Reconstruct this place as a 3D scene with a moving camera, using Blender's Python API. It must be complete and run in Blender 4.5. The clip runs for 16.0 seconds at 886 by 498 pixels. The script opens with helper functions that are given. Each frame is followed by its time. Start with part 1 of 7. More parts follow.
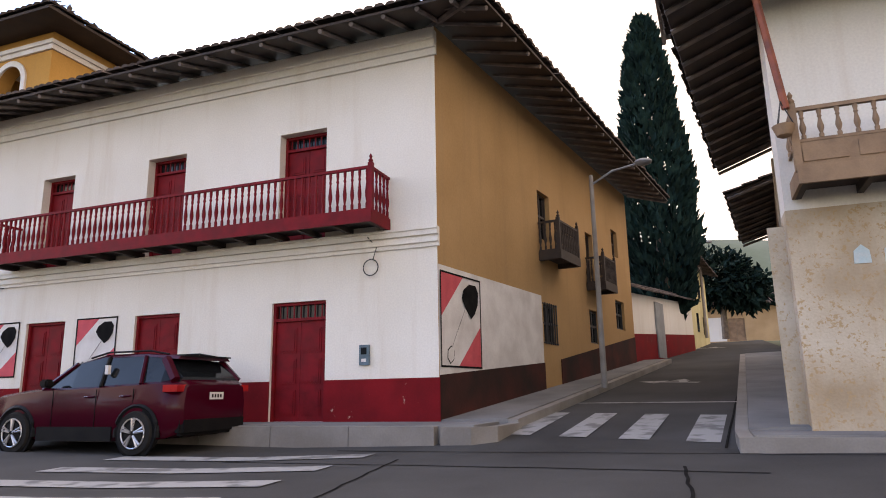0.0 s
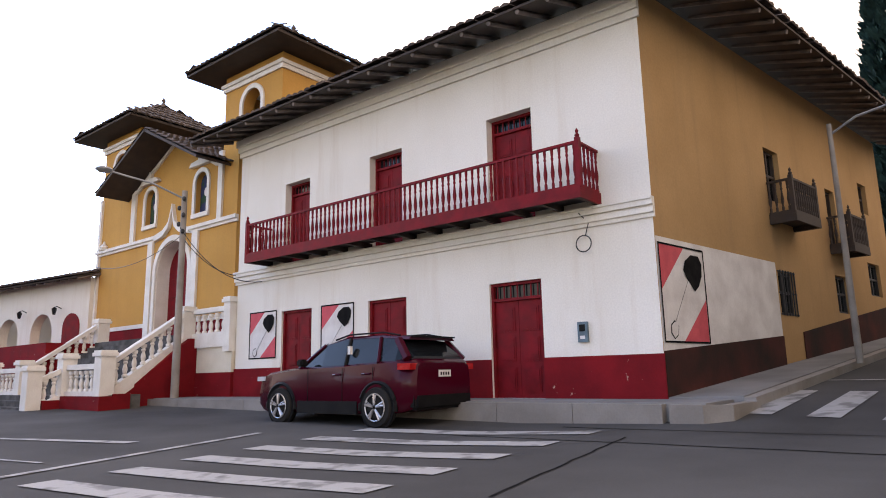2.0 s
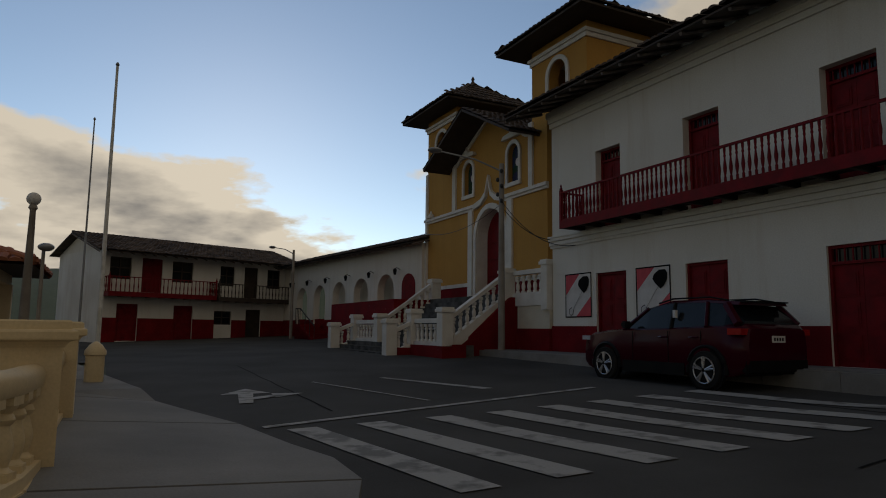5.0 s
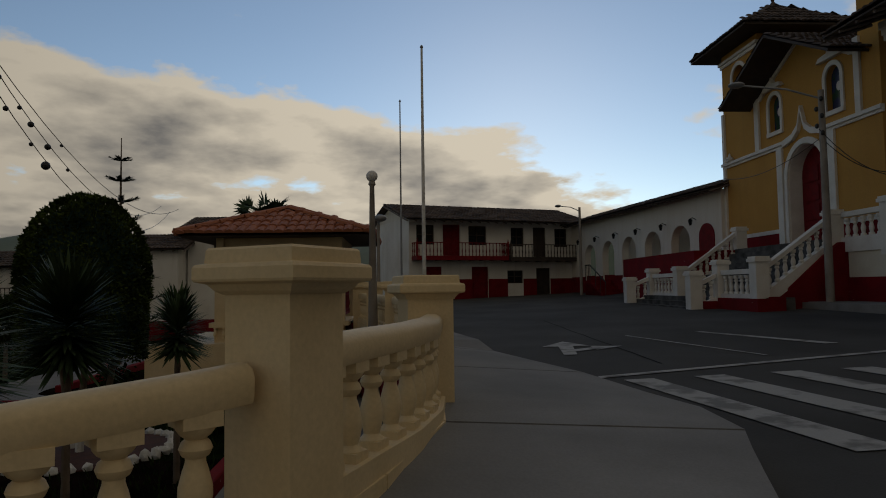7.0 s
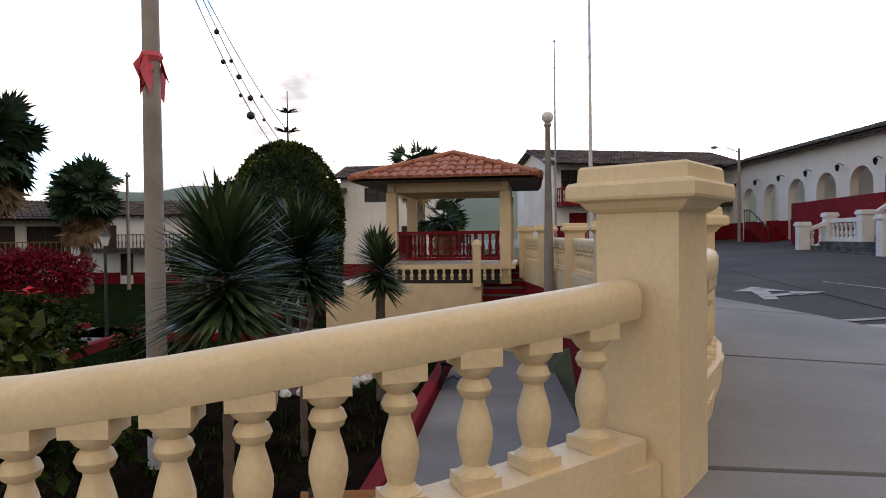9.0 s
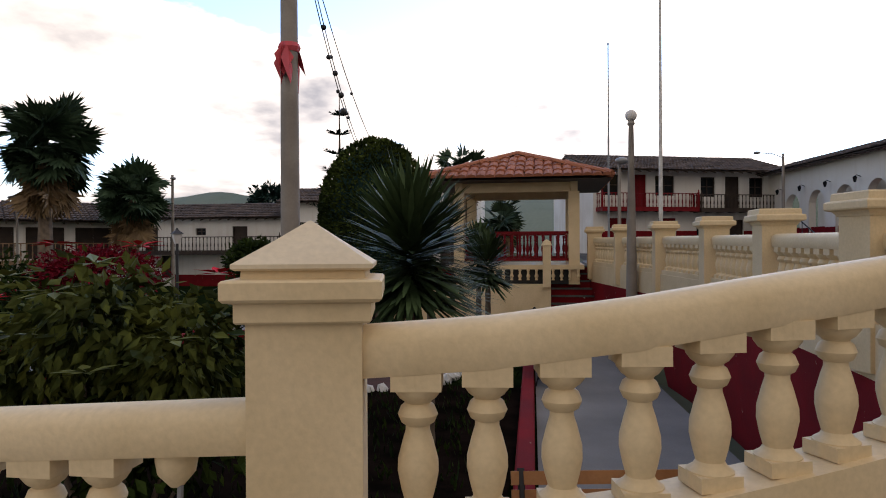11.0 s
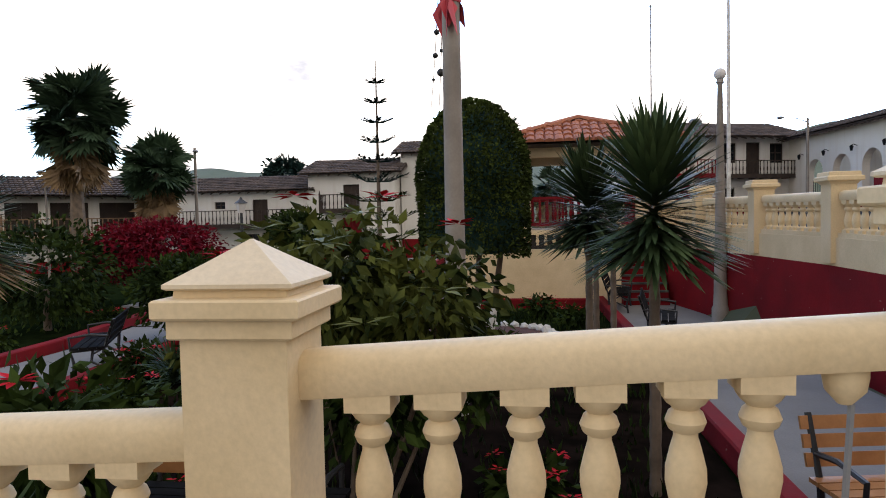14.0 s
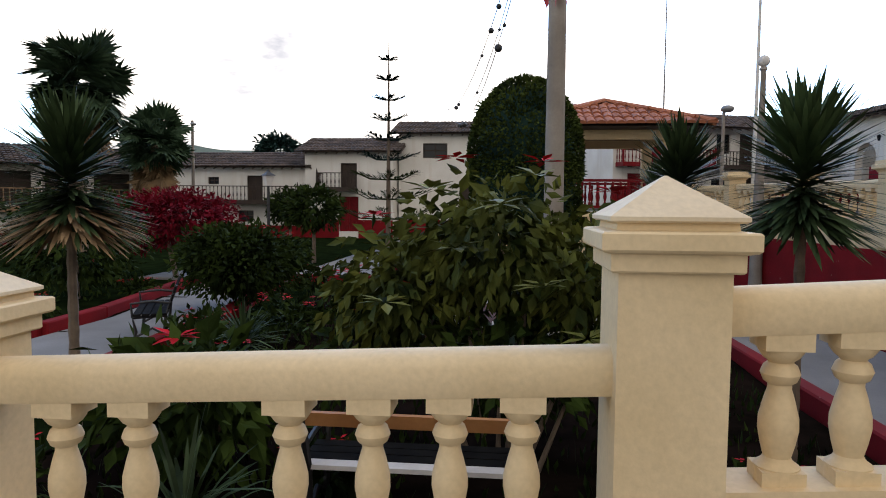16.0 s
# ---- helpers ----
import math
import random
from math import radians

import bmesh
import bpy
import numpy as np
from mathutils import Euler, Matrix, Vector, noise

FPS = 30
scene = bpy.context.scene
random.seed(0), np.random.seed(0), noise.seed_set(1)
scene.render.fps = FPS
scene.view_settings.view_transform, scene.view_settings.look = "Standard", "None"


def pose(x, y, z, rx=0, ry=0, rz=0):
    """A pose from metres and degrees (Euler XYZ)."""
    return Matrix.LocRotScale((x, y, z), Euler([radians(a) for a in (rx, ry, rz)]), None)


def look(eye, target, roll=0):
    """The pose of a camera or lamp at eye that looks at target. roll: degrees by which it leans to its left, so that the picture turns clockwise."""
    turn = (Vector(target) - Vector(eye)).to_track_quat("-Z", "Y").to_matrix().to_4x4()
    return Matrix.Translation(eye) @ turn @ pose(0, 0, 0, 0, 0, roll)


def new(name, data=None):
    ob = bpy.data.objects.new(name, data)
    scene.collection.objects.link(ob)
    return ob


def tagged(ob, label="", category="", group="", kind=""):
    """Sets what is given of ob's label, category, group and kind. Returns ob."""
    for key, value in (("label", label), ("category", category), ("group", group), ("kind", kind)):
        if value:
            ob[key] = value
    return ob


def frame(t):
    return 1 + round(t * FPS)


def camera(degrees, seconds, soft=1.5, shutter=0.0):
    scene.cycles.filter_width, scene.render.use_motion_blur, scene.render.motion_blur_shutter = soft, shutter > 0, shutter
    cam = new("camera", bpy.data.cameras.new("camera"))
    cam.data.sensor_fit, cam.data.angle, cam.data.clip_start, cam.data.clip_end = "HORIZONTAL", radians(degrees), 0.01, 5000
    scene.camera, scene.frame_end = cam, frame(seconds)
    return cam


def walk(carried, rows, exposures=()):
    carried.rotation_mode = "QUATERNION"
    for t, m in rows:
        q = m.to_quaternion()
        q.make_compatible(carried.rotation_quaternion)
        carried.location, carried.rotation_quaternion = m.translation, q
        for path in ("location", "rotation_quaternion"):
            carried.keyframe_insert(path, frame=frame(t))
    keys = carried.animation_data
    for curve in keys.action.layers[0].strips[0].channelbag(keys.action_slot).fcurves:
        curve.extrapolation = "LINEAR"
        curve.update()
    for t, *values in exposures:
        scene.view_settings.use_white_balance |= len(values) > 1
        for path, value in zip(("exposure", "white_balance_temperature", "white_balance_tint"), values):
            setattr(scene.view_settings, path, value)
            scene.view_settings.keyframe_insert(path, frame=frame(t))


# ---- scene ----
cam = camera(66.8, 16.0, soft=1.0)
PATH = [
    (0, (-0.54, 0.427, 1.68), (-1.227, 2.257, 2.102), -1.0),
    (0.5, (-0.528, 0.431, 1.676), (-1.39, 2.193, 2.065), -1.9),
    (1, (-0.568, 0.418, 1.708), (-1.565, 2.112, 2.079), -1.9),
    (1.5, (-0.553, 0.397, 1.691), (-1.656, 2.019, 2.081), -1.7),
    (2, (-0.57, 0.369, 1.684), (-1.798, 1.904, 2.053), -1.2),
    (2.5, (-0.596, 0.316, 1.679), (-1.919, 1.767, 2.058), -1.1),
    (3, (-0.589, 0.286, 1.643), (-2.034, 1.619, 2.012), -0.8),
    (3.2, (-0.614, 0.241, 1.651), (-2.086, 1.543, 2.024), -0.5),
    (5.3, (-0.275, -0.816, 1.818), (-2.128, -0.091, 2.026), 0.4),
    (5.5, (-0.331, -0.859, 1.804), (-2.233, -0.273, 2.002), 0.4),
    (6, (-0.344, -0.961, 1.800), (-2.299, -0.582, 1.985), 1.1),
    (6.5, (-0.465, -1.103, 1.790), (-2.439, -0.842, 1.981), 0.1),
    (7, (-0.424, -1.315, 1.749), (-2.417, -1.194, 1.865), -0.8),
    (7.5, (-0.411, -1.545, 1.721), (-2.407, -1.639, 1.797), 1.6),
    (8, (-0.435, -1.735, 1.687), (-2.429, -1.877, 1.753), 0.0),
    (8.5, (-0.400, -1.993, 1.672), (-2.393, -2.150, 1.721), 0.3),
    (9, (-0.383, -2.282, 1.645), (-2.365, -2.543, 1.612), -0.7),
    (9.2, (-0.383, -2.402, 1.615), (-2.358, -2.718, 1.625), -0.7),
    (11.3, (-0.168, -3.790, 1.456), (-2.144, -4.098, 1.434), -0.1),
    (11.5, (-0.155, -3.912, 1.472), (-2.132, -4.199, 1.377), -0.7),
    (12, (-0.148, -4.235, 1.428), (-2.113, -4.609, 1.408), -0.2),
    (12.5, (-0.119, -4.540, 1.400), (-2.087, -4.895, 1.405), 0.0),
    (13, (-0.094, -4.873, 1.376), (-2.067, -5.184, 1.279), -0.2),
    (13.5, (-0.058, -5.215, 1.355), (-2.026, -5.582, 1.270), 0.2),
    (14, (-0.022, -5.577, 1.292), (-1.999, -5.861, 1.203), -1.2),
    (14.5, (-0.007, -5.897, 1.249), (-1.984, -6.202, 1.209), -0.0),
    (15, (-0.049, -6.222, 1.234), (-2.028, -6.512, 1.161), 1.5),
    (15.5, (0.093, -6.586, 1.198), (-1.894, -6.783, 1.082), -0.5),
    (16, (0.143, -6.964, 1.149), (-1.842, -7.169, 1.013), 0.5),
]
EXPOSURES = [(0.0, -0.85, 7250, 24), (1.0, -0.8, 7200, 24), (3.2, -0.8, 7050, 20), (5.0, -3.88, 7200, 9), (7.0, -4.0, 7150, 8), (7.5, -3.48, 6800, 11), (8.0, -3.18, 6400, 14), (8.7, -2.53, 6350, 15), (9.2, -1.45, 6600, 17), (10.2, -1.7, 6550, 17), (11.4, -2.15, 6450, 17), (12.4, -2.15, 6450, 17), (13.0, -1.45, 6400, 16), (14.5, -1.45, 6300, 14), (16.0, -1.6, 6300, 13)]
walk(cam, [(t, look(eye, target, roll)) for t, eye, target, roll in PATH], EXPOSURES)

# ---- light ----
world = bpy.data.worlds.new("world")
scene.world = world
world.use_nodes = True
SUN_EL, SUN_AZ = radians(16), radians(-80)
SUN_DIR = Vector((math.sin(SUN_AZ) * math.cos(SUN_EL), math.cos(SUN_AZ) * math.cos(SUN_EL), math.sin(SUN_EL)))


def build_sky():
    """Evening sky: blue gaps, broken cloud, brighter and warmer towards the veiled sun."""
    nt = world.node_tree
    nt.nodes.clear()
    N, L = nt.nodes.new, nt.links.new

    def math_node(op, a, b=None):
        n = N("ShaderNodeMath")
        n.operation = op
        for i, v in enumerate((a, b)):
            if v is None:
                continue
            if isinstance(v, (int, float)):
                n.inputs[i].default_value = v
            else:
                L(v, n.inputs[i])
        return n.outputs[0]

    out, bg = N("ShaderNodeOutputWorld"), N("ShaderNodeBackground")
    sky = N("ShaderNodeTexSky")
    sky.sky_type, sky.sun_disc = "NISHITA", False
    sky.sun_elevation, sky.sun_rotation, sky.altitude = SUN_EL, SUN_AZ, 2600
    sky.air_density, sky.dust_density = 1.0, 0.3
    co, sep = N("ShaderNodeTexCoord"), N("ShaderNodeSeparateXYZ")
    way = co.outputs["Generated"]
    L(way, sep.inputs[0])
    # flat cloud layer: the direction divided by its height
    lift = math_node("MAXIMUM", math_node("ADD", sep.outputs["Z"], 0.2), 0.06)
    dv, cmb = N("ShaderNodeVectorMath"), N("ShaderNodeCombineXYZ")
    dv.operation = "DIVIDE"
    for i in range(3):
        L(lift, cmb.inputs[i])
    L(way, dv.inputs[0])
    L(cmb.outputs[0], dv.inputs[1])
    mp = N("ShaderNodeMapping")
    mp.inputs["Location"].default_value = CLOUD_SHIFT
    L(dv.outputs[0], mp.inputs[0])
    n1, n2 = N("ShaderNodeTexNoise"), N("ShaderNodeTexNoise")
    n1.inputs["Scale"].default_value, n1.inputs["Detail"].default_value, n1.inputs["Roughness"].default_value = 1.3, 12, 0.56
    n2.inputs["Scale"].default_value, n2.inputs["Detail"].default_value, n2.inputs["Roughness"].default_value = 2.2, 8, 0.5
    L(mp.outputs[0], n1.inputs["Vector"])
    L(mp.outputs[0], n2.inputs["Vector"])
    cover, shade = N("ShaderNodeValToRGB"), N("ShaderNodeValToRGB")
    cover.color_ramp.elements[0].position, cover.color_ramp.elements[1].position = 0.48, 0.535
    shade.color_ramp.elements[0].position, shade.color_ramp.elements[1].position = 0.56, 0.80
    shade.color_ramp.elements[0].color, shade.color_ramp.elements[1].color = (1.62, 1.5, 1.32, 1), (0.46, 0.46, 0.48, 1)
    # nearness to the sun, 0 behind to 1 at it
    dot = N("ShaderNodeVectorMath")
    dot.operation = "DOT_PRODUCT"
    dot.inputs[1].default_value = SUN_DIR
    L(way, dot.inputs[0])
    near = math_node("POWER", math_node("MAXIMUM", math_node("ADD", math_node("MULTIPLY", dot.outputs["Value"], 0.5), 0.5), 0.0), 5.0)
    # a bank of cumulus low towards the bearing BANK, thinning out away from it
    lean = N("ShaderNodeVectorMath")
    lean.operation = "DOT_PRODUCT"
    lean.inputs[1].default_value = BANK
    L(way, lean.inputs[0])
    rim = math_node("ADD", math_node("MULTIPLY", lean.outputs["Value"], 0.8), -0.44)
    bias = math_node("MULTIPLY", math_node("MINIMUM", math_node("MAXIMUM", math_node("SUBTRACT", rim, sep.outputs["Z"]), -0.05), 0.06), 1.6)
    rear = math_node("MULTIPLY", math_node("MAXIMUM", math_node("SUBTRACT", 0.25, lean.outputs["Value"]), 0.0), 0.45)
    mass = math_node("ADD", math_node("ADD", n1.outputs[0], bias), rear)
    L(mass, cover.inputs[0])
    thick = math_node("ADD", n1.outputs[0], bias)
    L(math_node("ADD", thick, math_node("MULTIPLY", math_node("SUBTRACT", n2.outputs[0], 0.5), 0.5)), shade.inputs[0])
    power = math_node("ADD", math_node("MULTIPLY", near, SKY_GLOW), SKY_BASE)
    cloud = N("ShaderNodeVectorMath")
    cloud.operation = "SCALE"
    L(shade.outputs[0], cloud.inputs[0])
    L(power, cloud.inputs["Scale"])
    blue = N("ShaderNodeVectorMath")
    blue.operation = "SCALE"
    L(sky.outputs[0], blue.inputs[0])
    L(math_node("MULTIPLY", math_node("ADD", math_node("MULTIPLY", near, 0.3), 0.7), SKY_BLUE), blue.inputs["Scale"])
    mix = N("ShaderNodeMix")
    mix.data_type = "RGBA"
    L(cover.outputs[0], mix.inputs["Factor"])
    L(blue.outputs[0], mix.inputs[6])
    L(cloud.outputs[0], mix.inputs[7])
    L(mix.outputs[2], bg.inputs[0])
    bg.inputs[1].default_value = 0.12
    L(bg.outputs[0], out.inputs[0])


CLOUD_SHIFT = (0.3, 0.9, 0.0)
SKY_GLOW, SKY_BASE, SKY_BLUE = 34.0, 16.0, 16.0
BANK = (math.sin(radians(-118)), math.cos(radians(-118)), 0.0)
build_sky()
sun = new("sun", bpy.data.lights.new("sun", "SUN"))
sun.data.energy, sun.data.angle, sun.data.color = 0.5, radians(20), (1.0, 0.88, 0.72)
sun.matrix_world = look(SUN_DIR * 60, (0, 0, 0))


# ---- materials ----
def mat(name, base, dark=None, scale=3.0, fine=60.0, rough=0.8, bump=0.15, metal=0.0, spread=(0.35, 0.65), vary=0.0, spec=0.5, chips=None, streaks=None):
    """Two-scale procedural surface: broad stains between base and dark, fine grain in colour and relief."""
    m = bpy.data.materials.new(name)
    m.use_nodes = True
    nt = m.node_tree
    N, L = nt.nodes.new, nt.links.new
    b = nt.nodes["Principled BSDF"]
    b.inputs["Metallic"].default_value = metal
    b.inputs["Specular IOR Level"].default_value = spec
    co = N("ShaderNodeTexCoord")
    src = co.outputs["Object"]
    big, small = N("ShaderNodeTexNoise"), N("ShaderNodeTexNoise")
    big.inputs["Scale"].default_value, big.inputs["Detail"].default_value = scale, 7
    small.inputs["Scale"].default_value, small.inputs["Detail"].default_value = fine, 4
    L(src, big.inputs["Vector"])
    L(src, small.inputs["Vector"])
    ramp = N("ShaderNodeValToRGB")
    ramp.color_ramp.elements[0].position, ramp.color_ramp.elements[1].position = spread
    dark = dark or tuple(c * 0.8 for c in base)
    ramp.color_ramp.elements[0].color, ramp.color_ramp.elements[1].color = (*dark, 1), (*base, 1)
    L(big.outputs[0], ramp.inputs[0])
    mr = N("ShaderNodeMapRange")
    mr.inputs["To Min"].default_value, mr.inputs["To Max"].default_value = 0.86, 1.12
    L(small.outputs[0], mr.inputs[0])
    hsv = N("ShaderNodeHueSaturation")
    L(ramp.outputs[0], hsv.inputs["Color"])
    if vary:
        oi = N("ShaderNodeObjectInfo")
        geo = N("ShaderNodeNewGeometry")
        add, mm = N("ShaderNodeMath"), N("ShaderNodeMapRange")
        L(oi.outputs["Random"], add.inputs[0])
        L(geo.outputs["Random Per Island"], add.inputs[1])
        mm.inputs["From Max"].default_value = 2.0
        mm.inputs["To Min"].default_value, mm.inputs["To Max"].default_value = 1 - vary, 1 + vary
        L(add.outputs[0], mm.inputs[0])
        mul = N("ShaderNodeMath")
        mul.operation = "MULTIPLY"
        L(mr.outputs[0], mul.inputs[0])
        L(mm.outputs[0], mul.inputs[1])
        L(mul.outputs[0], hsv.inputs["Value"])
    else:
        L(mr.outputs[0], hsv.inputs["Value"])
    colour = hsv.outputs[0]
    if chips:
        # flakes where the paint has come off: colour, size, how much
        flake, size, amount = chips
        cn, cr, cm = N("ShaderNodeTexNoise"), N("ShaderNodeValToRGB"), N("ShaderNodeMix")
        cn.inputs["Scale"].default_value, cn.inputs["Detail"].default_value, cn.inputs["Roughness"].default_value = size, 10, 0.68
        L(src, cn.inputs["Vector"])
        cr.color_ramp.elements[0].position, cr.color_ramp.elements[1].position = amount, amount + 0.025
        L(cn.outputs[0], cr.inputs[0])
        cm.data_type = "RGBA"
        L(cr.outputs[0], cm.inputs["Factor"])
        L(colour, cm.inputs[6])
        cm.inputs[7].default_value = (*flake, 1)
        colour = cm.outputs[2]
    if streaks:
        # rain marks: tall thin stains of one colour
        tint, amount = streaks
        sp, sn, sr, sx = N("ShaderNodeMapping"), N("ShaderNodeTexNoise"), N("ShaderNodeValToRGB"), N("ShaderNodeMix")
        sp.inputs["Scale"].default_value = (2.6, 2.6, 0.22)
        L(src, sp.inputs[0])
        L(sp.outputs[0], sn.inputs["Vector"])
        sn.inputs["Scale"].default_value, sn.inputs["Detail"].default_value, sn.inputs["Roughness"].default_value = 1.0, 9, 0.62
        sr.color_ramp.elements[0].position, sr.color_ramp.elements[1].position = 0.52, 0.78
        sr.color_ramp.elements[1].color = (amount, amount, amount, 1)
        L(sn.outputs[0], sr.inputs[0])
        sx.data_type = "RGBA"
        L(sr.outputs[0], sx.inputs["Factor"])
        L(colour, sx.inputs[6])
        sx.inputs[7].default_value = (*tint, 1)
        colour = sx.outputs[2]
    L(colour, b.inputs["Base Color"])
    rr = N("ShaderNodeMapRange")
    rr.inputs["To Min"].default_value, rr.inputs["To Max"].default_value = max(0.03, rough - 0.12), min(1, rough + 0.1)
    L(big.outputs[0], rr.inputs[0])
    L(rr.outputs[0], b.inputs["Roughness"])
    if bump:
        bp = N("ShaderNodeBump")
        bp.inputs["Strength"].default_value, bp.inputs["Distance"].default_value = bump, 0.01
        L(small.outputs[0], bp.inputs["Height"])
        L(bp.outputs[0], b.inputs["Normal"])
    return m


WHITE = mat("white_plaster", (0.77, 0.735, 0.675), (0.71, 0.67, 0.60), 0.5, 30, 0.9, 0.12, spec=0.15, chips=((0.34, 0.25, 0.16), 3.4, 0.74), streaks=((0.52, 0.42, 0.31), 0.4))
CREAMWALL = mat("cream_plaster", (0.72, 0.66, 0.54), (0.60, 0.53, 0.41), 1.0, 25, 0.85, 0.25)
TAN = mat("tan_plaster", (0.44, 0.275, 0.13), (0.37, 0.225, 0.10), 0.5, 22, 0.92, 0.3, spec=0.15, chips=((0.25, 0.16, 0.09), 4.0, 0.76), streaks=((0.30, 0.19, 0.10), 0.5))
OCHRE = mat("ochre_plaster", (0.56, 0.305, 0.085), (0.50, 0.265, 0.07), 0.6, 25, 0.9, 0.2, spec=0.15, streaks=((0.40, 0.22, 0.08), 0.4))
MAROON = mat("maroon_paint", (0.21, 0.010, 0.014), (0.145, 0.007, 0.010), 1.6, 30, 0.8, 0.2, spec=0.12, chips=((0.42, 0.27, 0.22), 6.0, 0.665))
REDWOOD = mat("red_painted_wood", (0.20, 0.008, 0.013), (0.13, 0.006, 0.009), 4, 40, 0.6, 0.15, spec=0.15)
CREAM = mat("cream_paint", (0.74, 0.585, 0.365), (0.66, 0.51, 0.30), 2.2, 45, 0.6, 0.12, spec=0.25, chips=((0.45, 0.34, 0.20), 7.0, 0.76))
PALE = mat("pale_stone_paint", (0.70, 0.66, 0.56), (0.58, 0.53, 0.43), 1.5, 30, 0.75, 0.2)
ASPHALT = mat("worn_concrete_road", (0.085, 0.084, 0.082), (0.048, 0.047, 0.046), 0.45, 55, 0.95, 0.35, spec=0.08, spread=(0.3, 0.7))
PAVE = mat("pavement_concrete", (0.26, 0.255, 0.25), (0.165, 0.162, 0.16), 0.7, 50, 0.92, 0.25, spec=0.1, spread=(0.3, 0.7))
KERB = mat("kerb_concrete", (0.27, 0.25, 0.23), (0.19, 0.17, 0.15), 1.2, 40, 0.85, 0.3)
LINE = mat("road_paint", (0.34, 0.335, 0.325), (0.17, 0.168, 0.163), 3.0, 45, 0.85, 0.2, spread=(0.38, 0.5), spec=0.2)
TILE = mat("old_roof_tile", (0.13, 0.10, 0.085), (0.055, 0.045, 0.042), 1.4, 18, 0.95, 0.3, vary=0.3, spec=0.15)
REDTILE = mat("terracotta_tile", (0.42, 0.15, 0.07), (0.27, 0.09, 0.045), 1.6, 20, 0.8, 0.25, vary=0.22)
DARKWOOD = mat("dark_wood", (0.05, 0.033, 0.024), (0.028, 0.018, 0.014), 3, 40, 0.75, 0.2)
RAFTER = mat("grey_rafter_wood", (0.20, 0.16, 0.14), (0.09, 0.075, 0.07), 3, 40, 0.85, 0.2)
WHITEWASH = mat("whitewash", (0.83, 0.81, 0.77), (0.72, 0.69, 0.64), 0.6, 30, 0.9, 0.25, spec=0.15, chips=((0.4, 0.3, 0.2), 2.5, 0.74), streaks=((0.5, 0.4, 0.3), 0.35))
OLDWOOD = mat("weathered_wood", (0.30, 0.19, 0.11), (0.19, 0.115, 0.065), 3, 40, 0.75, 0.3)
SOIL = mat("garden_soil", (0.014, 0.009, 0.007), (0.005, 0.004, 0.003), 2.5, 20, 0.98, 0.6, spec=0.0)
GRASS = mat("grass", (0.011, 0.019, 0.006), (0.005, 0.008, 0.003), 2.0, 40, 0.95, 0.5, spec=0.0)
LEAF = mat("leaf", (0.032, 0.052, 0.010), (0.008, 0.016, 0.004), 2.0, 30, 0.75, 0.1, vary=0.6, spec=0.06)
EARTH = mat("far_earth", (0.10, 0.10, 0.06), (0.06, 0.075, 0.035), 0.05, 2, 0.95, 0.2)
GREY = mat("grey_metal", (0.30, 0.31, 0.32), (0.22, 0.22, 0.23), 3, 40, 0.5, 0.08, metal=0.3)
POLE = mat("pole_concrete", (0.32, 0.285, 0.25), (0.22, 0.19, 0.165), 2, 40, 0.8, 0.2)
# slightly paler, less yellow cream for the pyramid tops
CAPCREAM = mat("paler_cream", (0.75, 0.635, 0.455), (0.66, 0.54, 0.37), 2.2, 45, 0.65, 0.12, spec=0.2)
DARK = mat("painted_shade", (0.02, 0.02, 0.022), (0.012, 0.012, 0.013), 2, 30, 0.7, 0.0)


# ---- building helpers ----
def box(bm, x0, x1, y0, y1, z0, z1, m=None):
    vs = [bm.verts.new((x, y, z)) for z in (z0, z1) for y in (y0, y1) for x in (x0, x1)]
    if m is not None:
        for v in vs:
            v.co = m @ v.co
    for a in ((0, 2, 3, 1), (4, 5, 7, 6), (0, 1, 5, 4), (1, 3, 7, 5), (3, 2, 6, 7), (2, 0, 4, 6)):
        bm.faces.new([vs[i] for i in a])
    return vs


def cyl(bm, x, y, z0, z1, r0, r1=None, n=12, m=None):
    r1 = r0 if r1 is None else r1
    lathe(bm, [(r0, z0), (r1, z1)], n, x, y, m)


def lathe(bm, prof, n=12, x=0.0, y=0.0, m=None, caps=True):
    rings = []
    for r, z in prof:
        ring = []
        for i in range(n):
            a = 2 * math.pi * i / n
            c = Vector((x + r * math.cos(a), y + r * math.sin(a), z))
            ring.append(bm.verts.new(m @ c if m is not None else c))
        rings.append(ring)
    for a, b in zip(rings, rings[1:]):
        for i in range(n):
            bm.faces.new((a[i], a[(i + 1) % n], b[(i + 1) % n], b[i]))
    if caps:
        bm.faces.new(rings[0][::-1])
        bm.faces.new(rings[-1])


def tube(bm, pts, r, n=6, r_end=None):
    """A round bar through the points."""
    pts = [Vector(p) for p in pts]
    rings = []
    for i, p in enumerate(pts):
        d = (pts[min(i + 1, len(pts) - 1)] - pts[max(i - 1, 0)]).normalized()
        u = d.orthogonal().normalized() if abs(d.z) > 0.99 else d.cross(Vector((0, 0, 1))).normalized()
        w = d.cross(u)
        rad = r if r_end is None else r + (r_end - r) * i / (len(pts) - 1)
        rings.append([bm.verts.new(p + rad * (math.cos(2 * math.pi * k / n) * u + math.sin(2 * math.pi * k / n) * w)) for k in range(n)])
    for a, b in zip(rings, rings[1:]):
        for k in range(n):
            bm.faces.new((a[k], a[(k + 1) % n], b[(k + 1) % n], b[k]))
    bm.faces.new(rings[0][::-1])
    bm.faces.new(rings[-1])


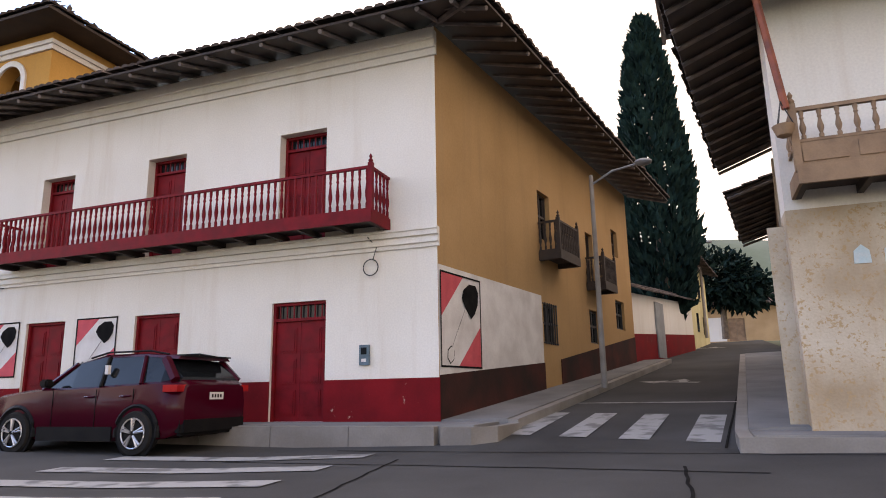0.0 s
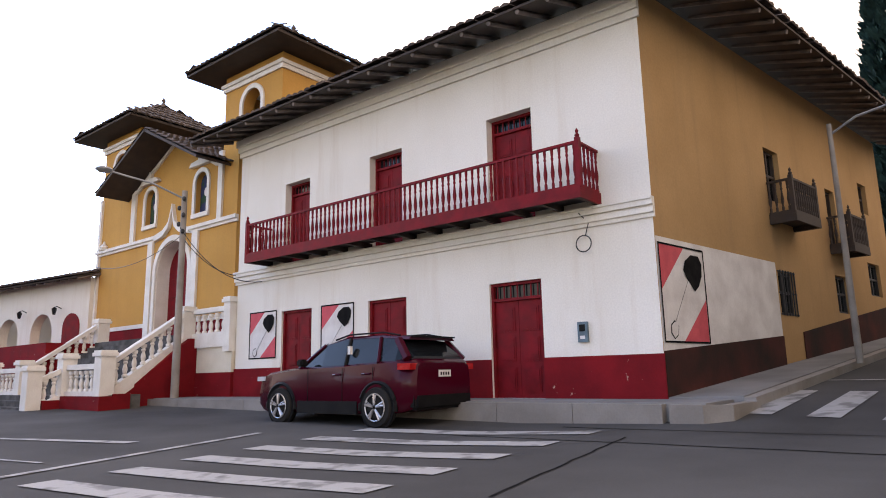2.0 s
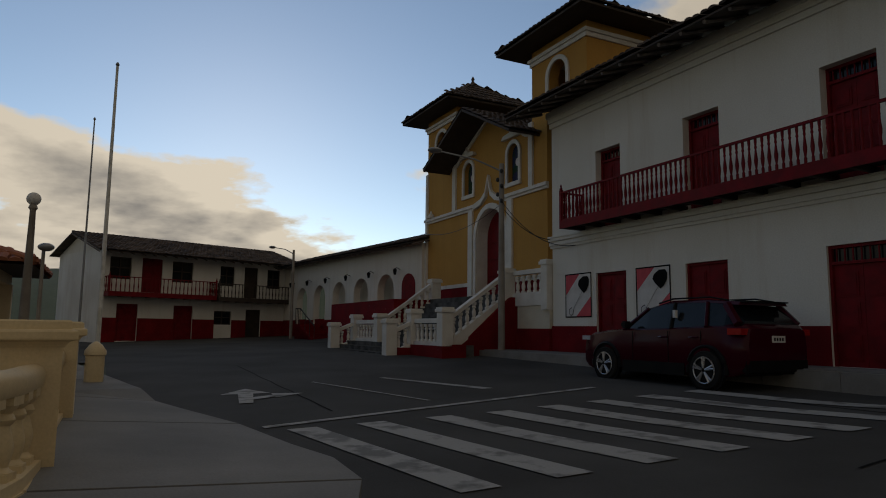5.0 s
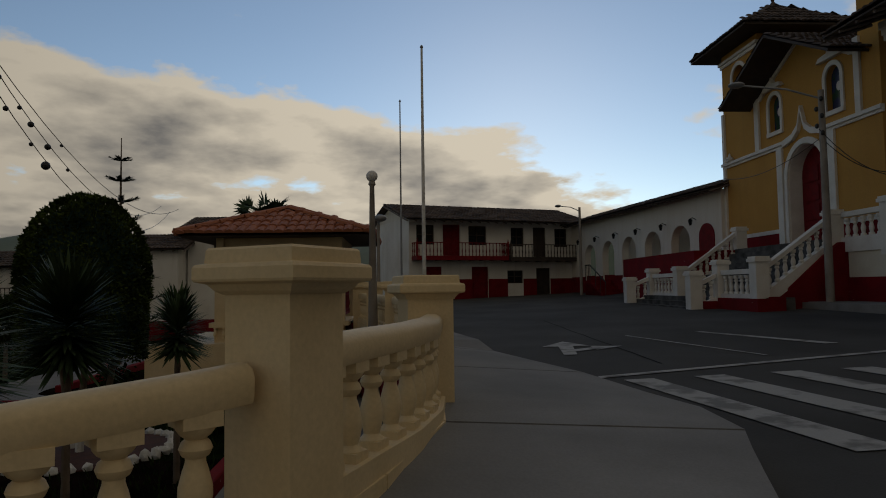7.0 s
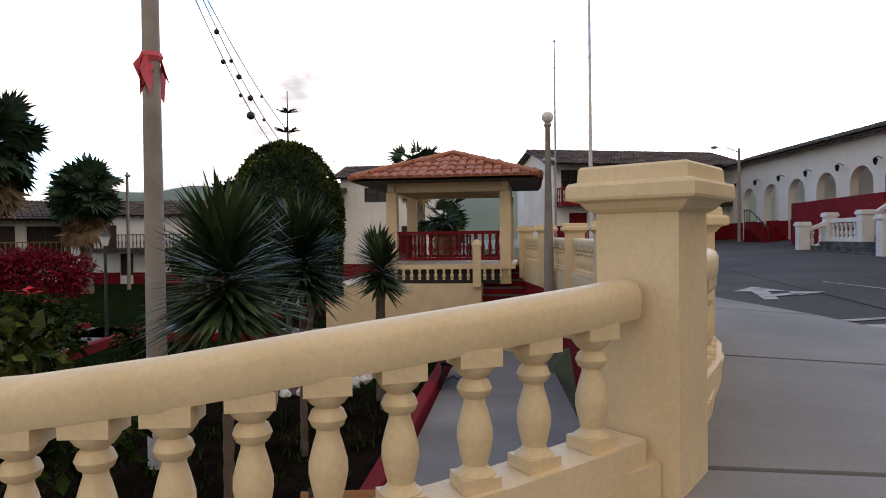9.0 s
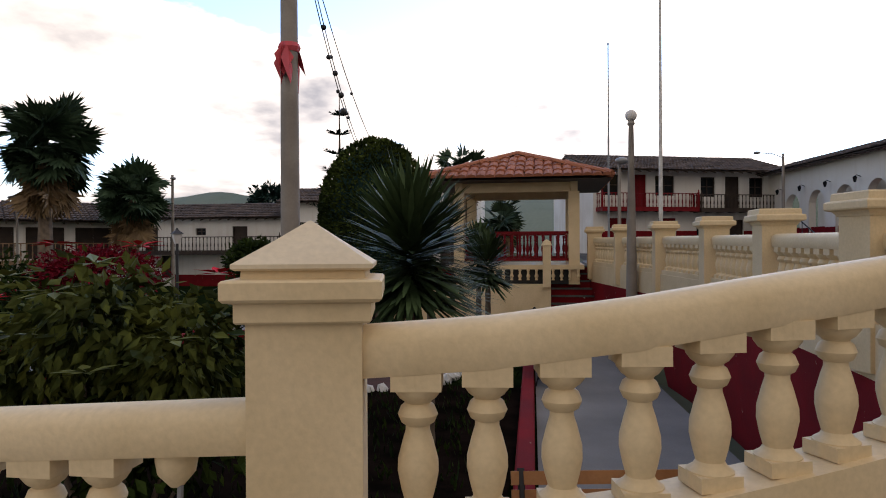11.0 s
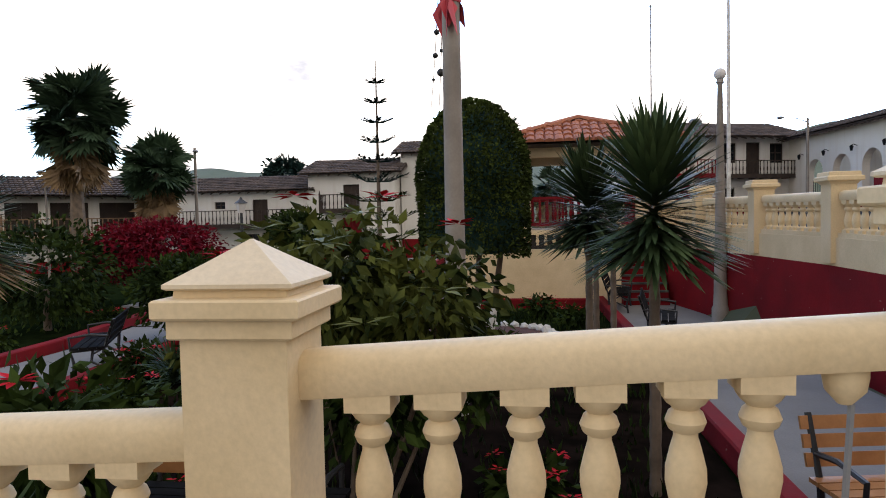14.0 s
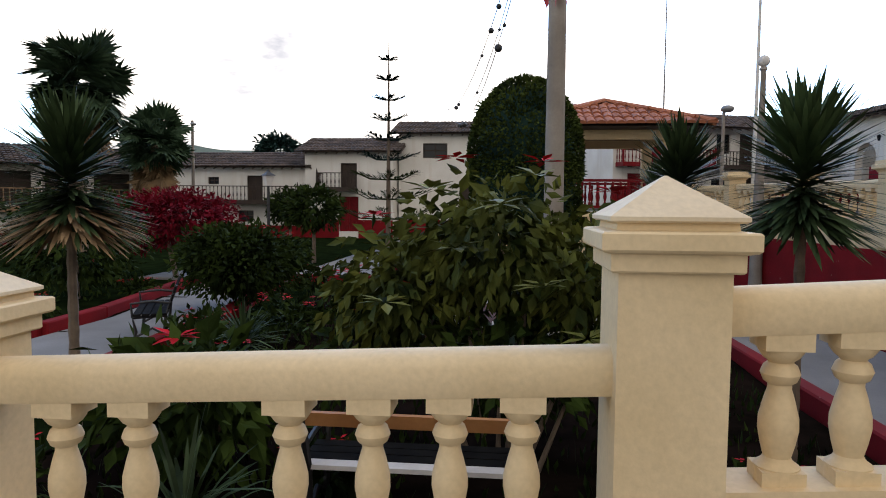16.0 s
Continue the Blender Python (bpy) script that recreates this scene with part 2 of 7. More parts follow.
def prism(bm, poly, z0, z1, m=None):
    """Extrude an xy outline (counter-clockwise) from z0 to z1."""
    lo = [bm.verts.new((m @ Vector((x, y, z0))) if m is not None else (x, y, z0)) for x, y in poly]
    hi = [bm.verts.new((m @ Vector((x, y, z1))) if m is not None else (x, y, z1)) for x, y in poly]
    n = len(poly)
    bm.faces.new(lo[::-1])
    bm.faces.new(hi)
    for i in range(n):
        bm.faces.new((lo[i], lo[(i + 1) % n], hi[(i + 1) % n], hi[i]))


STAND = pose(0, 0, 0, 90)  # turns xy outlines into upright x,z ones, depth along -y


def plate(bm, poly, y0, y1):
    """Extrude an upright x,z outline from y0 to y1."""
    prism(bm, poly, -y1, -y0, STAND)


def mesh_of(name, bm, material, smooth=False):
    bmesh.ops.recalc_face_normals(bm, faces=bm.faces)
    me = bpy.data.meshes.new(name)
    bm.to_mesh(me)
    bm.free()
    me.materials.append(material)
    if smooth:
        me.polygons.foreach_set("use_smooth", [True] * len(me.polygons))
        me.set_sharp_from_angle(angle=radians(40))
    return me


def part(name, bm, material, parent, label="", smooth=False):
    ob = new(name, bm if isinstance(bm, bpy.types.Mesh) else mesh_of(name, bm, material, smooth))
    ob.parent = parent
    return tagged(ob, label)


def thing(name, m, label, category, group="", kind=""):
    ob = new(name)
    ob.empty_display_size = 0.2
    ob.matrix_world = m if isinstance(m, Matrix) else Matrix.Translation(m)
    return tagged(ob, label, category, group, kind)


def solid(name, bm, material, m, label="", category="", group="", kind="", smooth=False):
    ob = new(name, bm if isinstance(bm, bpy.types.Mesh) else mesh_of(name, bm, material, smooth))
    ob.matrix_world = m if isinstance(m, Matrix) else Matrix.Translation(m)
    return tagged(ob, label, category, group, kind)


def holed_wall(bm, x0, x1, z0, z1, y0, y1, holes, arches=()):
    """Upright wall along x with openings (xa, xb, za, zb) that go through; arches: openings with a round head, (xa, xb, za, spring)."""
    rects = list(holes) + [(a, b, za, zs + (b - a) / 2) for a, b, za, zs in arches]
    xs = sorted({x0, x1, *(v for r in rects for v in r[:2] if x0 < v < x1)})
    for a, b in zip(xs, xs[1:]):
        mid = (a + b) / 2
        cuts = sorted((max(z0, r[2]), min(z1, r[3])) for r in rects if r[0] < mid < r[1])
        z = z0
        for lo, hi in cuts:
            if lo > z + 1e-4:
                box(bm, a, b, y0, y1, z, lo)
            z = max(z, hi)
        if z < z1 - 1e-4:
            box(bm, a, b, y0, y1, z, z1)
    for a, b, za, zs in arches:
        r, c, n = (b - a) / 2, (a + b) / 2, 14
        for i in range(n):
            t0, t1 = math.pi * i / n, math.pi * (i + 1) / n
            p, q = (c + r * math.cos(t0), zs + r * math.sin(t0)), (c + r * math.cos(t1), zs + r * math.sin(t1))
            plate(bm, [p, (p[0], zs + r), (q[0], zs + r), q], y0, y1)
    bmesh.ops.remove_doubles(bm, verts=bm.verts[:], dist=0.0005)


def arch_outline(a, b, za, zs, n=14):
    r, c = (b - a) / 2, (a + b) / 2
    return [(a, za), (b, za)] + [(c + r * math.cos(math.pi * i / n), zs + r * math.sin(math.pi * i / n)) for i in range(n + 1)]


def lerp(x, xs, ys):
    return float(np.interp(x, xs, ys))


# ---- heights of the ground ----
def road_z(x, y):
    z = 0.52 - 0.0125 * (x + 6) + 0.03 * (y - 1)
    z += 0.035 * max(0, min(x, 3) + 7) * min(1, max(0, (y - 2) / 7))
    return z + 0.07 * min(max(y - 10, 0), 35) + 0.015 * max(y - 45, 0)


def walk_z(x, y):
    z = lerp(x, (-40, -12, -5.5, -4.7, -3.3, -1, 1, 5), (1.1, 0.94, 0.89, 0.845, 0.70, 0.43, 0.33, 0.28))
    return z - 0.105 * max(-1.5 - y, 0)


GARDEN = -0.95

# ---- ground ----
def terrain(x, y):
    if y > 12.5:
        t = min(1, (y - 12.5) / 3) if x < -6 else 1
        return road_z(max(min(x, 8), -50), min(y, 75)) * t + 1.0 * (1 - t) - 0.06 if x > -6 else 1.0
    if x < -0.8 and y < -0.2 - max(0, -x - 9) * 0.15:
        return GARDEN - 0.12
    if y < 0.2 and x > -2.6:
        return min(road_z(x, y), walk_z(min(x, 6), max(y, -40))) - 0.35
    return road_z(max(min(x, 8), -50), y) - 0.05


def build_ground():
    xs = [-900, -400, -200, -120, -80] + list(np.arange(-60, 20.1, 1.3)) + [30, 60, 120, 300, 900]
    ys = [-900, -400, -200, -120, -80, -60] + list(np.arange(-45, 80.1, 1.3)) + [95, 130, 200, 400, 900]
    bm = bmesh.new()
    vs = [[bm.verts.new((x, y, terrain(x, y))) for x in xs] for y in ys]
    for j in range(len(ys) - 1):
        for i in range(len(xs) - 1):
            bm.faces.new((vs[j][i], vs[j][i + 1], vs[j + 1][i + 1], vs[j + 1][i]))
    solid("ground", bm, EARTH, (0, 0, 0), "bare brown earth under the town square", "ground", kind="structure")


build_ground()


def sheet(bm, xs, ys, zf, keep=lambda x, y: True, off=0.0):
    grid = {}

    def v(i, j):
        if (i, j) not in grid:
            grid[i, j] = bm.verts.new((xs[i], ys[j], zf(xs[i], ys[j]) + off))
        return grid[i, j]

    for j in range(len(ys) - 1):
        for i in range(len(xs) - 1):
            if keep((xs[i] + xs[i + 1]) / 2, (ys[j] + ys[j + 1]) / 2):
                bm.faces.new((v(i, j), v(i + 1, j), v(i + 1, j + 1), v(i, j + 1)))


def build_road():
    bm = bmesh.new()
    sheet(bm, np.arange(-60, 16.1, 1.0), np.arange(-2, 13.1, 0.75), road_z, lambda x, y: y > -0.6 or x < -24)
    sheet(bm, np.arange(-7, 3.1, 1.0), np.arange(13.0, 72, 1.0), road_z)
    solid("road", bm, ASPHALT, (0, 0, 0), "worn grey concrete street with painted crossings", "road", kind="structure")


build_road()

KERBLINE = [(2.2, 0.0), (-3.6, 0.5), (-4.48, 0.82), (-5.3, 1.16), (-6.3, 0.92), (-7.95, 0.68), (-9.33, 0.3), (-11.2, -0.17), (-16.7, -1.0), (-24, -1.8)]


def kerb_y(x):
    k = KERBLINE[::-1]
    return lerp(x, [p[0] for p in k], [p[1] for p in k])


def rail_y(x):
    return lerp(x, (-18.4, -15.8, -13.3, -10.8, -8.3, -5.8, -4.4, -3.3), (-2.45, -1.95, -1.47, -1.15, -1.08, -1.12, -1.3, -1.75))


def build_walks():
    # pavement round the corner of the square, laid in slabs with open joints
    slab = bmesh.new()
    xs = [-24, -21, -18, -15.4, -12.9, -10.4, -7.9, -5.0, -3.3, -1.9, -0.2, 2.2]
    for a, b in zip(xs, xs[1:]):
        a2, b2 = a + 0.02, b - 0.02
        n = 4
        for i in range(n):
            u0, u1 = a2 + (b2 - a2) * i / n, a2 + (b2 - a2) * (i + 1) / n
            lo0, lo1 = (rail_y(u) - 0.02 if u < -3.0 else -1.7 for u in (u0, u1))
            q = [(u0, lo0), (u1, lo1), (u1, kerb_y(u1)), (u0, kerb_y(u0))]
            top = [slab.verts.new((x, y, walk_z(x, y) - (0.12 if y > 0 else 0) * min(1, max(0, -x - 2) / 3))) for x, y in q]
            bot = [slab.verts.new((v.co.x, v.co.y, v.co.z - 0.4)) for v in top]
            slab.faces.new(top)
            for k in range(4):
                slab.faces.new((top[k], bot[k], bot[(k + 1) % 4], top[(k + 1) % 4]))
    for j in range(16):
        y0, y1 = -1.7 - 1.9 * j, -1.7 - 1.9 * (j + 1)
        if y1 < -34:
            break
        xa, xb = (-3.1 if j == 0 else -2.15), -2.15
        q = [(xb, y1 + 0.008), (2.2, y1 + 0.008), (2.2, y0 - 0.008), (xa, y0 - 0.008)]
        top = [slab.verts.new((x, y, walk_z(x, y))) for x, y in q]
        bot = [slab.verts.new((v.co.x, v.co.y, v.co.z - 0.4)) for v in top]
        slab.faces.new(top)
        for k in range(4):
            slab.faces.new((top[k], bot[k], bot[(k + 1) % 4], top[(k + 1) % 4]))
    solid("pavement", slab, PAVE, (0, 0, 0), "pale grey concrete pavement slabs round the square", "pavement", kind="structure")


build_walks()


# ---- balustrade ----
def stepped(bm, prof):
    """Square moulding: (half width, height) from foot to top, as one mesh."""
    lathe(bm, [(w * 1.41421, z) for w, z in prof], 4, m=pose(0, 0, 0, 0, 0, 45))


def post_flat(m, slim=1.0):
    t = thing("balustrade_post", m, "cream painted concrete post with flat moulded cap", "post", "balustrade posts")
    bm = bmesh.new()
    stepped(bm, [(0.18 * slim, -0.45), (0.18 * slim, 0.72)])
    part("shaft", bm, CREAM, t)
    bm = bmesh.new()
    stepped(bm, [(0.188 * slim, 0.715), (0.195, 0.73), (0.215, 0.755), (0.25, 0.765), (0.255, 0.775), (0.255, 0.82), (0.248, 0.832), (0.222, 0.838), (0.218, 0.89), (0.21, 0.90)])
    part("cap", bm, CREAM, t)
    return t


def post_pyramid(x, y, z, half, turn):
    """Square post: z is the top of its shaft, under the moulding."""
    t = thing("balustrade_post", pose(x, y, z, 0, 0, turn), "cream painted concrete post with pyramid cap", "post", "balustrade posts")
    bm = bmesh.new()
    stepped(bm, [(half, -1.15), (half, 0.004)])
    part("shaft", bm, CREAM, t)
    bm = bmesh.new()
    k = half / 0.165
    stepped(bm, [(r * k, h) for r, h in [(0.186, 0.0), (0.192, 0.006), (0.192, 0.056), (0.216, 0.062), (0.224, 0.07), (0.224, 0.116), (0.218, 0.122), (0.176, 0.126), (0.173, 0.15)]])
    part("cap", bm, CREAM, t)
    bm = bmesh.new()
    stepped(bm, [(r * k, h) for r, h in [(0.188, 0.148), (0.198, 0.154), (0.198, 0.166), (0.1, 0.228), (0.004, 0.293)]])
    part("pyramid", bm, CAPCREAM, t)
    return t


BAL = [(0.07, 0), (0.07, 0.05), (0.05, 0.065), (0.042, 0.08), (0.052, 0.12), (0.061, 0.17), (0.06, 0.21), (0.046, 0.27), (0.036, 0.305), (0.036, 0.32), (0.05, 0.33), (0.06, 0.355), (0.05, 0.382), (0.038, 0.392), (0.044, 0.4), (0.055, 0.408), (0.07, 0.43), (0.074, 0.455), (0.074, 0.5)]
bal_bm = bmesh.new()
lathe(bal_bm, BAL, 16)
box(bal_bm, -0.073, 0.073, -0.073, 0.073, 0.44, 0.502)
box(bal_bm, -0.067, 0.067, -0.067, 0.067, -0.004, 0.045)
BALUSTER = mesh_of("baluster", bal_bm, CREAM, True)


def rail_run(pts, tops, spots, height=0.48):
    """Balustrade bay through plan points with the handrail's top height at each; spots: where its balusters stand, in shares of its length."""
    pts = [Vector((*p, 0)) for p in pts]
    seg = [0.0]
    for a, b in zip(pts, pts[1:]):
        seg.append(seg[-1] + (b - a).length)
    total = seg[-1]

    def at(s):
        d = min(max(s, 0.0), 1.0) * total
        return Vector([float(np.interp(d, seg, [p[i] for p in pts])) for i in range(2)] + [0]), float(np.interp(d, seg, tops))

    p0, _ = at(0)
    t = thing("balustrade", (p0.x, p0.y, tops[0] - 0.8), "cream painted concrete balustrade with turned balusters", "balustrade", "balustrade bays")
    base = t.matrix_world.translation
    low = -0.14 - height
    for nm, prof in (("handrail", [(-0.075, -0.146), (0.075, -0.146), (0.084, -0.12), (0.086, -0.05), (0.07, -0.018), (0.03, 0.0), (-0.03, 0.0), (-0.07, -0.018), (-0.086, -0.05), (-0.084, -0.12)]), ("plinth", [(-0.1, -1.3), (0.1, -1.3), (0.1, low), (-0.1, low)])):
        bm = bmesh.new()
        rings = []
        k = 2 if len(pts) == 2 else 13
        for i in range(k):
            p, z = at(i / (k - 1))
            q, _ = at(i / (k - 1) + 0.03)
            o, _ = at(i / (k - 1) - 0.03)
            d = (q - o).normalized()
            nrm = Vector((d.y, -d.x, 0))
            rings.append([bm.verts.new(p + nrm * u + Vector((0, 0, z + w)) - base) for u, w in prof])
        for a, b in zip(rings, rings[1:]):
            for j in range(len(prof)):
                bm.faces.new((a[j], a[(j + 1) % len(prof)], b[(j + 1) % len(prof)], b[j]))
        bm.faces.new(rings[0][::-1])
        bm.faces.new(rings[-1])
        part(nm, bm, CREAM, t, smooth=nm == "handrail")
    for f in spots:
        p, z = at(f)
        q, _ = at(f + 0.02)
        o = part("baluster", BALUSTER, CREAM, t)
        o.location = p + Vector((0, 0, z + low)) - base
        o.rotation_euler.z = math.atan2(q.y - p.y, q.x - p.x)
        o.scale = (1, 1, height / 0.5)
    return t


def even(n):
    return [(i + 0.5) / n for i in range(n)]


def along(y0, y1, *ys):
    return [(y - y0) / (y1 - y0) for y in ys]


# the bays along the walk, which steps down from post to post
post_pyramid(-2.153, -4.316, 1.244, 0.162, 13)
post_pyramid(-2.057, -6.485, 0.949, 0.166, 1)
post_pyramid(-2.05, -8.95, 0.655, 0.166, 0)
post_pyramid(-2.05, -11.3, 0.37, 0.166, 0)
post_flat(pose(-3.21, -1.794, 1.02, 0, 0, -31), 0.92)
post_flat(pose(-5.75, -1.14, 0.95, 0, 0, 12))
rail_run([(-2.075, -4.44), (-2.07, -6.34)], (1.01, 0.885), along(-4.44, -6.34, -4.945, -5.155, -5.405, -5.627, -5.888, -6.107), 0.49)
rail_run([(-2.03, -6.63), (-2.03, -8.8)], (0.70, 0.587), along(-6.63, -8.8, -6.922, -7.159, -7.42, -7.705, -8.245, -8.521), 0.49)
rail_run([(-2.05, -9.1), (-2.05, -11.15)], (0.39, 0.28), even(8), 0.49)
rail_run([(-3.06, -1.93), (-2.931, -2.064), (-2.604, -2.472), (-2.39, -2.9), (-2.24, -3.346), (-2.175, -3.78), (-2.13, -4.18)], (1.475, 1.46, 1.42, 1.37, 1.305, 1.25, 1.222),
         [0.075, 0.185, 0.285, 0.388, 0.48, 0.57, 0.66, 0.752, 0.84, 0.922], 0.46)
rail_run([(-5.56, -1.1), (-5.0, -1.15), (-4.4, -1.31), (-3.9, -1.51), (-3.38, -1.72)], (1.555, 1.555, 1.55, 1.55, 1.545), even(9), 0.48)
UP = [(-5.75, -1.14), (-8.3, -1.08), (-10.8, -1.15), (-13.3, -1.47), (-15.8, -1.95), (-18.2, -2.42)]
for i, (a, b) in enumerate(zip(UP, UP[1:])):
    za, zb = 0.93 + 0.02 * i, 0.95 + 0.02 * i
    d = (Vector(b) - Vector(a)).normalized() * 0.2
    rail_run([(a[0] + d.x, a[1] + d.y), (b[0] - d.x, b[1] - d.y)], (za + 0.62, zb + 0.62), even(9))
    post_flat((*b, zb))

# ---- shared building pieces ----
GLASS = mat("dark_glass", (0.012, 0.015, 0.018), (0.008, 0.01, 0.012), 1.0, 10, 0.1, 0.0, spec=0.3)
BLACK = mat("black_iron", (0.018, 0.018, 0.02), (0.012, 0.012, 0.013), 4, 60, 0.5, 0.1)
FLAGRED = mat("faded_red_paint", (0.62, 0.09, 0.11), (0.50, 0.06, 0.08), 3, 25, 0.75, 0.15)
BOARDWHITE = mat("mural_white", (0.72, 0.70, 0.68), (0.58, 0.55, 0.53), 2, 30, 0.8, 0.15)
BLACKPAINT = mat("black_paint", (0.008, 0.008, 0.009), (0.014, 0.014, 0.014), 6, 40, 0.9, 0.1, spec=0.05)
TILE_ROW = 0.42


def wpart(name, bm, material, parent, label="", smooth=False):
    """A part whose bmesh was drawn in world coordinates."""
    bm.transform(parent.matrix_world.inverted())
    return part(name, bm, material, parent, label, smooth)


def tiled_slope(bm, o, u, v, length, depth, pitch=0.22, seed=1, clip=None):
    """Barrel tiles over a slope: o is an eave corner, u runs along the eave, v up the slope. clip(s, d) tells what to keep."""
    rnd = random.Random(seed)
    o, u, v = Vector(o), Vector(u).normalized(), Vector(v).normalized()
    w = u.cross(v).normalized()
    if w.z < 0:
        w = -w
    cols, rows = max(1, int(length / pitch)), max(1, int(depth / TILE_ROW))
    p, q = length / cols, depth / rows
    for i in range(cols):
        wob = rnd.uniform(-0.02, 0.02)
        for j in range(rows):
            if clip and not clip((i + 0.5) * p, (j + 0.5) * q):
                continue
            lift, out = rnd.uniform(0, 0.018), rnd.uniform(-0.03, 0.03)
            ends = []
            for d, k in ((j * q - 0.05 + out, 0.05), ((j + 1) * q + 0.02, 0.0)):
                c = o + u * ((i + 0.5) * p + wob) + v * d + w * (k + lift)
                r = p * 0.52
                ends.append([bm.verts.new(c + u * (r * math.cos(a)) + w * (r * 0.55 * math.sin(a))) for a in (math.pi, 2.25, 1.57, 0.9, 0.0)])
            for k in range(4):
                bm.faces.new((ends[0][k], ends[0][k + 1], ends[1][k + 1], ends[1][k]))
            bm.faces.new(ends[0])


def rafters(bm, o, u, v, length, depth, step=0.55, r=0.045, drop=0.06):
    o, u, v = Vector(o), Vector(u).normalized(), Vector(v).normalized()
    w = u.cross(v).normalized()
    w = -w if w.z < 0 else w
    n = int(length / step)
    for i in range(n + 1):
        a = o + u * (length * i / n) - w * drop
        tube(bm, [a, a + v * depth], r, 5)


def slab(bm, o, u, v, length, depth, thick=0.04):
    o, u, v = Vector(o), Vector(u).normalized() * length, Vector(v).normalized() * depth
    w = u.cross(v).normalized() * thick
    w = -w if w.z < 0 else w
    a = [bm.verts.new(p) for p in (o, o + u, o + u + v, o + v)]
    b = [bm.verts.new(p.co - w) for p in a]
    bm.faces.new(a)
    bm.faces.new(b[::-1])
    for i in range(4):
        bm.faces.new((a[i], b[i], b[(i + 1) % 4], a[(i + 1) % 4]))


def eave_roof(parent, o, u, v, length, depth, seed=1, tile=None, inset=0.0, name="roof", rafter_depth=None):
    bm = bmesh.new()
    tiled_slope(bm, o, u, v, length, depth, seed=seed)
    wpart(name, bm, tile or TILE, parent, smooth=False)
    bm = bmesh.new()
    slab(bm, Vector(o) - Vector((0, 0, 0.015)), u, v, length, depth, 0.05)
    wpart("soffit", bm, DARKWOOD, parent)
    bm = bmesh.new()
    rafters(bm, Vector(o) - Vector((0, 0, 0.07)), u, v, length, rafter_depth or depth, 0.6)
    wpart("rafter_row", bm, RAFTER, parent)


def panel_door(parent, a, b, z0, z1, y, material=None, leaves=2, rows=3, transom=0.0, name="door", m=None, label=""):
    """Panelled door in the opening a..b, z0..z1, its face at depth y (front towards -y)."""
    material = material or REDWOOD
    m = m or Matrix()
    bm = bmesh.new()
    w = 0.06
    zt = z1 - transom
    for s in (a, b - w):
        box(bm, s, s + w, y - 0.04, y + 0.08, z0, z1)
    box(bm, a + w, b - w, y - 0.04, y + 0.08, z1 - w, z1)
    if transom:
        box(bm, a + w, b - w, y - 0.04, y + 0.08, zt - w, zt)
    bm.transform(m)
    d = wpart(name, bm, material, parent, label)
    lw = (b - a - 2 * w) / leaves
    for i in range(leaves):
        bm = bmesh.new()
        x0, x1 = a + w + lw * i + 0.004, a + w + lw * (i + 1) - 0.004
        box(bm, x0, x1, y + 0.02, y + 0.06, z0, zt - (w if transom else 0) - 0.003)
        hgt = (zt - z0 - 0.2) / rows
        for j in range(rows):
            box(bm, x0 + 0.09, x1 - 0.09, y + 0.004, y + 0.022, z0 + 0.12 + hgt * j, z0 + 0.12 + hgt * (j + 1) - 0.12)
            box(bm, x0 + 0.13, x1 - 0.13, y - 0.008, y + 0.006, z0 + 0.16 + hgt * j, z0 + 0.12 + hgt * (j + 1) - 0.16)
        bm.transform(m)
        bm.transform(parent.matrix_world.inverted())
        part("leaf", bm, material, d)
    if transom:
        bm = bmesh.new()
        box(bm, a + w, b - w, y + 0.05, y + 0.06, zt, z1 - w)
        bm.transform(m)
        bm.transform(parent.matrix_world.inverted())
        part("transom_glass", bm, GLASS, d)
        bm = bmesh.new()
        n = 7
        for i in range(n):
            s = a + w + (b - a - 2 * w) * (i + 0.5) / n
            box(bm, s - 0.012, s + 0.012, y - 0.01, y + 0.012, zt, z1 - w)
        bm.transform(m)
        bm.transform(parent.matrix_world.inverted())
        part("transom_bars", bm, REDWOOD, d)
    return d


def window_in(parent, a, b, z0, z1, y, m=None, frame_mat=None, bars=0, name="window", across=2):
    m = m or Matrix()
    frame_mat = frame_mat or DARKWOOD
    inv = parent.matrix_world.inverted()
    bm = bmesh.new()
    w = 0.06
    for s in [a] + [a + (b - a) * i / across - w / 2 for i in range(1, across)] + [b - w]:
        box(bm, s, s + w, y - 0.03, y + 0.04, z0, z1)
    for z in (z0, (z0 + z1) / 2, z1 - w):
        box(bm, a + 0.01, b - 0.01, y - 0.025, y + 0.035, z, z + w)
    bm.transform(m)
    win = wpart(name, bm, frame_mat, parent)
    bm = bmesh.new()
    box(bm, a, b, y + 0.04, y + 0.06, z0, z1)
    bm.transform(m)
    bm.transform(inv)
    part("pane", bm, GLASS, win)
    if bars:
        bm = bmesh.new()
        for i in range(bars):
            s = a + (b - a) * (i + 0.5) / bars
            box(bm, s - 0.012, s + 0.012, y - 0.16, y - 0.136, z0 - 0.03, z1 + 0.03)
        for z in (z0, (z0 + z1) / 2, z1):
            box(bm, a - 0.04, b + 0.04, y - 0.135, y - 0.115, z - 0.015, z + 0.015)
        bm.transform(m)
        bm.transform(inv)
        part("iron_bars", bm, BLACK, win)
    return win


TURNED = [(0.03, 0), (0.03, 0.1), (0.018, 0.13), (0.036, 0.25), (0.04, 0.32), (0.022, 0.5), (0.018, 0.56), (0.03, 0.6), (0.02, 0.64), (0.03, 0.72), (0.03, 0.8)]


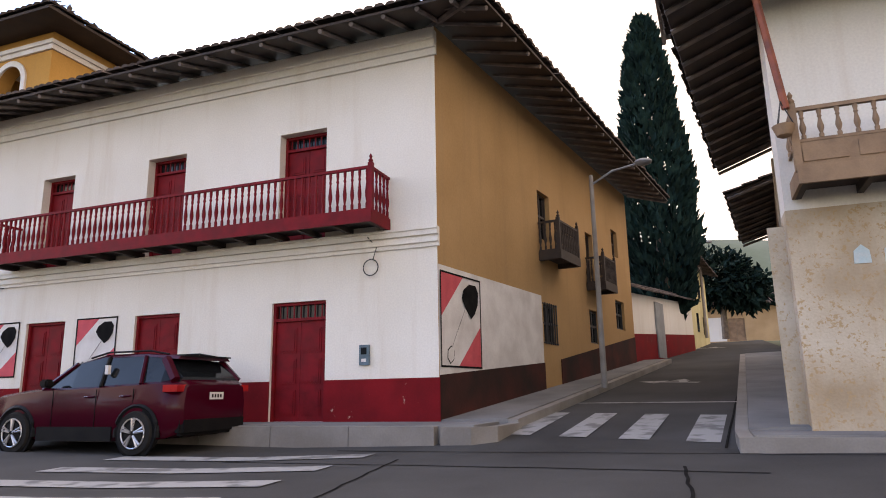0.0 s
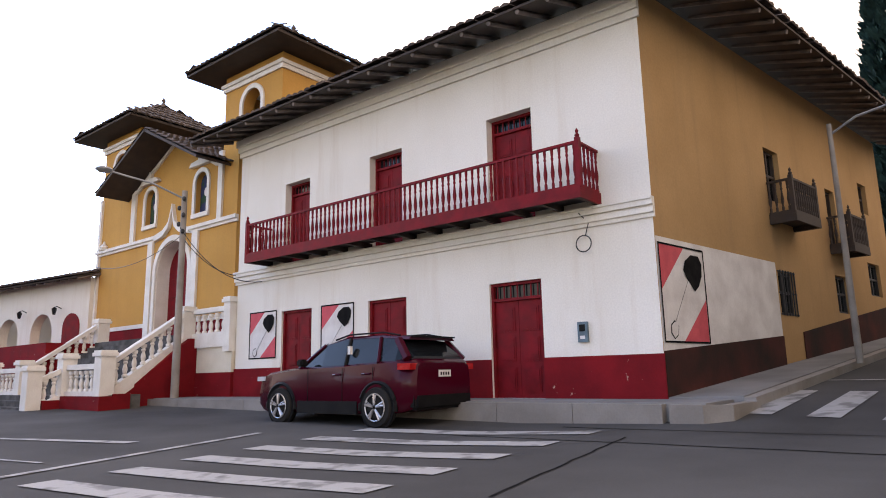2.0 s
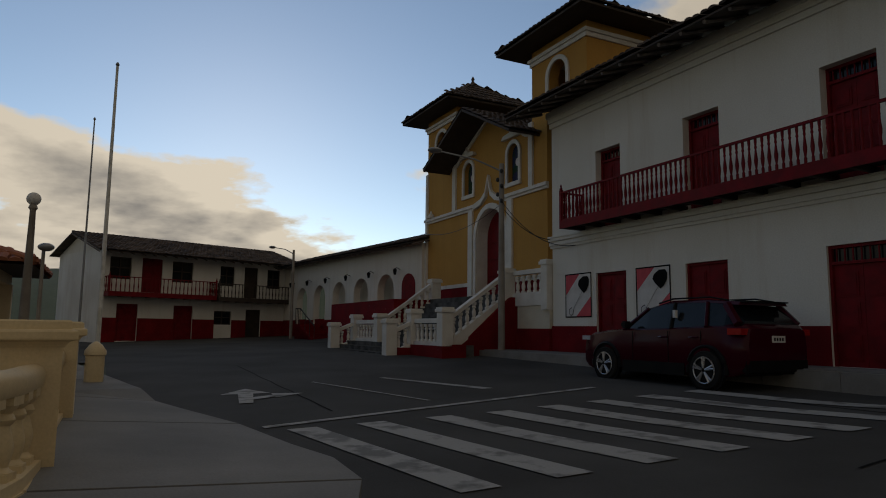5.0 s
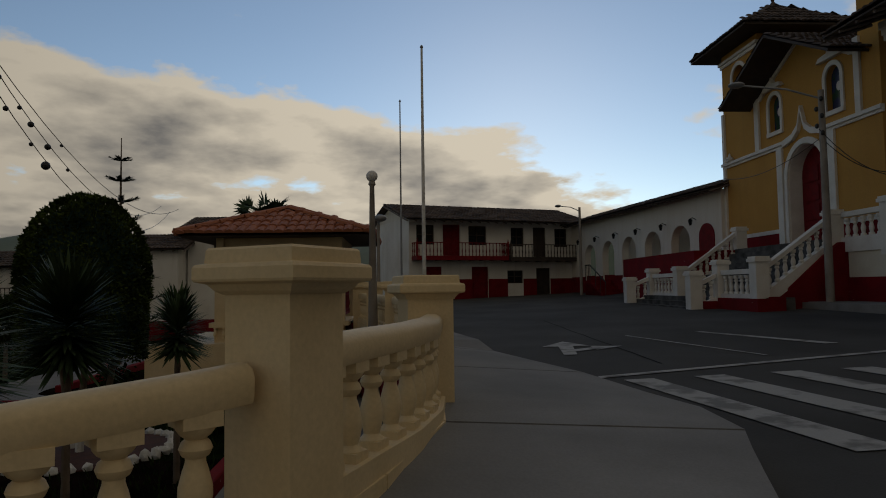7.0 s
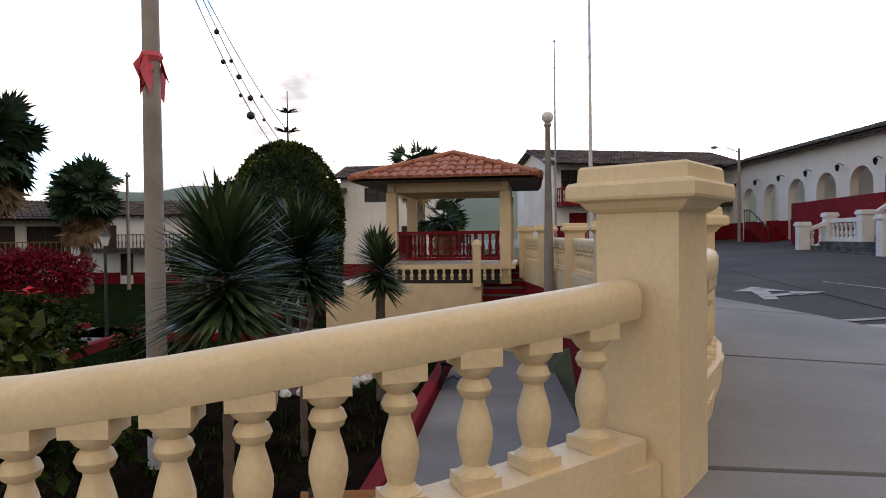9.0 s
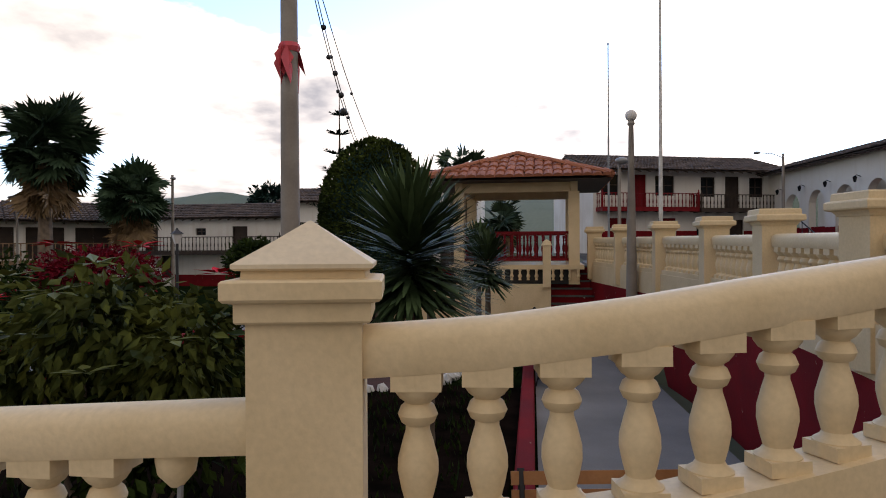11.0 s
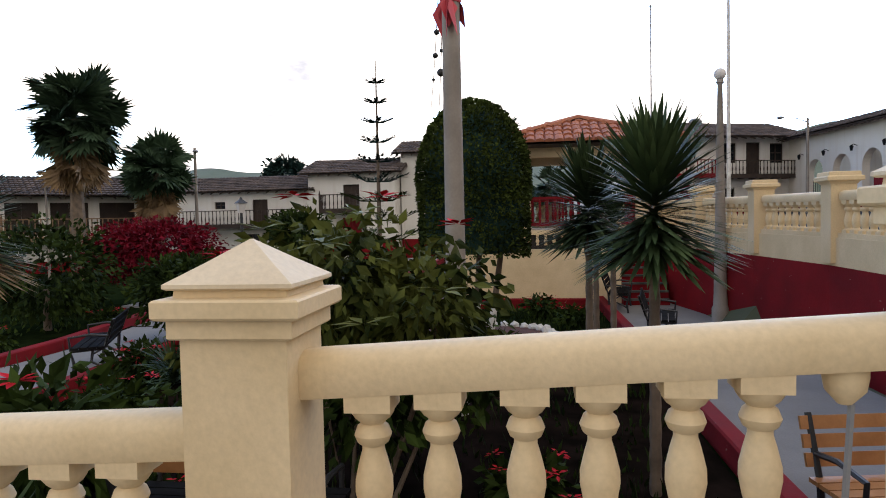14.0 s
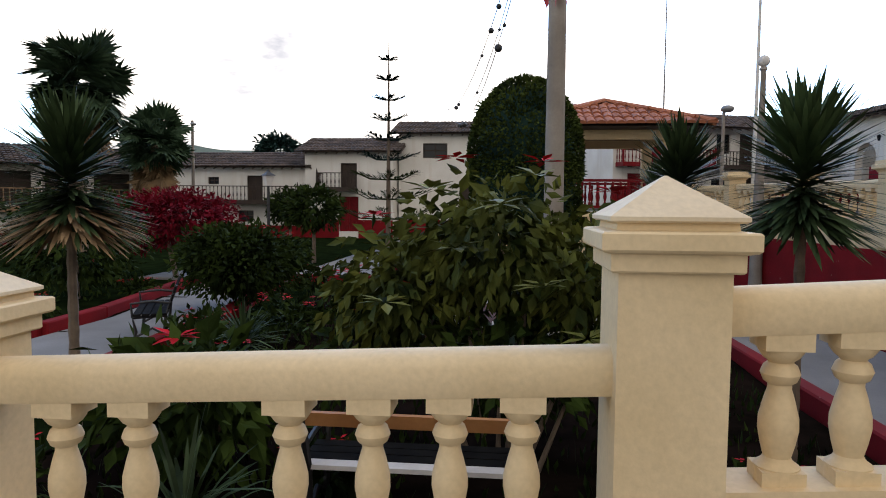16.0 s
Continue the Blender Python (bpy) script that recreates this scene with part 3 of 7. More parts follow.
def spindle_mesh(height, material, fat=1.0):
    bm = bmesh.new()
    lathe(bm, [(r * fat, z * height / 0.8) for r, z in TURNED], 8)
    return mesh_of("spindle", bm, material, True)


def balcony(name, m, length, depth, height, material, label, step=0.17, panel=0.0, group=""):
    """Wooden balcony: local x along the wall, wall at y=0, out to -depth, floor top at z=0."""
    t = thing(name, m, label, "balcony", group)
    bm = bmesh.new()
    box(bm, 0, length, -depth, 0, -0.05, 0)
    part("floor", bm, DARKWOOD, t)
    bm = bmesh.new()
    box(bm, -0.03, length + 0.03, -depth - 0.05, -depth, -0.17, 0.06)
    for x in (-0.03, length - 0.02):
        box(bm, x, x + 0.05, -depth, 0, -0.17, 0.06)
    part("fascia", bm, material, t)
    n = int(length / 0.75)
    for i in range(n + 1):
        bm = bmesh.new()
        s = 0.05 + (length - 0.1) * i / n
        box(bm, s - 0.04, s + 0.04, -depth + 0.02, 0.1, -0.17, -0.052)
        part("joist", bm, DARKWOOD, t)
    bm = bmesh.new()
    box(bm, -0.02, length + 0.02, -depth - 0.03, -depth + 0.04, height - 0.05, height)
    box(bm, 0, length, -depth - 0.015, -depth + 0.025, 0.062 + panel, 0.1 + panel)
    for x in (-0.02, length - 0.05):
        box(bm, x, x + 0.07, -depth + 0.042, 0, height - 0.05, height)
        box(bm, x + 0.015, x + 0.055, -depth + 0.03, 0, 0.062 + panel, 0.1 + panel)
    part("handrail", bm, material, t)
    if panel:
        k = max(1, round(length / 0.62))
        for i in range(k):
            bm = bmesh.new()
            a, b = length * i / k, length * (i + 1) / k
            box(bm, a, b, -depth - 0.01, -depth + 0.02, 0.062, 0.062 + panel - 0.003)
            box(bm, a + 0.06, b - 0.06, -depth - 0.025, -depth - 0.01, 0.12, panel)
            part("panel", bm, material, t)
    sp = spindle_mesh(height - 0.15 - panel, material)
    cnt = int(length / step)
    spots = [(length * (i + 0.5) / cnt, -depth + 0.005) for i in range(cnt)]
    side = max(2, int(depth / step))
    spots += [(x, -depth + depth * (i + 0.7) / side) for x in (0.015, length - 0.015) for i in range(side)]
    for x, y in spots:
        part("spindle", sp, material, t).location = (x, y, 0.1 + panel)
    for x in (0.0, length):
        bm = bmesh.new()
        box(bm, x - 0.045, x + 0.045, -depth - 0.04, -depth + 0.05, 0.0, height + 0.06)
        lathe(bm, [(0.03, height + 0.06), (0.05, height + 0.1), (0.02, height + 0.14), (0.035, height + 0.18), (0.004, height + 0.24)], 8, x, -depth)
        part("newel", bm, material, t)
    return t


def shovel_mural(name, m, w, h):
    """Painted board: two red corners on white, a black-bladed shovel across it, a black border. Local x right, z up, face towards -y."""
    t = thing(name, m, "painted wall panel with a black and white shovel on red corners", "mural", "shovel murals")

    def layer(nm, polys, y, material):
        bm = bmesh.new()
        for i, p in enumerate(polys):
            plate(bm, p, -y, -y + 0.003)
        part(nm, bm, material, t)

    layer("white_field", [[(0, 0), (w, 0), (w, h), (0, h)]], 0.004, BOARDWHITE)
    layer("red_corner", [[(0, 0.52 * h), (0.55 * w, h), (0, h)]], 0.008, FLAGRED)
    layer("red_corner", [[(0.42 * w, 0), (w, 0), (w, 0.46 * h)]], 0.008, FLAGRED)
    blade = [(0.58, 0.66), (0.74, 0.54), (0.84, 0.60), (0.93, 0.72), (0.95, 0.86), (0.88, 0.94), (0.70, 0.94), (0.55, 0.86), (0.50, 0.76)]
    handle = [(0.22, 0.17), (0.27, 0.14), (0.72, 0.66), (0.64, 0.70)]
    grip = [(0.14, 0.08), (0.2, 0.03), (0.27, 0.07), (0.29, 0.15), (0.22, 0.20), (0.15, 0.16)]
    sc = lambda p, g=1.0: [(x * w, z * h) for x, z in p]

    def grown(p, d):
        cx, cz = sum(q[0] for q in p) / len(p), sum(q[1] for q in p) / len(p)
        out = []
        for x, z in p:
            v = Vector((x - cx, z - cz))
            v = v * (1 + d / max(v.length, 1e-3))
            out.append((cx + v.x, cz + v.y))
        return out

    layer("outline", [grown(sc(handle), 0.03), grown(sc(grip), 0.025)], 0.012, BLACKPAINT)
    layer("handle", [sc(handle), sc(grip)], 0.016, BOARDWHITE)
    layer("blade", [sc(blade)], 0.020, BLACKPAINT)
    b = 0.035
    layer("border", [[(-b, -b), (w + b, -b), (w + b, 0), (-b, 0)], [(-b, h), (w + b, h), (w + b, h + b), (-b, h + b)], [(-b, 0), (0, 0), (0, h), (-b, h)], [(w, 0), (w + b, 0), (w + b, h), (w, h)]], 0.014, BLACKPAINT)
    return t


# ---- corner house ----
SIDE = math.degrees(math.atan2(0.16, 1.0))
SIDE_M = pose(-5.0, 12.0, 0, 0, 0, 90 - SIDE)  # local x runs up the side street, local -y faces it


def build_corner_house():
    hs = thing("corner_house", (-11.3, 12.2, 1.2), "white and tan two storey corner house with old tiled roof", "house")
    doors_low = [(-8.64, -7.38, 1.2, 3.55), (-12.25, -11.0, 1.2, 3.5), (-15.6, -14.35, 1.2, 3.5)]
    doors_up = [(-8.58, -7.44, 4.75, 7.2), (-12.2, -11.1, 4.75, 7.16), (-15.55, -14.5, 4.75, 7.1)]
    bm = bmesh.new()
    holed_wall(bm, -17.7, -5.0, 0.6, 9.0, 12.0, 12.5, doors_low + doors_up)
    wpart("wall", bm, WHITE, hs, "flaking white plaster front wall")
    xs = [-17.72] + sorted(v for d in doors_low for v in d[:2]) + [-4.98]
    for a, b in zip(xs[::2], xs[1::2]):
        bm = bmesh.new()
        box(bm, a, b, 11.97, 11.998, 0.6, 1.98)
        wpart("dado", bm, MAROON, hs, "chipped maroon painted dado")
    bm = bmesh.new()
    for d, z0, z1 in ((0.05, 4.42, 4.5), (0.10, 4.5, 4.6), (0.06, 4.6, 4.64), (0.13, 4.64, 4.74), (0.16, 4.74, 4.79)):
        box(bm, -17.75, -4.95, 12 - d, 11.997, z0, z1)
    wpart("cornice", bm, WHITE, hs)
    bm = bmesh.new()
    for d, z0, z1 in ((0.06, 8.35, 8.5), (0.12, 8.5, 8.65), (0.2, 8.65, 8.85)):
        box(bm, -17.75, -4.95, 12 - d, 11.997, z0, z1)
    wpart("cornice", bm, WHITE, hs)
    for i, (a, b, z0, z1) in enumerate(doors_low):
        panel_door(hs, a, b, z0, z1, 12.1, rows=3, transom=0.32 if i == 0 else 0.0)
    for a, b, z0, z1 in doors_up:
        panel_door(hs, a, b, z0, z1, 12.25, rows=4, transom=0.28)
    # side wall, painted tan above, patched white below
    wins = [(5.25, 6.1, 5.6, 6.9), (9.15, 9.85, 4.95, 6.55), (12.1, 12.85, 6.3, 7.25)]
    low = [(5.3, 6.25, 2.9, 3.9), (9.1, 10.05, 3.1, 4.12), (12.05, 13.15, 3.75, 4.75)]
    bm = bmesh.new()
    holed_wall(bm, 0.0, 14.35, 0.6, 9.0, 0.0, 0.45, wins + low)
    bm.transform(SIDE_M)
    wpart("wall", bm, TAN, hs, "tan painted side wall")
    bm = bmesh.new()
    box(bm, 0.02, 5.2, -0.006, -0.002, 1.9, 4.08)
    bm.transform(SIDE_M)
    wpart("paint_patch", bm, BOARDWHITE, hs, "patch of dull white paint low on the wall")
    stained = mat("dark_maroon_dado", (0.085, 0.025, 0.02), (0.022, 0.015, 0.013), 0.8, 25, 0.9, 0.3, spec=0.15, chips=((0.3, 0.24, 0.17), 3.0, 0.7))
    for a, b, za, zb in ((0.0, 5.2, 2.02, 2.40), (6.4, 14.3, 2.52, 3.6)):
        bm = bmesh.new()
        vs = box(bm, a, b, -0.03, -0.008, 0.8, za)
        for v in vs[4:]:
            v.co.z = zb if v.co.x > a + 0.01 else za
        bm.transform(SIDE_M)
        wpart("dado", bm, stained, hs, "stained dark maroon dado")
    for a, b, z0, z1 in wins:
        window_in(hs, a, b, z0, z1, 0.15, SIDE_M)
    for i, (a, b, z0, z1) in enumerate(low):
        window_in(hs, a, b, z0, z1, 0.12, SIDE_M, BLACK, bars=6 if i == 0 else 0)
    # rear and party walls close the house
    bm = bmesh.new()
    box(bm, -17.7, -17.2, 12.5, 24, 0.6, 9.0)
    wpart("wall", bm, WHITE, hs)
    # roof: two hipped slopes with wide eaves
    e, up = 1.25, 0.32
    u2 = Vector((0.158, 0.987, 0))
    n2 = Vector((0.987, -0.158, 0))
    corner = Vector((-5.0 + e * 1.05, 12 - e, 8.78))
    left = Vector((-18.6, 12 - e, 8.78))
    bm = bmesh.new()
    L = corner.x - left.x
    tiled_slope(bm, left, (1, 0, 0), (0, 1, up), L, 6.6, seed=3, clip=lambda s, d: d < (L - s) * 0.98 + 0.15)
    tiled_slope(bm, corner, u2, -n2 + Vector((0, 0, up)), 16.0, 6.6, seed=4, clip=lambda s, d: d < s * 0.98 + 0.15)
    wpart("roof", bm, TILE, hs, "dark weathered clay barrel tiles")
    bm = bmesh.new()
    q = Vector((-1, 1, up)).normalized()
    ridge_hit = corner + Vector((-6.0, 6.0, 6.0 * up))
    for poly in ([left, corner, ridge_hit, left + Vector((0, 6.0, 6.0 * up))], [corner, corner + u2 * 16, corner + u2 * 16 - n2 * 6.0 + Vector((0, 0, 6.0 * up)), ridge_hit]):
        a = [bm.verts.new(p - Vector((0, 0, 0.02))) for p in poly]
        b = [bm.verts.new(p - Vector((0, 0, 0.07))) for p in poly]
        bm.faces.new(a)
        bm.faces.new(b[::-1])
        for i in range(4):
            bm.faces.new((a[i], b[i], b[(i + 1) % 4], a[(i + 1) % 4]))
    wpart("soffit", bm, DARKWOOD, hs, "dark boards under the eaves")
    for i in range(22):
        a = left.lerp(corner - Vector((0.5, 0, 0)), i / 21) - Vector((0, 0, 0.12))
        bm = bmesh.new()
        tube(bm, [a + Vector((0, 0.05, 0.01)), a + Vector((0, 1.5, 1.5 * up))], 0.05, 6)
        wpart("rafter", bm, RAFTER, hs)
    for i in range(24):
        a = corner + u2 * (0.5 + 15.4 * i / 23) - Vector((0, 0, 0.12))
        bm = bmesh.new()
        tube(bm, [a - n2 * 0.05, a - n2 * 1.5 + Vector((0, 0, 1.5 * up))], 0.05, 6)
        wpart("rafter", bm, RAFTER, hs)
    bm = bmesh.new()
    tube(bm, [corner - Vector((0, 0, 0.12)), corner + Vector((-1.6, 1.6, 1.6 * up - 0.12))], 0.07, 6)
    wpart("hip_rafter", bm, RAFTER, hs)


build_corner_house()
balcony("balcony", (-16.15, 11.99, 4.98), 10.15, 0.8, 0.92, REDWOOD, "long dark red wooden balcony with turned spindles", 0.155)
for yy, ln in ((5.2, 1.45), (9.0, 1.2)):
    balcony("small_balcony", SIDE_M @ pose(yy, -0.01, 5.15 if yy < 6 else 4.85), ln, 0.55, 0.85, DARKWOOD, "small dark wooden balcony on the side wall", 0.13, group="side balconies")
shovel_mural("mural", (-17.0, 11.997, 2.27), 1.16, 1.25)
shovel_mural("mural", (-13.93, 11.997, 2.27), 1.16, 1.22)
shovel_mural("mural", SIDE_M @ pose(0.08, -0.01, 2.2), 1.6, 1.74)


def build_meter(m, label):
    t = thing("meter_box", m, label, "meter box")
    bm = bmesh.new()
    box(bm, -0.1, 0.1, -0.07, 0, 0, 0.38)
    part("case", bm, mat("blue_grey_metal", (0.10, 0.16, 0.20), (0.06, 0.10, 0.13), 8, 40, 0.5, 0.1), t)
    bm = bmesh.new()
    box(bm, -0.06, 0.06, -0.078, -0.0705, 0.2, 0.33)
    part("dial_window", bm, GLASS, t)
    bm = bmesh.new()
    box(bm, -0.05, 0.05, -0.076, -0.0705, 0.06, 0.12)
    part("nameplate", bm, BOARDWHITE, t)


build_meter((-6.5, 11.999, 2.24), "blue grey electricity meter box on the white wall")
bm = bmesh.new()
tube(bm, [Vector((-6.35 + 0.16 * math.cos(a), 11.9, 4.1 + 0.16 * math.sin(a))) for a in np.linspace(0, 6.28, 16)], 0.012, 5)
tube(bm, [(-6.3, 11.9, 4.26), (-6.25, 11.95, 4.5), (-6.4, 11.86, 4.7)], 0.012, 5)
solid("cable_coil", bm, BLACK, (0, 0, 0), "coil of black cable hanging under the cornice", "cable")


def build_house_pavement():
    bm = bmesh.new()
    xs = np.arange(-21.0, -3.69, 1.9)
    for a, b in zip(xs, xs[1:]):
        box(bm, a + 0.01, b - 0.01, 10.62, 12.0, 0.5, 1.2)
    # ramped pavement up the side street
    for i in range(22):
        y0, y1 = 12.0 + 0.7 * i, 12.0 + 0.7 * (i + 1)
        q = [(-5 + 0.16 * (y0 - 12), y0), (-3.75 + 0.13 * (y0 - 12), y0), (-3.75 + 0.13 * (y1 - 12), y1), (-5 + 0.16 * (y1 - 12), y1)]
        top = [bm.verts.new((x, y, road_z(x, y) + 0.18)) for x, y in q]
        bot = [bm.verts.new((v.co.x, v.co.y, v.co.z - 0.6)) for v in top]
        bm.faces.new(top)
        for k in range(4):
            bm.faces.new((top[k], bot[k], bot[(k + 1) % 4], top[(k + 1) % 4]))
    solid("pavement_house", bm, PAVE, (0, 0, 0), "raised concrete pavement along the corner house", "pavement", kind="structure")
    bm = bmesh.new()
    for a, b in zip(np.arange(-21.0, -4.4, 1.5), np.arange(-19.5, -3.5, 1.5)):
        box(bm, a + 0.006, b - 0.006, 10.44, 10.615, 0.5, 1.185)
    prism(bm, [(-3.9, 10.44), (-3.55, 10.7), (-3.5, 12.0), (-3.7, 12.0), (-3.7, 10.62), (-4.4, 10.62), (-4.4, 10.44)], 0.5, 1.18)
    for i in range(22):
        y0, y1 = 12.0 + 0.7 * i, 12.7 + 0.7 * i
        q = [(-3.745 + 0.13 * (y0 - 12), y0), (-3.56 + 0.13 * (y0 - 12), y0), (-3.56 + 0.13 * (y1 - 12), y1 - 0.01), (-3.745 + 0.13 * (y1 - 12), y1 - 0.01)]
        top = [bm.verts.new((x, y, road_z(x, y) + 0.16)) for x, y in q]
        bot = [bm.verts.new((v.co.x, v.co.y, v.co.z - 0.5)) for v in top]
        bm.faces.new(top)
        for k in range(4):
            bm.faces.new((top[k], bot[k], bot[(k + 1) % 4], top[(k + 1) % 4]))
    solid("kerb_house", bm, KERB, (0, 0, 0), "high worn concrete kerb", "kerb", kind="structure")


build_house_pavement()


# ---- parked car ----
def build_car():
    paint = mat("dark_red_car_paint", (0.050, 0.0018, 0.009), (0.040, 0.0015, 0.007), 1, 200, 0.2, 0.0, spec=0.12)
    paint.node_tree.nodes["Principled BSDF"].inputs["Coat Weight"].default_value = 0.1
    trim = mat("black_plastic", (0.006, 0.006, 0.0065), (0.009, 0.009, 0.009), 3, 90, 0.6, 0.1, spec=0.12)
    rubber = mat("tyre_rubber", (0.018, 0.018, 0.018), (0.028, 0.027, 0.026), 4, 60, 0.9, 0.2, spec=0.08)
    alloy = mat("alloy", (0.62, 0.62, 0.63), (0.5, 0.5, 0.51), 5, 60, 0.3, 0.0, metal=0.85)
    t = thing("car", pose(-10.42, 10.0, 0.80, 0, 0, 0), "dark red five door car parked by the kerb", "car")

    def loft(secs, n_side):
        bm = bmesh.new()
        rings = []
        for x, pts in secs:
            rings.append([bm.verts.new((x, s * y, z)) for s, y, z in [(-1, y, z) for y, z in pts] + [(1, y, z) for y, z in reversed(pts)]])
        for a, b in zip(rings, rings[1:]):
            k = len(a)
            for i in range(k):
                bm.faces.new((a[i], a[(i + 1) % k], b[(i + 1) % k], b[i]))
        bm.faces.new(rings[0][::-1])
        bm.faces.new(rings[-1])
        return bm

    def sec(x, w, zb, zw, zt, wt):
        return x, [(w - 0.1, zb), (w - 0.01, zb + 0.12), (w, zw), (wt + 0.02, zt - 0.05), (wt - 0.08, zt)]

    body = [sec(-2.3, 0.66, 0.34, 0.55, 0.78, 0.60), sec(-2.22, 0.80, 0.26, 0.60, 0.92, 0.74), sec(-1.95, 0.90, 0.22, 0.66, 1.00, 0.82), sec(-1.37, 0.93, 0.22, 0.72, 1.06, 0.86), sec(-0.85, 0.925, 0.22, 0.74, 1.10, 0.86), sec(0.2, 0.92, 0.22, 0.76, 1.12, 0.87), sec(1.32, 0.935, 0.22, 0.80, 1.16, 0.87), sec(1.8, 0.91, 0.26, 0.82, 1.18, 0.82), sec(2.04, 0.84, 0.34, 0.84, 1.18, 0.74), sec(2.12, 0.76, 0.42, 0.80, 1.10, 0.70)]
    b = part("body", loft(body, 5), paint, t, "glossy dark red bodywork", smooth=True)
    glass = [(-0.95, [(0.80, 1.04), (0.78, 1.09)]), (-0.25, [(0.83, 1.08), (0.70, 1.50)]), (0.3, [(0.83, 1.1), (0.68, 1.60)]), (1.2, [(0.83, 1.12), (0.67, 1.59)]), (1.65, [(0.80, 1.15), (0.66, 1.52)]), (1.98, [(0.75, 1.15), (0.66, 1.22)])]
    part("glasshouse", loft(glass, 2), GLASS, t, "dark tinted glass")
    roof = [(-0.32, [(0.70, 1.475), (0.66, 1.505)]), (0.3, [(0.69, 1.585), (0.62, 1.645)]), (1.2, [(0.68, 1.58), (0.62, 1.635)]), (1.85, [(0.66, 1.52), (0.60, 1.575)])]
    part("roof", loft(roof, 2), paint, t, smooth=True)
    bm = bmesh.new()
    box(bm, 1.5, 1.93, -0.58, 0.58, 1.572, 1.596)
    part("spoiler", bm, trim, t)
    for s in (-1, 1):
        for nm, a, c, r in (("pillar", (-0.93, 0.81, 1.07), (-0.28, 0.705, 1.5), 0.035), ("pillar", (0.42, 0.845, 1.1), (0.42, 0.69, 1.6), 0.03), ("pillar", (1.28, 0.845, 1.13), (1.2, 0.68, 1.59), 0.035), ("pillar", (1.93, 0.78, 1.17), (1.62, 0.67, 1.52), 0.085)):
            bm = bmesh.new()
            tube(bm, [(a[0], s * a[1], a[2]), (c[0], s * c[1], c[2])], r, 6)
            part(nm, bm, paint if r != 0.03 else trim, t)
        bm = bmesh.new()
        tube(bm, [(-0.1, s * 0.6, 1.60), (0.3, s * 0.61, 1.68), (1.2, s * 0.61, 1.68), (1.6, s * 0.6, 1.61)], 0.018, 6)
        part("roof_rail", bm, trim, t)
        bm = bmesh.new()
        box(bm, -0.85, 0.82, s * 0.925 - 0.014, s * 0.925 + 0.014, 0.22, 0.45)
        part("sill_cladding", bm, trim, t)
        for ax in (-1.37, 1.32):
            bm = bmesh.new()
            tube(bm, [(ax + 0.43 * math.cos(a), s * 0.905, 0.35 + 0.43 * math.sin(a)) for a in np.linspace(-0.15, math.pi + 0.15, 14)], 0.045, 6)
            part("wheel_arch", bm, trim, t)
            bm = bmesh.new()
            cyl(bm, 0, 0, -0.01, 0.012, 0.41, n=24, m=pose(ax, s * 0.915, 0.35, 90))
            part("wheel_well", bm, BLACKPAINT, t)
            bm = bmesh.new()
            m = pose(ax, s * 0.86, 0.35, 90)
            lathe(bm, [(0.24, -0.11), (0.33, -0.11), (0.35, -0.08), (0.35, 0.08), (0.33, 0.11), (0.24, 0.11)], 28, m=m)
            wh = part("tyre", bm, rubber, t, smooth=True)
            bm = bmesh.new()
            lathe(bm, [(0.235, 0.118), (0.245, 0.125), (0.245, 0.115), (0.05, 0.10)], 24, m=m if s < 0 else m @ Matrix.Scale(-1, 4, (0, 0, 1)), caps=False)
            part("rim", bm, BLACKPAINT, wh)
            for k in range(5):
                for da in (-0.13, 0.13):
                    bm = bmesh.new()
                    a = 2 * math.pi * k / 5 + 0.3
                    c0 = Vector((ax + 0.04 * math.cos(a), s * 0.995, 0.35 + 0.04 * math.sin(a)))
                    c1 = Vector((ax + 0.235 * math.cos(a + da), s * 0.99, 0.35 + 0.235 * math.sin(a + da)))
                    tube(bm, [c0, c1], 0.02, 5)
                    part("spoke", bm, alloy, wh)
            bm = bmesh.new()
            tube(bm, [(ax + 0.235 * math.cos(a), s * 0.985, 0.35 + 0.235 * math.sin(a)) for a in np.linspace(0, 6.283, 25)], 0.013, 5)
            part("rim_lip", bm, alloy, wh)
        bm = bmesh.new()
        box(bm, -0.72, -0.55, s * 1.0 - 0.09, s * 1.0 + 0.09, 1.10, 1.24)
        bmesh.ops.bevel(bm, geom=bm.edges[:], offset=0.03, segments=2, affect="EDGES")
        part("wing_mirror", bm, trim, t, smooth=True)
        bm = bmesh.new()
        box(bm, 1.8, 2.09, s * 0.80 - 0.11, s * 0.80 + 0.11, 0.99, 1.10)
        part("tail_light", bm, mat("tail_light_red", (0.45, 0.02, 0.02), (0.3, 0.01, 0.01), 5, 60, 0.15, 0.0), t, "red tail light")
        bm = bmesh.new()
        box(bm, -2.27, -2.0, s * 0.74 - 0.1, s * 0.74 + 0.1, 0.84, 0.93)
        part("headlight", bm, mat("headlight_glass", (0.55, 0.56, 0.58), (0.4, 0.4, 0.42), 5, 60, 0.1, 0.0), t)
        for hx in (0.28, 1.05):
            bm = bmesh.new()
            tube(bm, [(hx - 0.11, s * 0.93, 0.93), (hx, s * 0.955, 0.935), (hx + 0.11, s * 0.93, 0.94)], 0.015, 5)
            part("door_handle", bm, paint, t)
        for dx in (-0.55, 0.42, 1.22):
            bm = bmesh.new()
            box(bm, dx - 0.004, dx + 0.004, s * 0.923 - 0.006, s * 0.923 + 0.006, 0.42, 1.05)
            part("door_gap", bm, BLACKPAINT, t)
    bm = bmesh.new()
    box(bm, 1.95, 2.13, -0.8, 0.8, 0.30, 0.60)
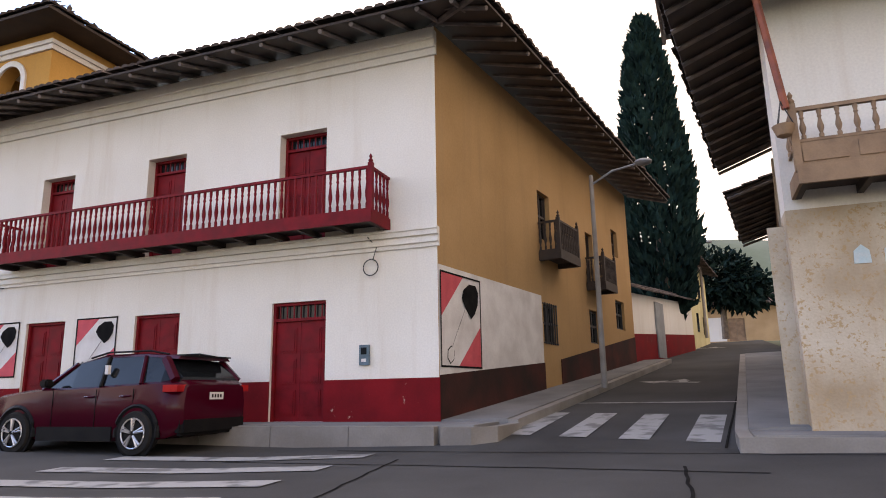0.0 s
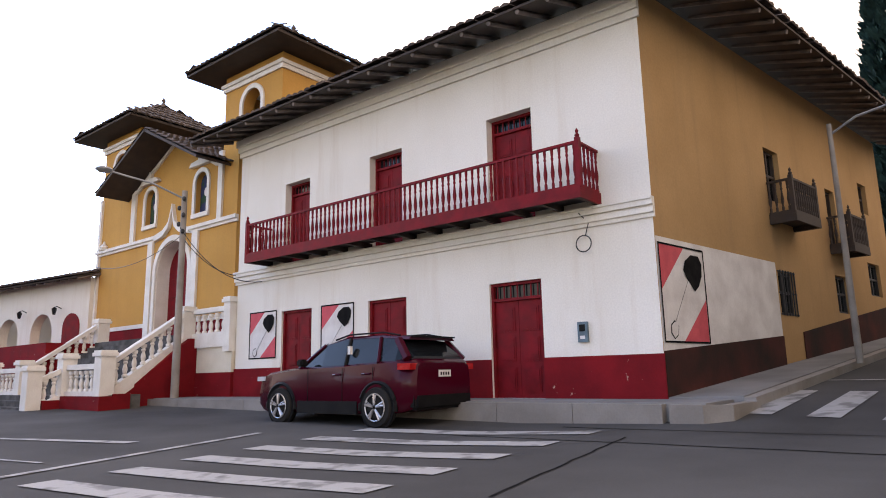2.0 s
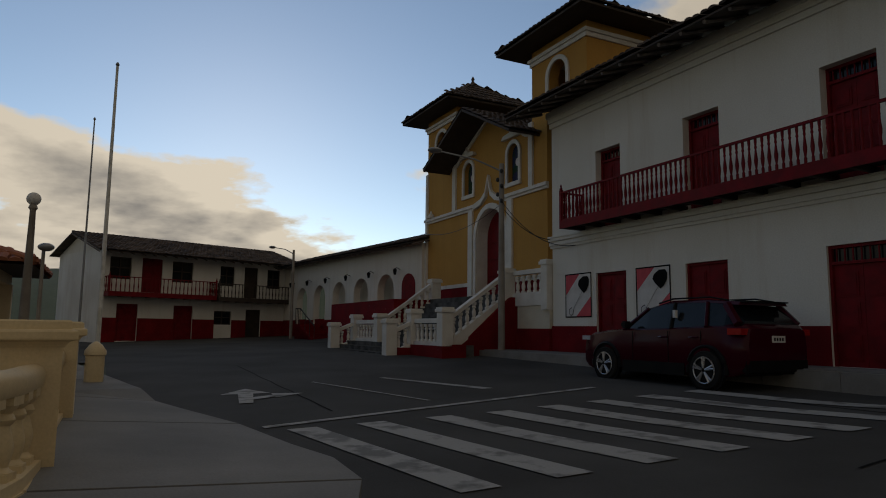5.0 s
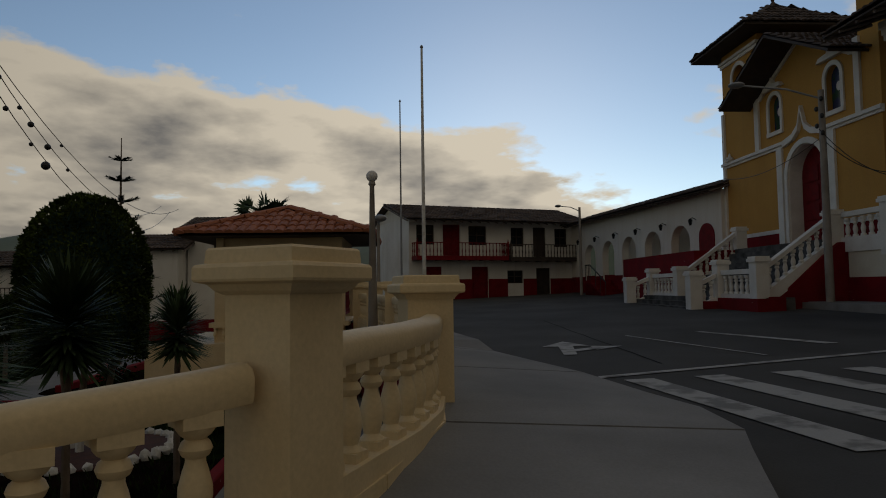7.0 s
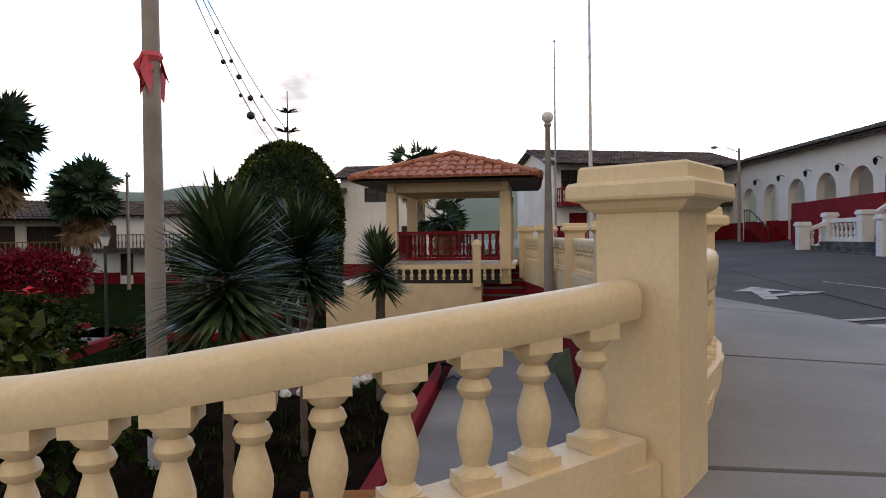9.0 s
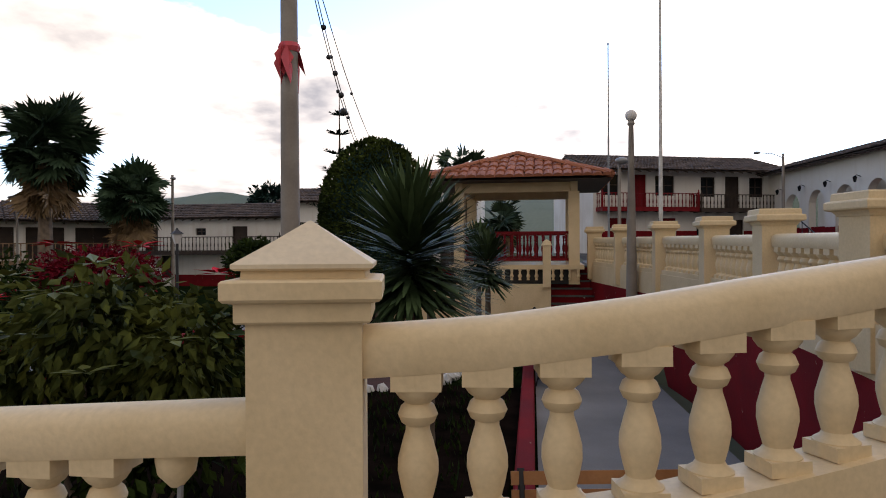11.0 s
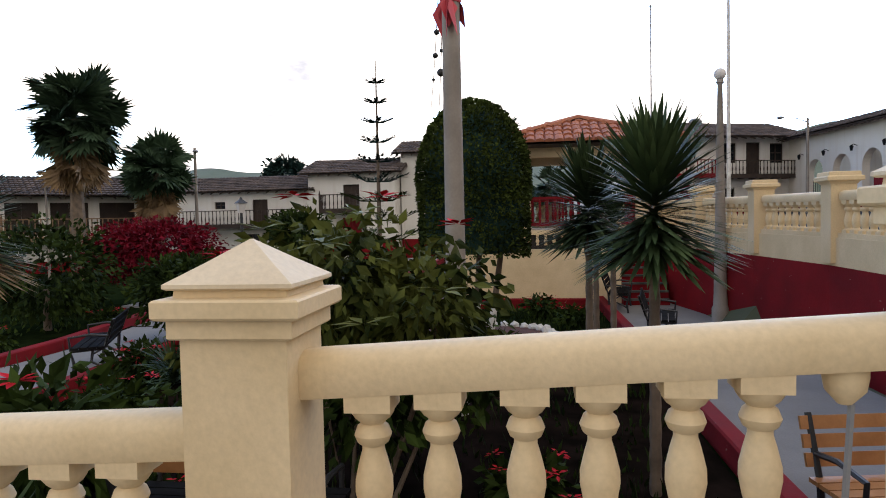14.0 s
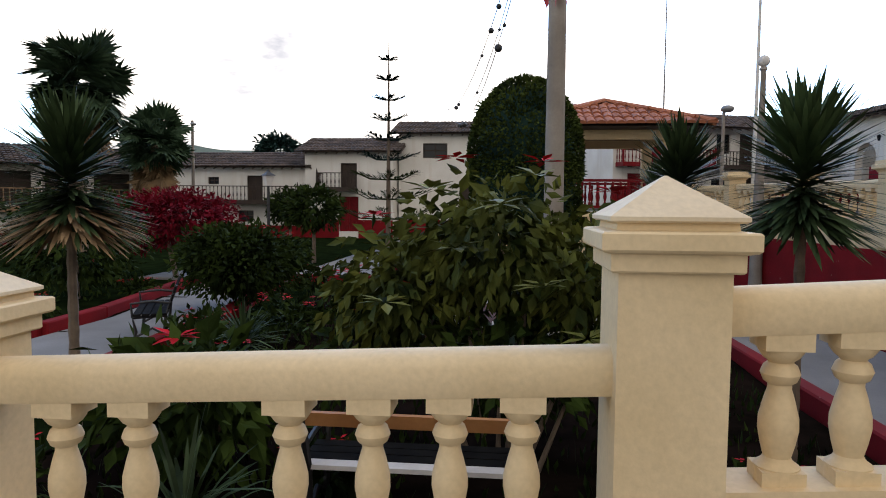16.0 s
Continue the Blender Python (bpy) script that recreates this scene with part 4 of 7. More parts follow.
    bmesh.ops.bevel(bm, geom=bm.edges[:], offset=0.05, segments=3, affect="EDGES")
    part("rear_bumper", bm, trim, t)
    bm = bmesh.new()
    box(bm, 2.11, 2.132, -0.17, 0.17, 0.86, 0.98)
    plate_ob = part("number_plate", bm, BOARDWHITE, t, "white number plate")
    for i in range(4):
        bm = bmesh.new()
        box(bm, 2.1325, 2.135, -0.13 + 0.07 * i, -0.09 + 0.07 * i, 0.89, 0.945)
        part("plate_mark", bm, BLACKPAINT, plate_ob)
    bm = bmesh.new()
    box(bm, 0.5, 0.57, -0.86, -0.80, 1.3, 1.45)
    part("window_sticker", bm, BOARDWHITE, t, "white paper sticker in the window")


build_car()

# ---- church ----
TRIM = mat("white_trim", (0.78, 0.75, 0.70), (0.68, 0.64, 0.58), 2, 30, 0.8, 0.12)
STEPSTONE = mat("grey_step_stone", (0.13, 0.125, 0.12), (0.05, 0.048, 0.045), 2.5, 25, 0.9, 0.5, spec=0.1)


def hip_roof(parent, x0, x1, y0, y1, z, peak, material=None, seed=1, over=0.0, pitch=0.24):
    """Hipped roof over a rectangle of eaves."""
    cx, cy = (x0 + x1) / 2, (y0 + y1) / 2
    hx, hy = (x1 - x0) / 2, (y1 - y0) / 2
    bm = bmesh.new()
    for o, u, n, half, run in (((x0, y0), (1, 0), (0, 1), hx, hy), ((x1, y1), (-1, 0), (0, -1), hx, hy), ((x1, y0), (0, 1), (-1, 0), hy, hx), ((x0, y1), (0, -1), (1, 0), hy, hx)):
        depth = math.hypot(run, peak - z)
        L = 2 * half
        tiled_slope(bm, (*o, z), (*u, 0), (n[0] * run, n[1] * run, peak - z), L, depth, pitch, seed, clip=lambda s, d, L=L, D=depth: d / D < min(s, L - s) / (L / 2) + 0.04)
        seed += 1
    wpart("roof", bm, material or TILE, parent, "old clay barrel tiles")
    bm = bmesh.new()
    v = [bm.verts.new((x, y, z - 0.02)) for x, y in ((x0, y0), (x1, y0), (x1, y1), (x0, y1))]
    w = [bm.verts.new((p.co.x, p.co.y, z - 0.1)) for p in v]
    top = bm.verts.new((cx, cy, peak - 0.03))
    bm.faces.new(w[::-1])
    for i in range(4):
        bm.faces.new((v[i], v[(i + 1) % 4], top))
        bm.faces.new((w[i], w[(i + 1) % 4], v[(i + 1) % 4], v[i]))
    wpart("soffit", bm, DARKWOOD, parent, "dark boarded soffit")


def arch_trim(parent, a, b, za, zs, y, width=0.16, material=None, sill=True):
    bm = bmesh.new()
    r, c, n = (b - a) / 2, (a + b) / 2, 16
    for i in range(n):
        t0, t1 = math.pi * i / n, math.pi * (i + 1) / n
        plate(bm, [(c + r * math.cos(t0), zs + r * math.sin(t0)), (c + (r + width) * math.cos(t0), zs + (r + width) * math.sin(t0)), (c + (r + width) * math.cos(t1), zs + (r + width) * math.sin(t1)), (c + r * math.cos(t1), zs + r * math.sin(t1))], y - 0.06, y)
    box(bm, a - width, a, y - 0.06, y, za, zs)
    box(bm, b, b + width, y - 0.06, y, za, zs)
    if sill:
        box(bm, a - width, b + width, y - 0.08, y, za - width, za)
    return wpart("arch_trim", bm, material or TRIM, parent)


def build_church():
    ch = thing("church", (-23.7, 13.5, 3.1), "ochre church front with two towers and white trim", "church")
    Y = 12.75
    wins = [(-24.95, -24.2, 7.45, 8.45), (-21.5, -20.75, 7.35, 8.45)]
    bm = bmesh.new()
    holed_wall(bm, -28.6, -19.0, 0.9, 9.1, Y, Y + 0.6, [], [(-23.9, -21.75, 3.1, 5.55)] + [(a, b, z0, z1) for a, b, z0, z1 in wins])
    plate(bm, [(-25.9, 9.1), (-19.9, 9.1), (-22.9, 10.6)], Y, Y + 0.6)
    wpart("wall", bm, OCHRE, ch)
    # towers
    for x0, x1, top in ((-28.6, -25.7, 11.75), (-19.9, -16.8, 12.0)):
        bm = bmesh.new()
        c = (x0 + x1) / 2
        drop = top - 12.0
        holed_wall(bm, x0, x1, 9.1, top, Y, Y + 0.4, [], [(c - 0.5, c + 0.5, 9.9 + drop, 10.6 + drop)])
        box(bm, x0, x0 + 0.4, Y + 0.4, Y + 3.2, 9.1, top)
        box(bm, x1 - 0.4, x1, Y + 0.4, Y + 3.2, 9.1, top)
        box(bm, x0 + 0.4, x1 - 0.4, Y + 2.8, Y + 3.2, 9.1, top)
        if x0 < -20:
            box(bm, x0, x0 + 0.5, Y + 0.6, Y + 12, 0.9, 9.1)
        wpart("tower_wall", bm, OCHRE, ch)
        arch_trim(ch, c - 0.5, c + 0.5, 9.9 + drop, 10.6 + drop, Y)
        bm = bmesh.new()
        for d, z0, z1 in ((0.06, 11.35 + drop, 11.5 + drop), (0.12, 11.5 + drop, 11.62 + drop)):
            box(bm, x0 - d, x1 + d, Y - d, Y + 3.2 + d, z0, z1)
        wpart("string_course", bm, TRIM, ch)
        bm = bmesh.new()
        lathe(bm, [(r, h + drop) for r, h in ((0.32, 10.1), (0.30, 10.2), (0.2, 10.5), (0.14, 10.62), (0.05, 10.68))], 14, c, Y + 1.2)
        wpart("bell", bm, GREY, ch)
        hip_roof(ch, x0 - 0.95, x1 + 0.95, Y - 0.95, Y + 4.15, top, top + 1.62, seed=int(-x0))
        bm = bmesh.new()
        lathe(bm, [(r, h + top) for r, h in ((0.09, 1.57), (0.12, 1.72), (0.05, 1.82), (0.09, 1.92), (0.01, 2.07))], 8, c, Y + 1.6)
        wpart("finial", bm, TILE, ch)
    # gable roof with deep front overhang
    for s, o in ((1, (-26.4, Y - 1.3, 8.75)), (-1, (-19.4, Y - 1.3, 8.75))):
        bm = bmesh.new()
        v = Vector((3.5 * s, 0, 1.75))
        slab(bm, Vector(o), (0, 1, 0), v, 9.0, v.length, 0.09)
        wpart("soffit", bm, DARKWOOD, ch)
        bm = bmesh.new()
        tiled_slope(bm, Vector(o) + Vector((0, 0, 0.02)), (0, 1, 0), v, 9.0, v.length, seed=11 + s)
        wpart("roof", bm, TILE, ch)
    for sgn, xa in ((1, -25.9), (-1, -19.9)):
        bm = bmesh.new()
        plate(bm, [(xa, 8.85), (xa + 0.35 * sgn, 8.85), (-22.9, 10.3), (-22.9, 10.6)] if sgn > 0 else [(xa, 8.85), (-22.9, 10.6), (-22.9, 10.3), (xa - 0.35, 8.85)], Y - 0.07, Y)
        wpart("gable_trim", bm, TRIM, ch)
    for a, b, z0, z1 in ((-25.95, -25.65, 6.95, 9.0), (-20.05, -19.8, 6.95, 9.3), (-24.5, -24.15, 3.1, 6.75), (-21.5, -21.15, 3.1, 6.75), (-28.64, -28.45, 3.1, 9.1)):
        bm = bmesh.new()
        box(bm, a, b, Y - 0.09, Y - 0.002, z0, z1)
        wpart("pilaster", bm, TRIM, ch)
    bm = bmesh.new()
    for a, b in ((-28.7, -24.0), (-21.7, -18.9)):
        for d, z0, z1 in ((0.07, 6.72, 6.82), (0.14, 6.82, 6.94)):
            box(bm, a, b, Y - d, Y - 0.002, z0, z1)
    pts = [(-24.0, 6.72), (-23.4, 6.85), (-23.05, 7.1), (-22.85, 7.75), (-22.65, 7.1), (-22.3, 6.85), (-21.7, 6.72)]
    for (xa, za), (xb, zb) in zip(pts, pts[1:]):
        plate(bm, [(xa, za), (xb, zb), (xb, zb + 0.22), (xa, za + 0.22)], Y - 0.14, Y - 0.002)
    lathe(bm, [(0.16, 6.94), (0.2, 7.05), (0.08, 7.15), (0.02, 7.3)], 8, -28.0, Y - 0.1)
    wpart("cornice", bm, TRIM, ch)
    for a, b, z0, z1 in wins:
        arch_trim(ch, a, b, z0, z1, Y, 0.15)
        bm = bmesh.new()
        plate(bm, arch_outline(a, b, z0, z1), Y + 0.18, Y + 0.22)
        g = wpart("window", bm, mat("stained_glass", (0.03, 0.05, 0.12), (0.02, 0.07, 0.05), 2.2, 9, 0.2, 0.0, spread=(0.45, 0.52)), ch, "dark stained glass in a round-headed frame")
        bm = bmesh.new()
        plate(bm, [((a + b) / 2 + 0.13 * math.cos(k), (z0 + z1) / 2 + 0.25 + 0.16 * math.sin(k)) for k in np.linspace(0, 6.1, 12)], Y + 0.165, Y + 0.178)
        bm.transform(ch.matrix_world.inverted())
        part("pale_glass", bm, BOARDWHITE, g)
        bm = bmesh.new()
        plate(bm, [(a - 0.3, 9.05), (b + 0.3, 9.05), (b + 0.15, 9.2), ((a + b) / 2 + 0.1, 9.25), ((a + b) / 2, 9.5), ((a + b) / 2 - 0.1, 9.25), (a - 0.15, 9.2)], Y - 0.16, Y - 0.002)
        wpart("window_hood", bm, TRIM, ch)
    # deep doorway
    arch_trim(ch, -23.9, -21.75, 3.1, 5.55, Y, 0.2, sill=False)
    bm = bmesh.new()
    plate(bm, arch_outline(-23.9, -21.75, 3.1, 5.55), Y + 0.5, Y + 0.6)
    d = wpart("door", bm, REDWOOD, ch, "dark red arched double door")
    bm = bmesh.new()
    outer, inner = arch_outline(-23.9, -21.75, 3.1, 5.55), arch_outline(-23.87, -21.78, 3.1, 5.55)
    for i in range(len(outer)):
        j = (i + 1) % len(outer)
        if abs(outer[i][1] - outer[j][1]) > 1e-4 or outer[i][1] > 4:
            plate(bm, [outer[i], outer[j], inner[j], inner[i]], Y + 0.004, Y + 0.495)
    bmesh.ops.remove_doubles(bm, verts=bm.verts, dist=0.001)
    wpart("door_reveal", bm, TRIM, ch, "white plastered inside of the doorway arch")
    for i in range(2):
        for j in range(4):
            bm = bmesh.new()
            x0 = -23.75 + i * 1.02
            box(bm, x0 + 0.08, x0 + 0.86, Y + 0.46, Y + 0.498, 3.3 + 0.68 * j, 3.85 + 0.68 * j)
            bm.transform(ch.matrix_world.inverted())
            part("panel", bm, REDWOOD, d)
    bm = bmesh.new()
    box(bm, -28.62, -24.52, Y - 0.05, Y - 0.002, 3.1, 3.6)
    box(bm, -21.1, -19.0, Y - 0.05, Y - 0.002, 3.1, 3.6)
    wpart("dado", bm, MAROON, ch)
    bm = bmesh.new()
    box(bm, -28.64, -24.52, Y - 0.08, Y - 0.002, 3.6, 3.75)
    box(bm, -21.1, -19.0, Y - 0.08, Y - 0.002, 3.6, 3.75)
    wpart("dado_moulding", bm, TRIM, ch)


build_church()


PALEBAL_BM = bmesh.new()
lathe(PALEBAL_BM, [(r * 1.15, z * 1.15) for r, z in BAL], 10)
PALEBAL = mesh_of("baluster", PALEBAL_BM, TRIM, True)


def stair_rail(a, b, za, zb, name="stair_balustrade"):
    """Pale balustrade between two plan points, floor heights given."""
    a, b = Vector((*a, za)), Vector((*b, zb))
    t = thing(name, a, "off-white stone balustrade on the church steps", "balustrade", "church balustrades")
    d = b - a
    flat = Vector((d.x, d.y, 0)).normalized()
    n = Vector((flat.y, -flat.x, 0))
    for nm, z0, z1, w in (("handrail", 0.75, 0.9, 0.1), ("plinth", -0.3, 0.14, 0.11)):
        bm = bmesh.new()
        vs = [bm.verts.new(p + n * s * w + Vector((0, 0, z))) for p in (Vector(), d) for s in (-1, 1) for z in (z0, z1)]
        for f in ((0, 1, 3, 2), (4, 6, 7, 5), (0, 4, 5, 1), (2, 3, 7, 6), (1, 5, 7, 3), (0, 2, 6, 4)):
            bm.faces.new([vs[i] for i in f])
        part(nm, bm, TRIM, t)
    k = max(2, int(d.length / 0.3))
    for i in range(k):
        part("baluster", PALEBAL, TRIM, t).location = d * ((i + 0.5) / k) + Vector((0, 0, 0.14))


def stair_post(x, y, z, h=1.25, w=0.2):
    t = thing("stair_post", (x, y, z), "off-white stone post with moulded cap", "post", "church posts")
    bm = bmesh.new()
    box(bm, -w, w, -w, w, -0.4, h - 0.16)
    part("shaft", bm, TRIM, t)
    bm = bmesh.new()
    box(bm, -w - 0.05, w + 0.05, -w - 0.05, w + 0.05, h - 0.16, h - 0.06)
    box(bm, -w - 0.02, w + 0.02, -w - 0.02, w + 0.02, h - 0.06, h)
    part("cap", bm, TRIM, t)


def build_church_steps():
    t = thing("church_steps", (-23, 9.5, 0.9), "broad grey stone steps with maroon side walls up to the church", "steps")
    n1, n2 = 3, 9
    for i in range(n1):
        bm = bmesh.new()
        box(bm, -28.4, -22.0, 8.15 + 0.34 * i, 9.6, 0.7 if i == 0 else 0.85 + 0.16 * i, 0.85 + 0.16 * (i + 1))
        wpart("step", bm, STEPSTONE, t)
    bm = bmesh.new()
    box(bm, -28.4, -19.4, 9.2, 10.1, 0.6, 1.335)
    wpart("landing", bm, STEPSTONE, t)
    for i in range(n2):
        z = 1.335 + (3.08 - 1.335) * (i + 1) / n2
        bm = bmesh.new()
        box(bm, -25.6, -20.0, 9.5 + 0.25 * i, 12.7, z - (3.08 - 1.335) / n2, z)
        wpart("step", bm, STEPSTONE, t)
    # side walls and the terrace in front of the church
    bm = bmesh.new()
    vs = [(9.15, 0.6), (12.2, 0.6), (12.2, 2.95), (11.7, 2.95), (9.7, 1.35), (9.15, 1.35)]
    m = pose(-19.75, 0, 0, 90, 0, 90)
    prism(bm, vs, -0.15, 0.12, m)
    wpart("side_wall", bm, MAROON, t, "maroon painted side wall")
    for x0, x1, y0, y1, z1 in ((-22.1, -21.78, 8.47, 9.3, 1.2), (-21.78, -19.33, 8.92, 9.3, 1.31), (-19.62, -19.33, 9.3, 9.78, 1.36)):
        bm = bmesh.new()
        box(bm, x0, x1, y0, y1, 0.6, z1)
        wpart("base_wall", bm, MAROON, t, "maroon painted base wall")
    bm = bmesh.new()
    box(bm, -19.58, -17.75, 11.9, 12.72, 1.9, 3.08)
    wpart("terrace_wall", bm, CREAMWALL, t, "stained cream terrace wall")
    bm = bmesh.new()
    box(bm, -19.6, -17.74, 11.88, 12.7, 0.8, 1.9)
    wpart("terrace_dado", bm, MAROON, t)
    bm = bmesh.new()
    box(bm, -34, -25.65, 9.9, 12.72, 0.7, 3.06)
    wpart("terrace", bm, MAROON, t)


build_church_steps()
stair_post(-22.05, 8.25, 0.85, 1.35)
stair_post(-28.3, 8.25, 0.9, 1.2)
stair_post(-22.0, 9.15, 1.3)
stair_post(-19.6, 9.15, 1.3)
stair_post(-28.3, 9.25, 1.3, 1.15)
stair_post(-25.5, 9.25, 1.3, 1.15)
stair_post(-20.0, 11.75, 2.75, 1.2)
stair_post(-25.7, 11.75, 2.75, 1.2)
stair_post(-17.9, 11.95, 2.9, 1.2, 0.16)
stair_rail((-22.05, 8.45), (-22.0, 8.95), 0.95, 1.2)
stair_rail((-21.8, 9.15), (-19.8, 9.15), 1.3, 1.3)
stair_rail((-19.65, 9.35), (-19.95, 11.55), 1.4, 2.85)
stair_rail((-28.3, 8.45), (-28.3, 9.05), 0.95, 1.2)
stair_rail((-28.1, 9.25), (-25.7, 9.25), 1.3, 1.3)
stair_rail((-25.5, 9.45), (-25.7, 11.55), 1.4, 2.85)
stair_rail((-19.8, 11.95), (-18.1, 11.95), 2.95, 2.95, "terrace_balustrade")


# ---- arcade beside the church ----
def build_arcade():
    m = pose(-28.6, 12.5, 0, 0, 0, 187)
    # local x runs away from the church, local +y faces the square
    ar = thing("arcade_building", m @ pose(9, 0, 1.2), "long white arcade building with round arches", "building")
    arches = [(2.6 + 2.75 * i, 4.3 + 2.75 * i, 1.2 if i else 1.2, 3.75 - 0.05 * i) for i in range(5)]
    bm = bmesh.new()
    holed_wall(bm, 0, 17.6, 0.8, 5.9, -0.4, 0.0, [], arches)
    bm.transform(m)
    wpart("wall", bm, WHITE, ar)
    bm = bmesh.new()
    box(bm, 0, 17.6, -3.4, -3.1, 0.8, 5.9)
    bm.transform(m)
    wpart("back_wall", bm, WHITE, ar)
    bm = bmesh.new()
    box(bm, 0, 17.6, -3.1, -0.4, 1.0, 2.1)
    bm.transform(m)
    wpart("gallery_floor", bm, PAVE, ar)
    xs = [0] + [v for a in arches for v in a[:2]] + [17.6]
    for a, b in zip(xs[::2], xs[1::2]):
        bm = bmesh.new()
        box(bm, a, b, 0.002, 0.03, 0.8, 2.35)
        bm.transform(m)
        wpart("dado", bm, MAROON, ar)
    for a in arches:
        bm = bmesh.new()
        box(bm, a[0] + 0.004, a[1] - 0.004, -0.3, -0.12, 0.9, 2.4)
        bm.transform(m)
        wpart("parapet", bm, MAROON, ar)
    bm = bmesh.new()
    plate(bm, arch_outline(0.55, 1.75, 2.6, 3.9), 0.004, 0.05)
    bm.transform(m)
    wpart("door", bm, REDWOOD, ar, "dark red round-headed door")
    o = m @ Vector((-0.3, 0.75, 5.85))
    u = (m.to_3x3() @ Vector((1, 0, 0))) * 1.0
    v = m.to_3x3() @ Vector((0, -1, 0.3))
    eave_roof(ar, o, u, v, 18.6, 3.2, seed=21)
    for i in range(6):
        t = thing("wall_lantern", m @ pose(2.0 + 2.75 * i, 0.0, 4.75), "small black wall lantern between the arches", "lantern", "arcade lanterns")
        bm = bmesh.new()
        tube(bm, [(0, 0, 0), (0, 0.2, 0.08), (0, 0.3, 0.02)], 0.02, 5)
        part("bracket", bm, BLACK, t)
        bm = bmesh.new()
        lathe(bm, [(0.05, -0.28), (0.09, -0.1), (0.1, -0.02), (0.02, 0.04)], 6, 0, 0.3)
        part("lamp", bm, GLASS, t)
    # iron-railed steps up to the gallery
    for x0 in (0.5, 9.2):
        st = thing("gallery_steps", m @ pose(x0, 0, 1.0), "maroon steps with dark iron handrail", "steps", "gallery steps")
        for i in range(6):
            bm = bmesh.new()
            box(bm, 0.42 * i, 3.0, 0.04, 1.3, 0.18 * i - 0.2, 0.18 * (i + 1))
            part("step", bm, MAROON, st)
        bm = bmesh.new()
        pts = [(0.1, 1.28, 0.95), (2.3, 1.28, 2.0), (3.0, 1.28, 2.0)]
        tube(bm, pts, 0.035, 6)
        part("handrail", bm, BLACK, st)
        for x, z0, z1 in [(0.12, 0.18, 0.95), (0.8, 0.36, 1.28), (1.5, 0.72, 1.6), (2.3, 1.08, 2.0), (2.53, 1.08, 2.0), (2.76, 1.08, 2.0), (2.98, 1.08, 2.0)]:
            bm = bmesh.new()
            tube(bm, [(x, 1.28, z0), (x, 1.28, z1)], 0.02, 5)
            part("bar", bm, BLACK, st)


build_arcade()


# ---- two storey houses at the end of the square ----
def gallery_house(name, m, length, z0, z1, depth, label, upper, lower, balconies, dado, flip=False, roof_over=1.1, seed=1, dado_mat=None, tile=None, slope=0.38):
    """House whose front lies along local x at y=0 and faces local -y. Openings: (x0, x1, za, zb, kind)."""
    if flip:
        upper, lower = ([(length - b, length - a, za, zb, k) for a, b, za, zb, k in g] for g in (upper, lower))
        balconies = [(length - x - ln, ln, z, mt) for x, ln, z, mt in balconies]
    h = thing(name, m @ pose(length / 2, 0, z0), label, "house")
    bm = bmesh.new()
    holed_wall(bm, 0, length, z0 - 0.6, z1, 0, 0.4, [o[:4] for o in upper + lower])
    box(bm, 0, 0.4, 0.4, depth, z0 - 0.6, z1)
    box(bm, length - 0.4, length, 0.4, depth, z0 - 0.6, z1)
    box(bm, 0.4, length - 0.4, depth - 0.4, depth, z0 - 0.6, z1)
    bm.transform(m)
    wpart("wall", bm, WHITEWASH, h)
    if dado > 0:
        cuts = sorted((o[0], o[1]) for o in lower if o[2] < z0 + dado)
        xs = [0] + [v for c in cuts for v in c] + [length]
        for a, b in zip(xs[::2], xs[1::2]):
            bm = bmesh.new()
            box(bm, a, b, -0.03, -0.002, z0 - 0.5, z0 + dado)
            bm.transform(m)
            wpart("dado", bm, dado_mat or MAROON, h)
    for a, b, za, zb, kind in upper + lower:
        if kind == "win":
            window_in(h, a, b, za, zb, 0.15, m)
        else:
            panel_door(h, a, b, za, zb, 0.15, REDWOOD if kind == "red" else DARKWOOD, m=m, rows=3)
    rise = Vector((0, 1, slope))
    R = m.to_3x3()
    eave_roof(h, m @ Vector((-0.5, -roof_over, z1 - roof_over * slope + 0.12)), R @ Vector((1, 0, 0)), R @ rise, length + 1.0, (depth / 2 + roof_over) * 1.06, seed=seed, tile=tile)
    bm = bmesh.new()
    back = m @ Vector((length + 0.5, depth + 0.4, z1 - 0.4 * slope + 0.1))
    slab(bm, back, R @ Vector((-1, 0, 0)), R @ Vector((0, -1, slope)), length + 1.0, (depth / 2 + 0.4) * 1.06, 0.06)
    bm.normal_update()
    wpart("roof_back", bm, tile or TILE, h)
    for s in (0.0, length - 0.3):
        bm = bmesh.new()
        plate(bm, [(0, 0), (depth, 0), (depth / 2, depth / 2 * slope)], 0, 0.3)
        bm.transform(m @ Matrix.Translation((s, 0, z1)) @ pose(0, 0, 0, 0, 0, 90) @ Matrix.Translation((0, -0.3, 0)))
        wpart("gable", bm, WHITE, h)
    for x, ln, z, mt in balconies:
        balcony("balcony", m @ pose(x, -0.005, z), ln, 0.9, 0.95, mt, "wooden balcony with turned spindles on a white house", 0.24, panel=0.0, group="house balconies")
    return h


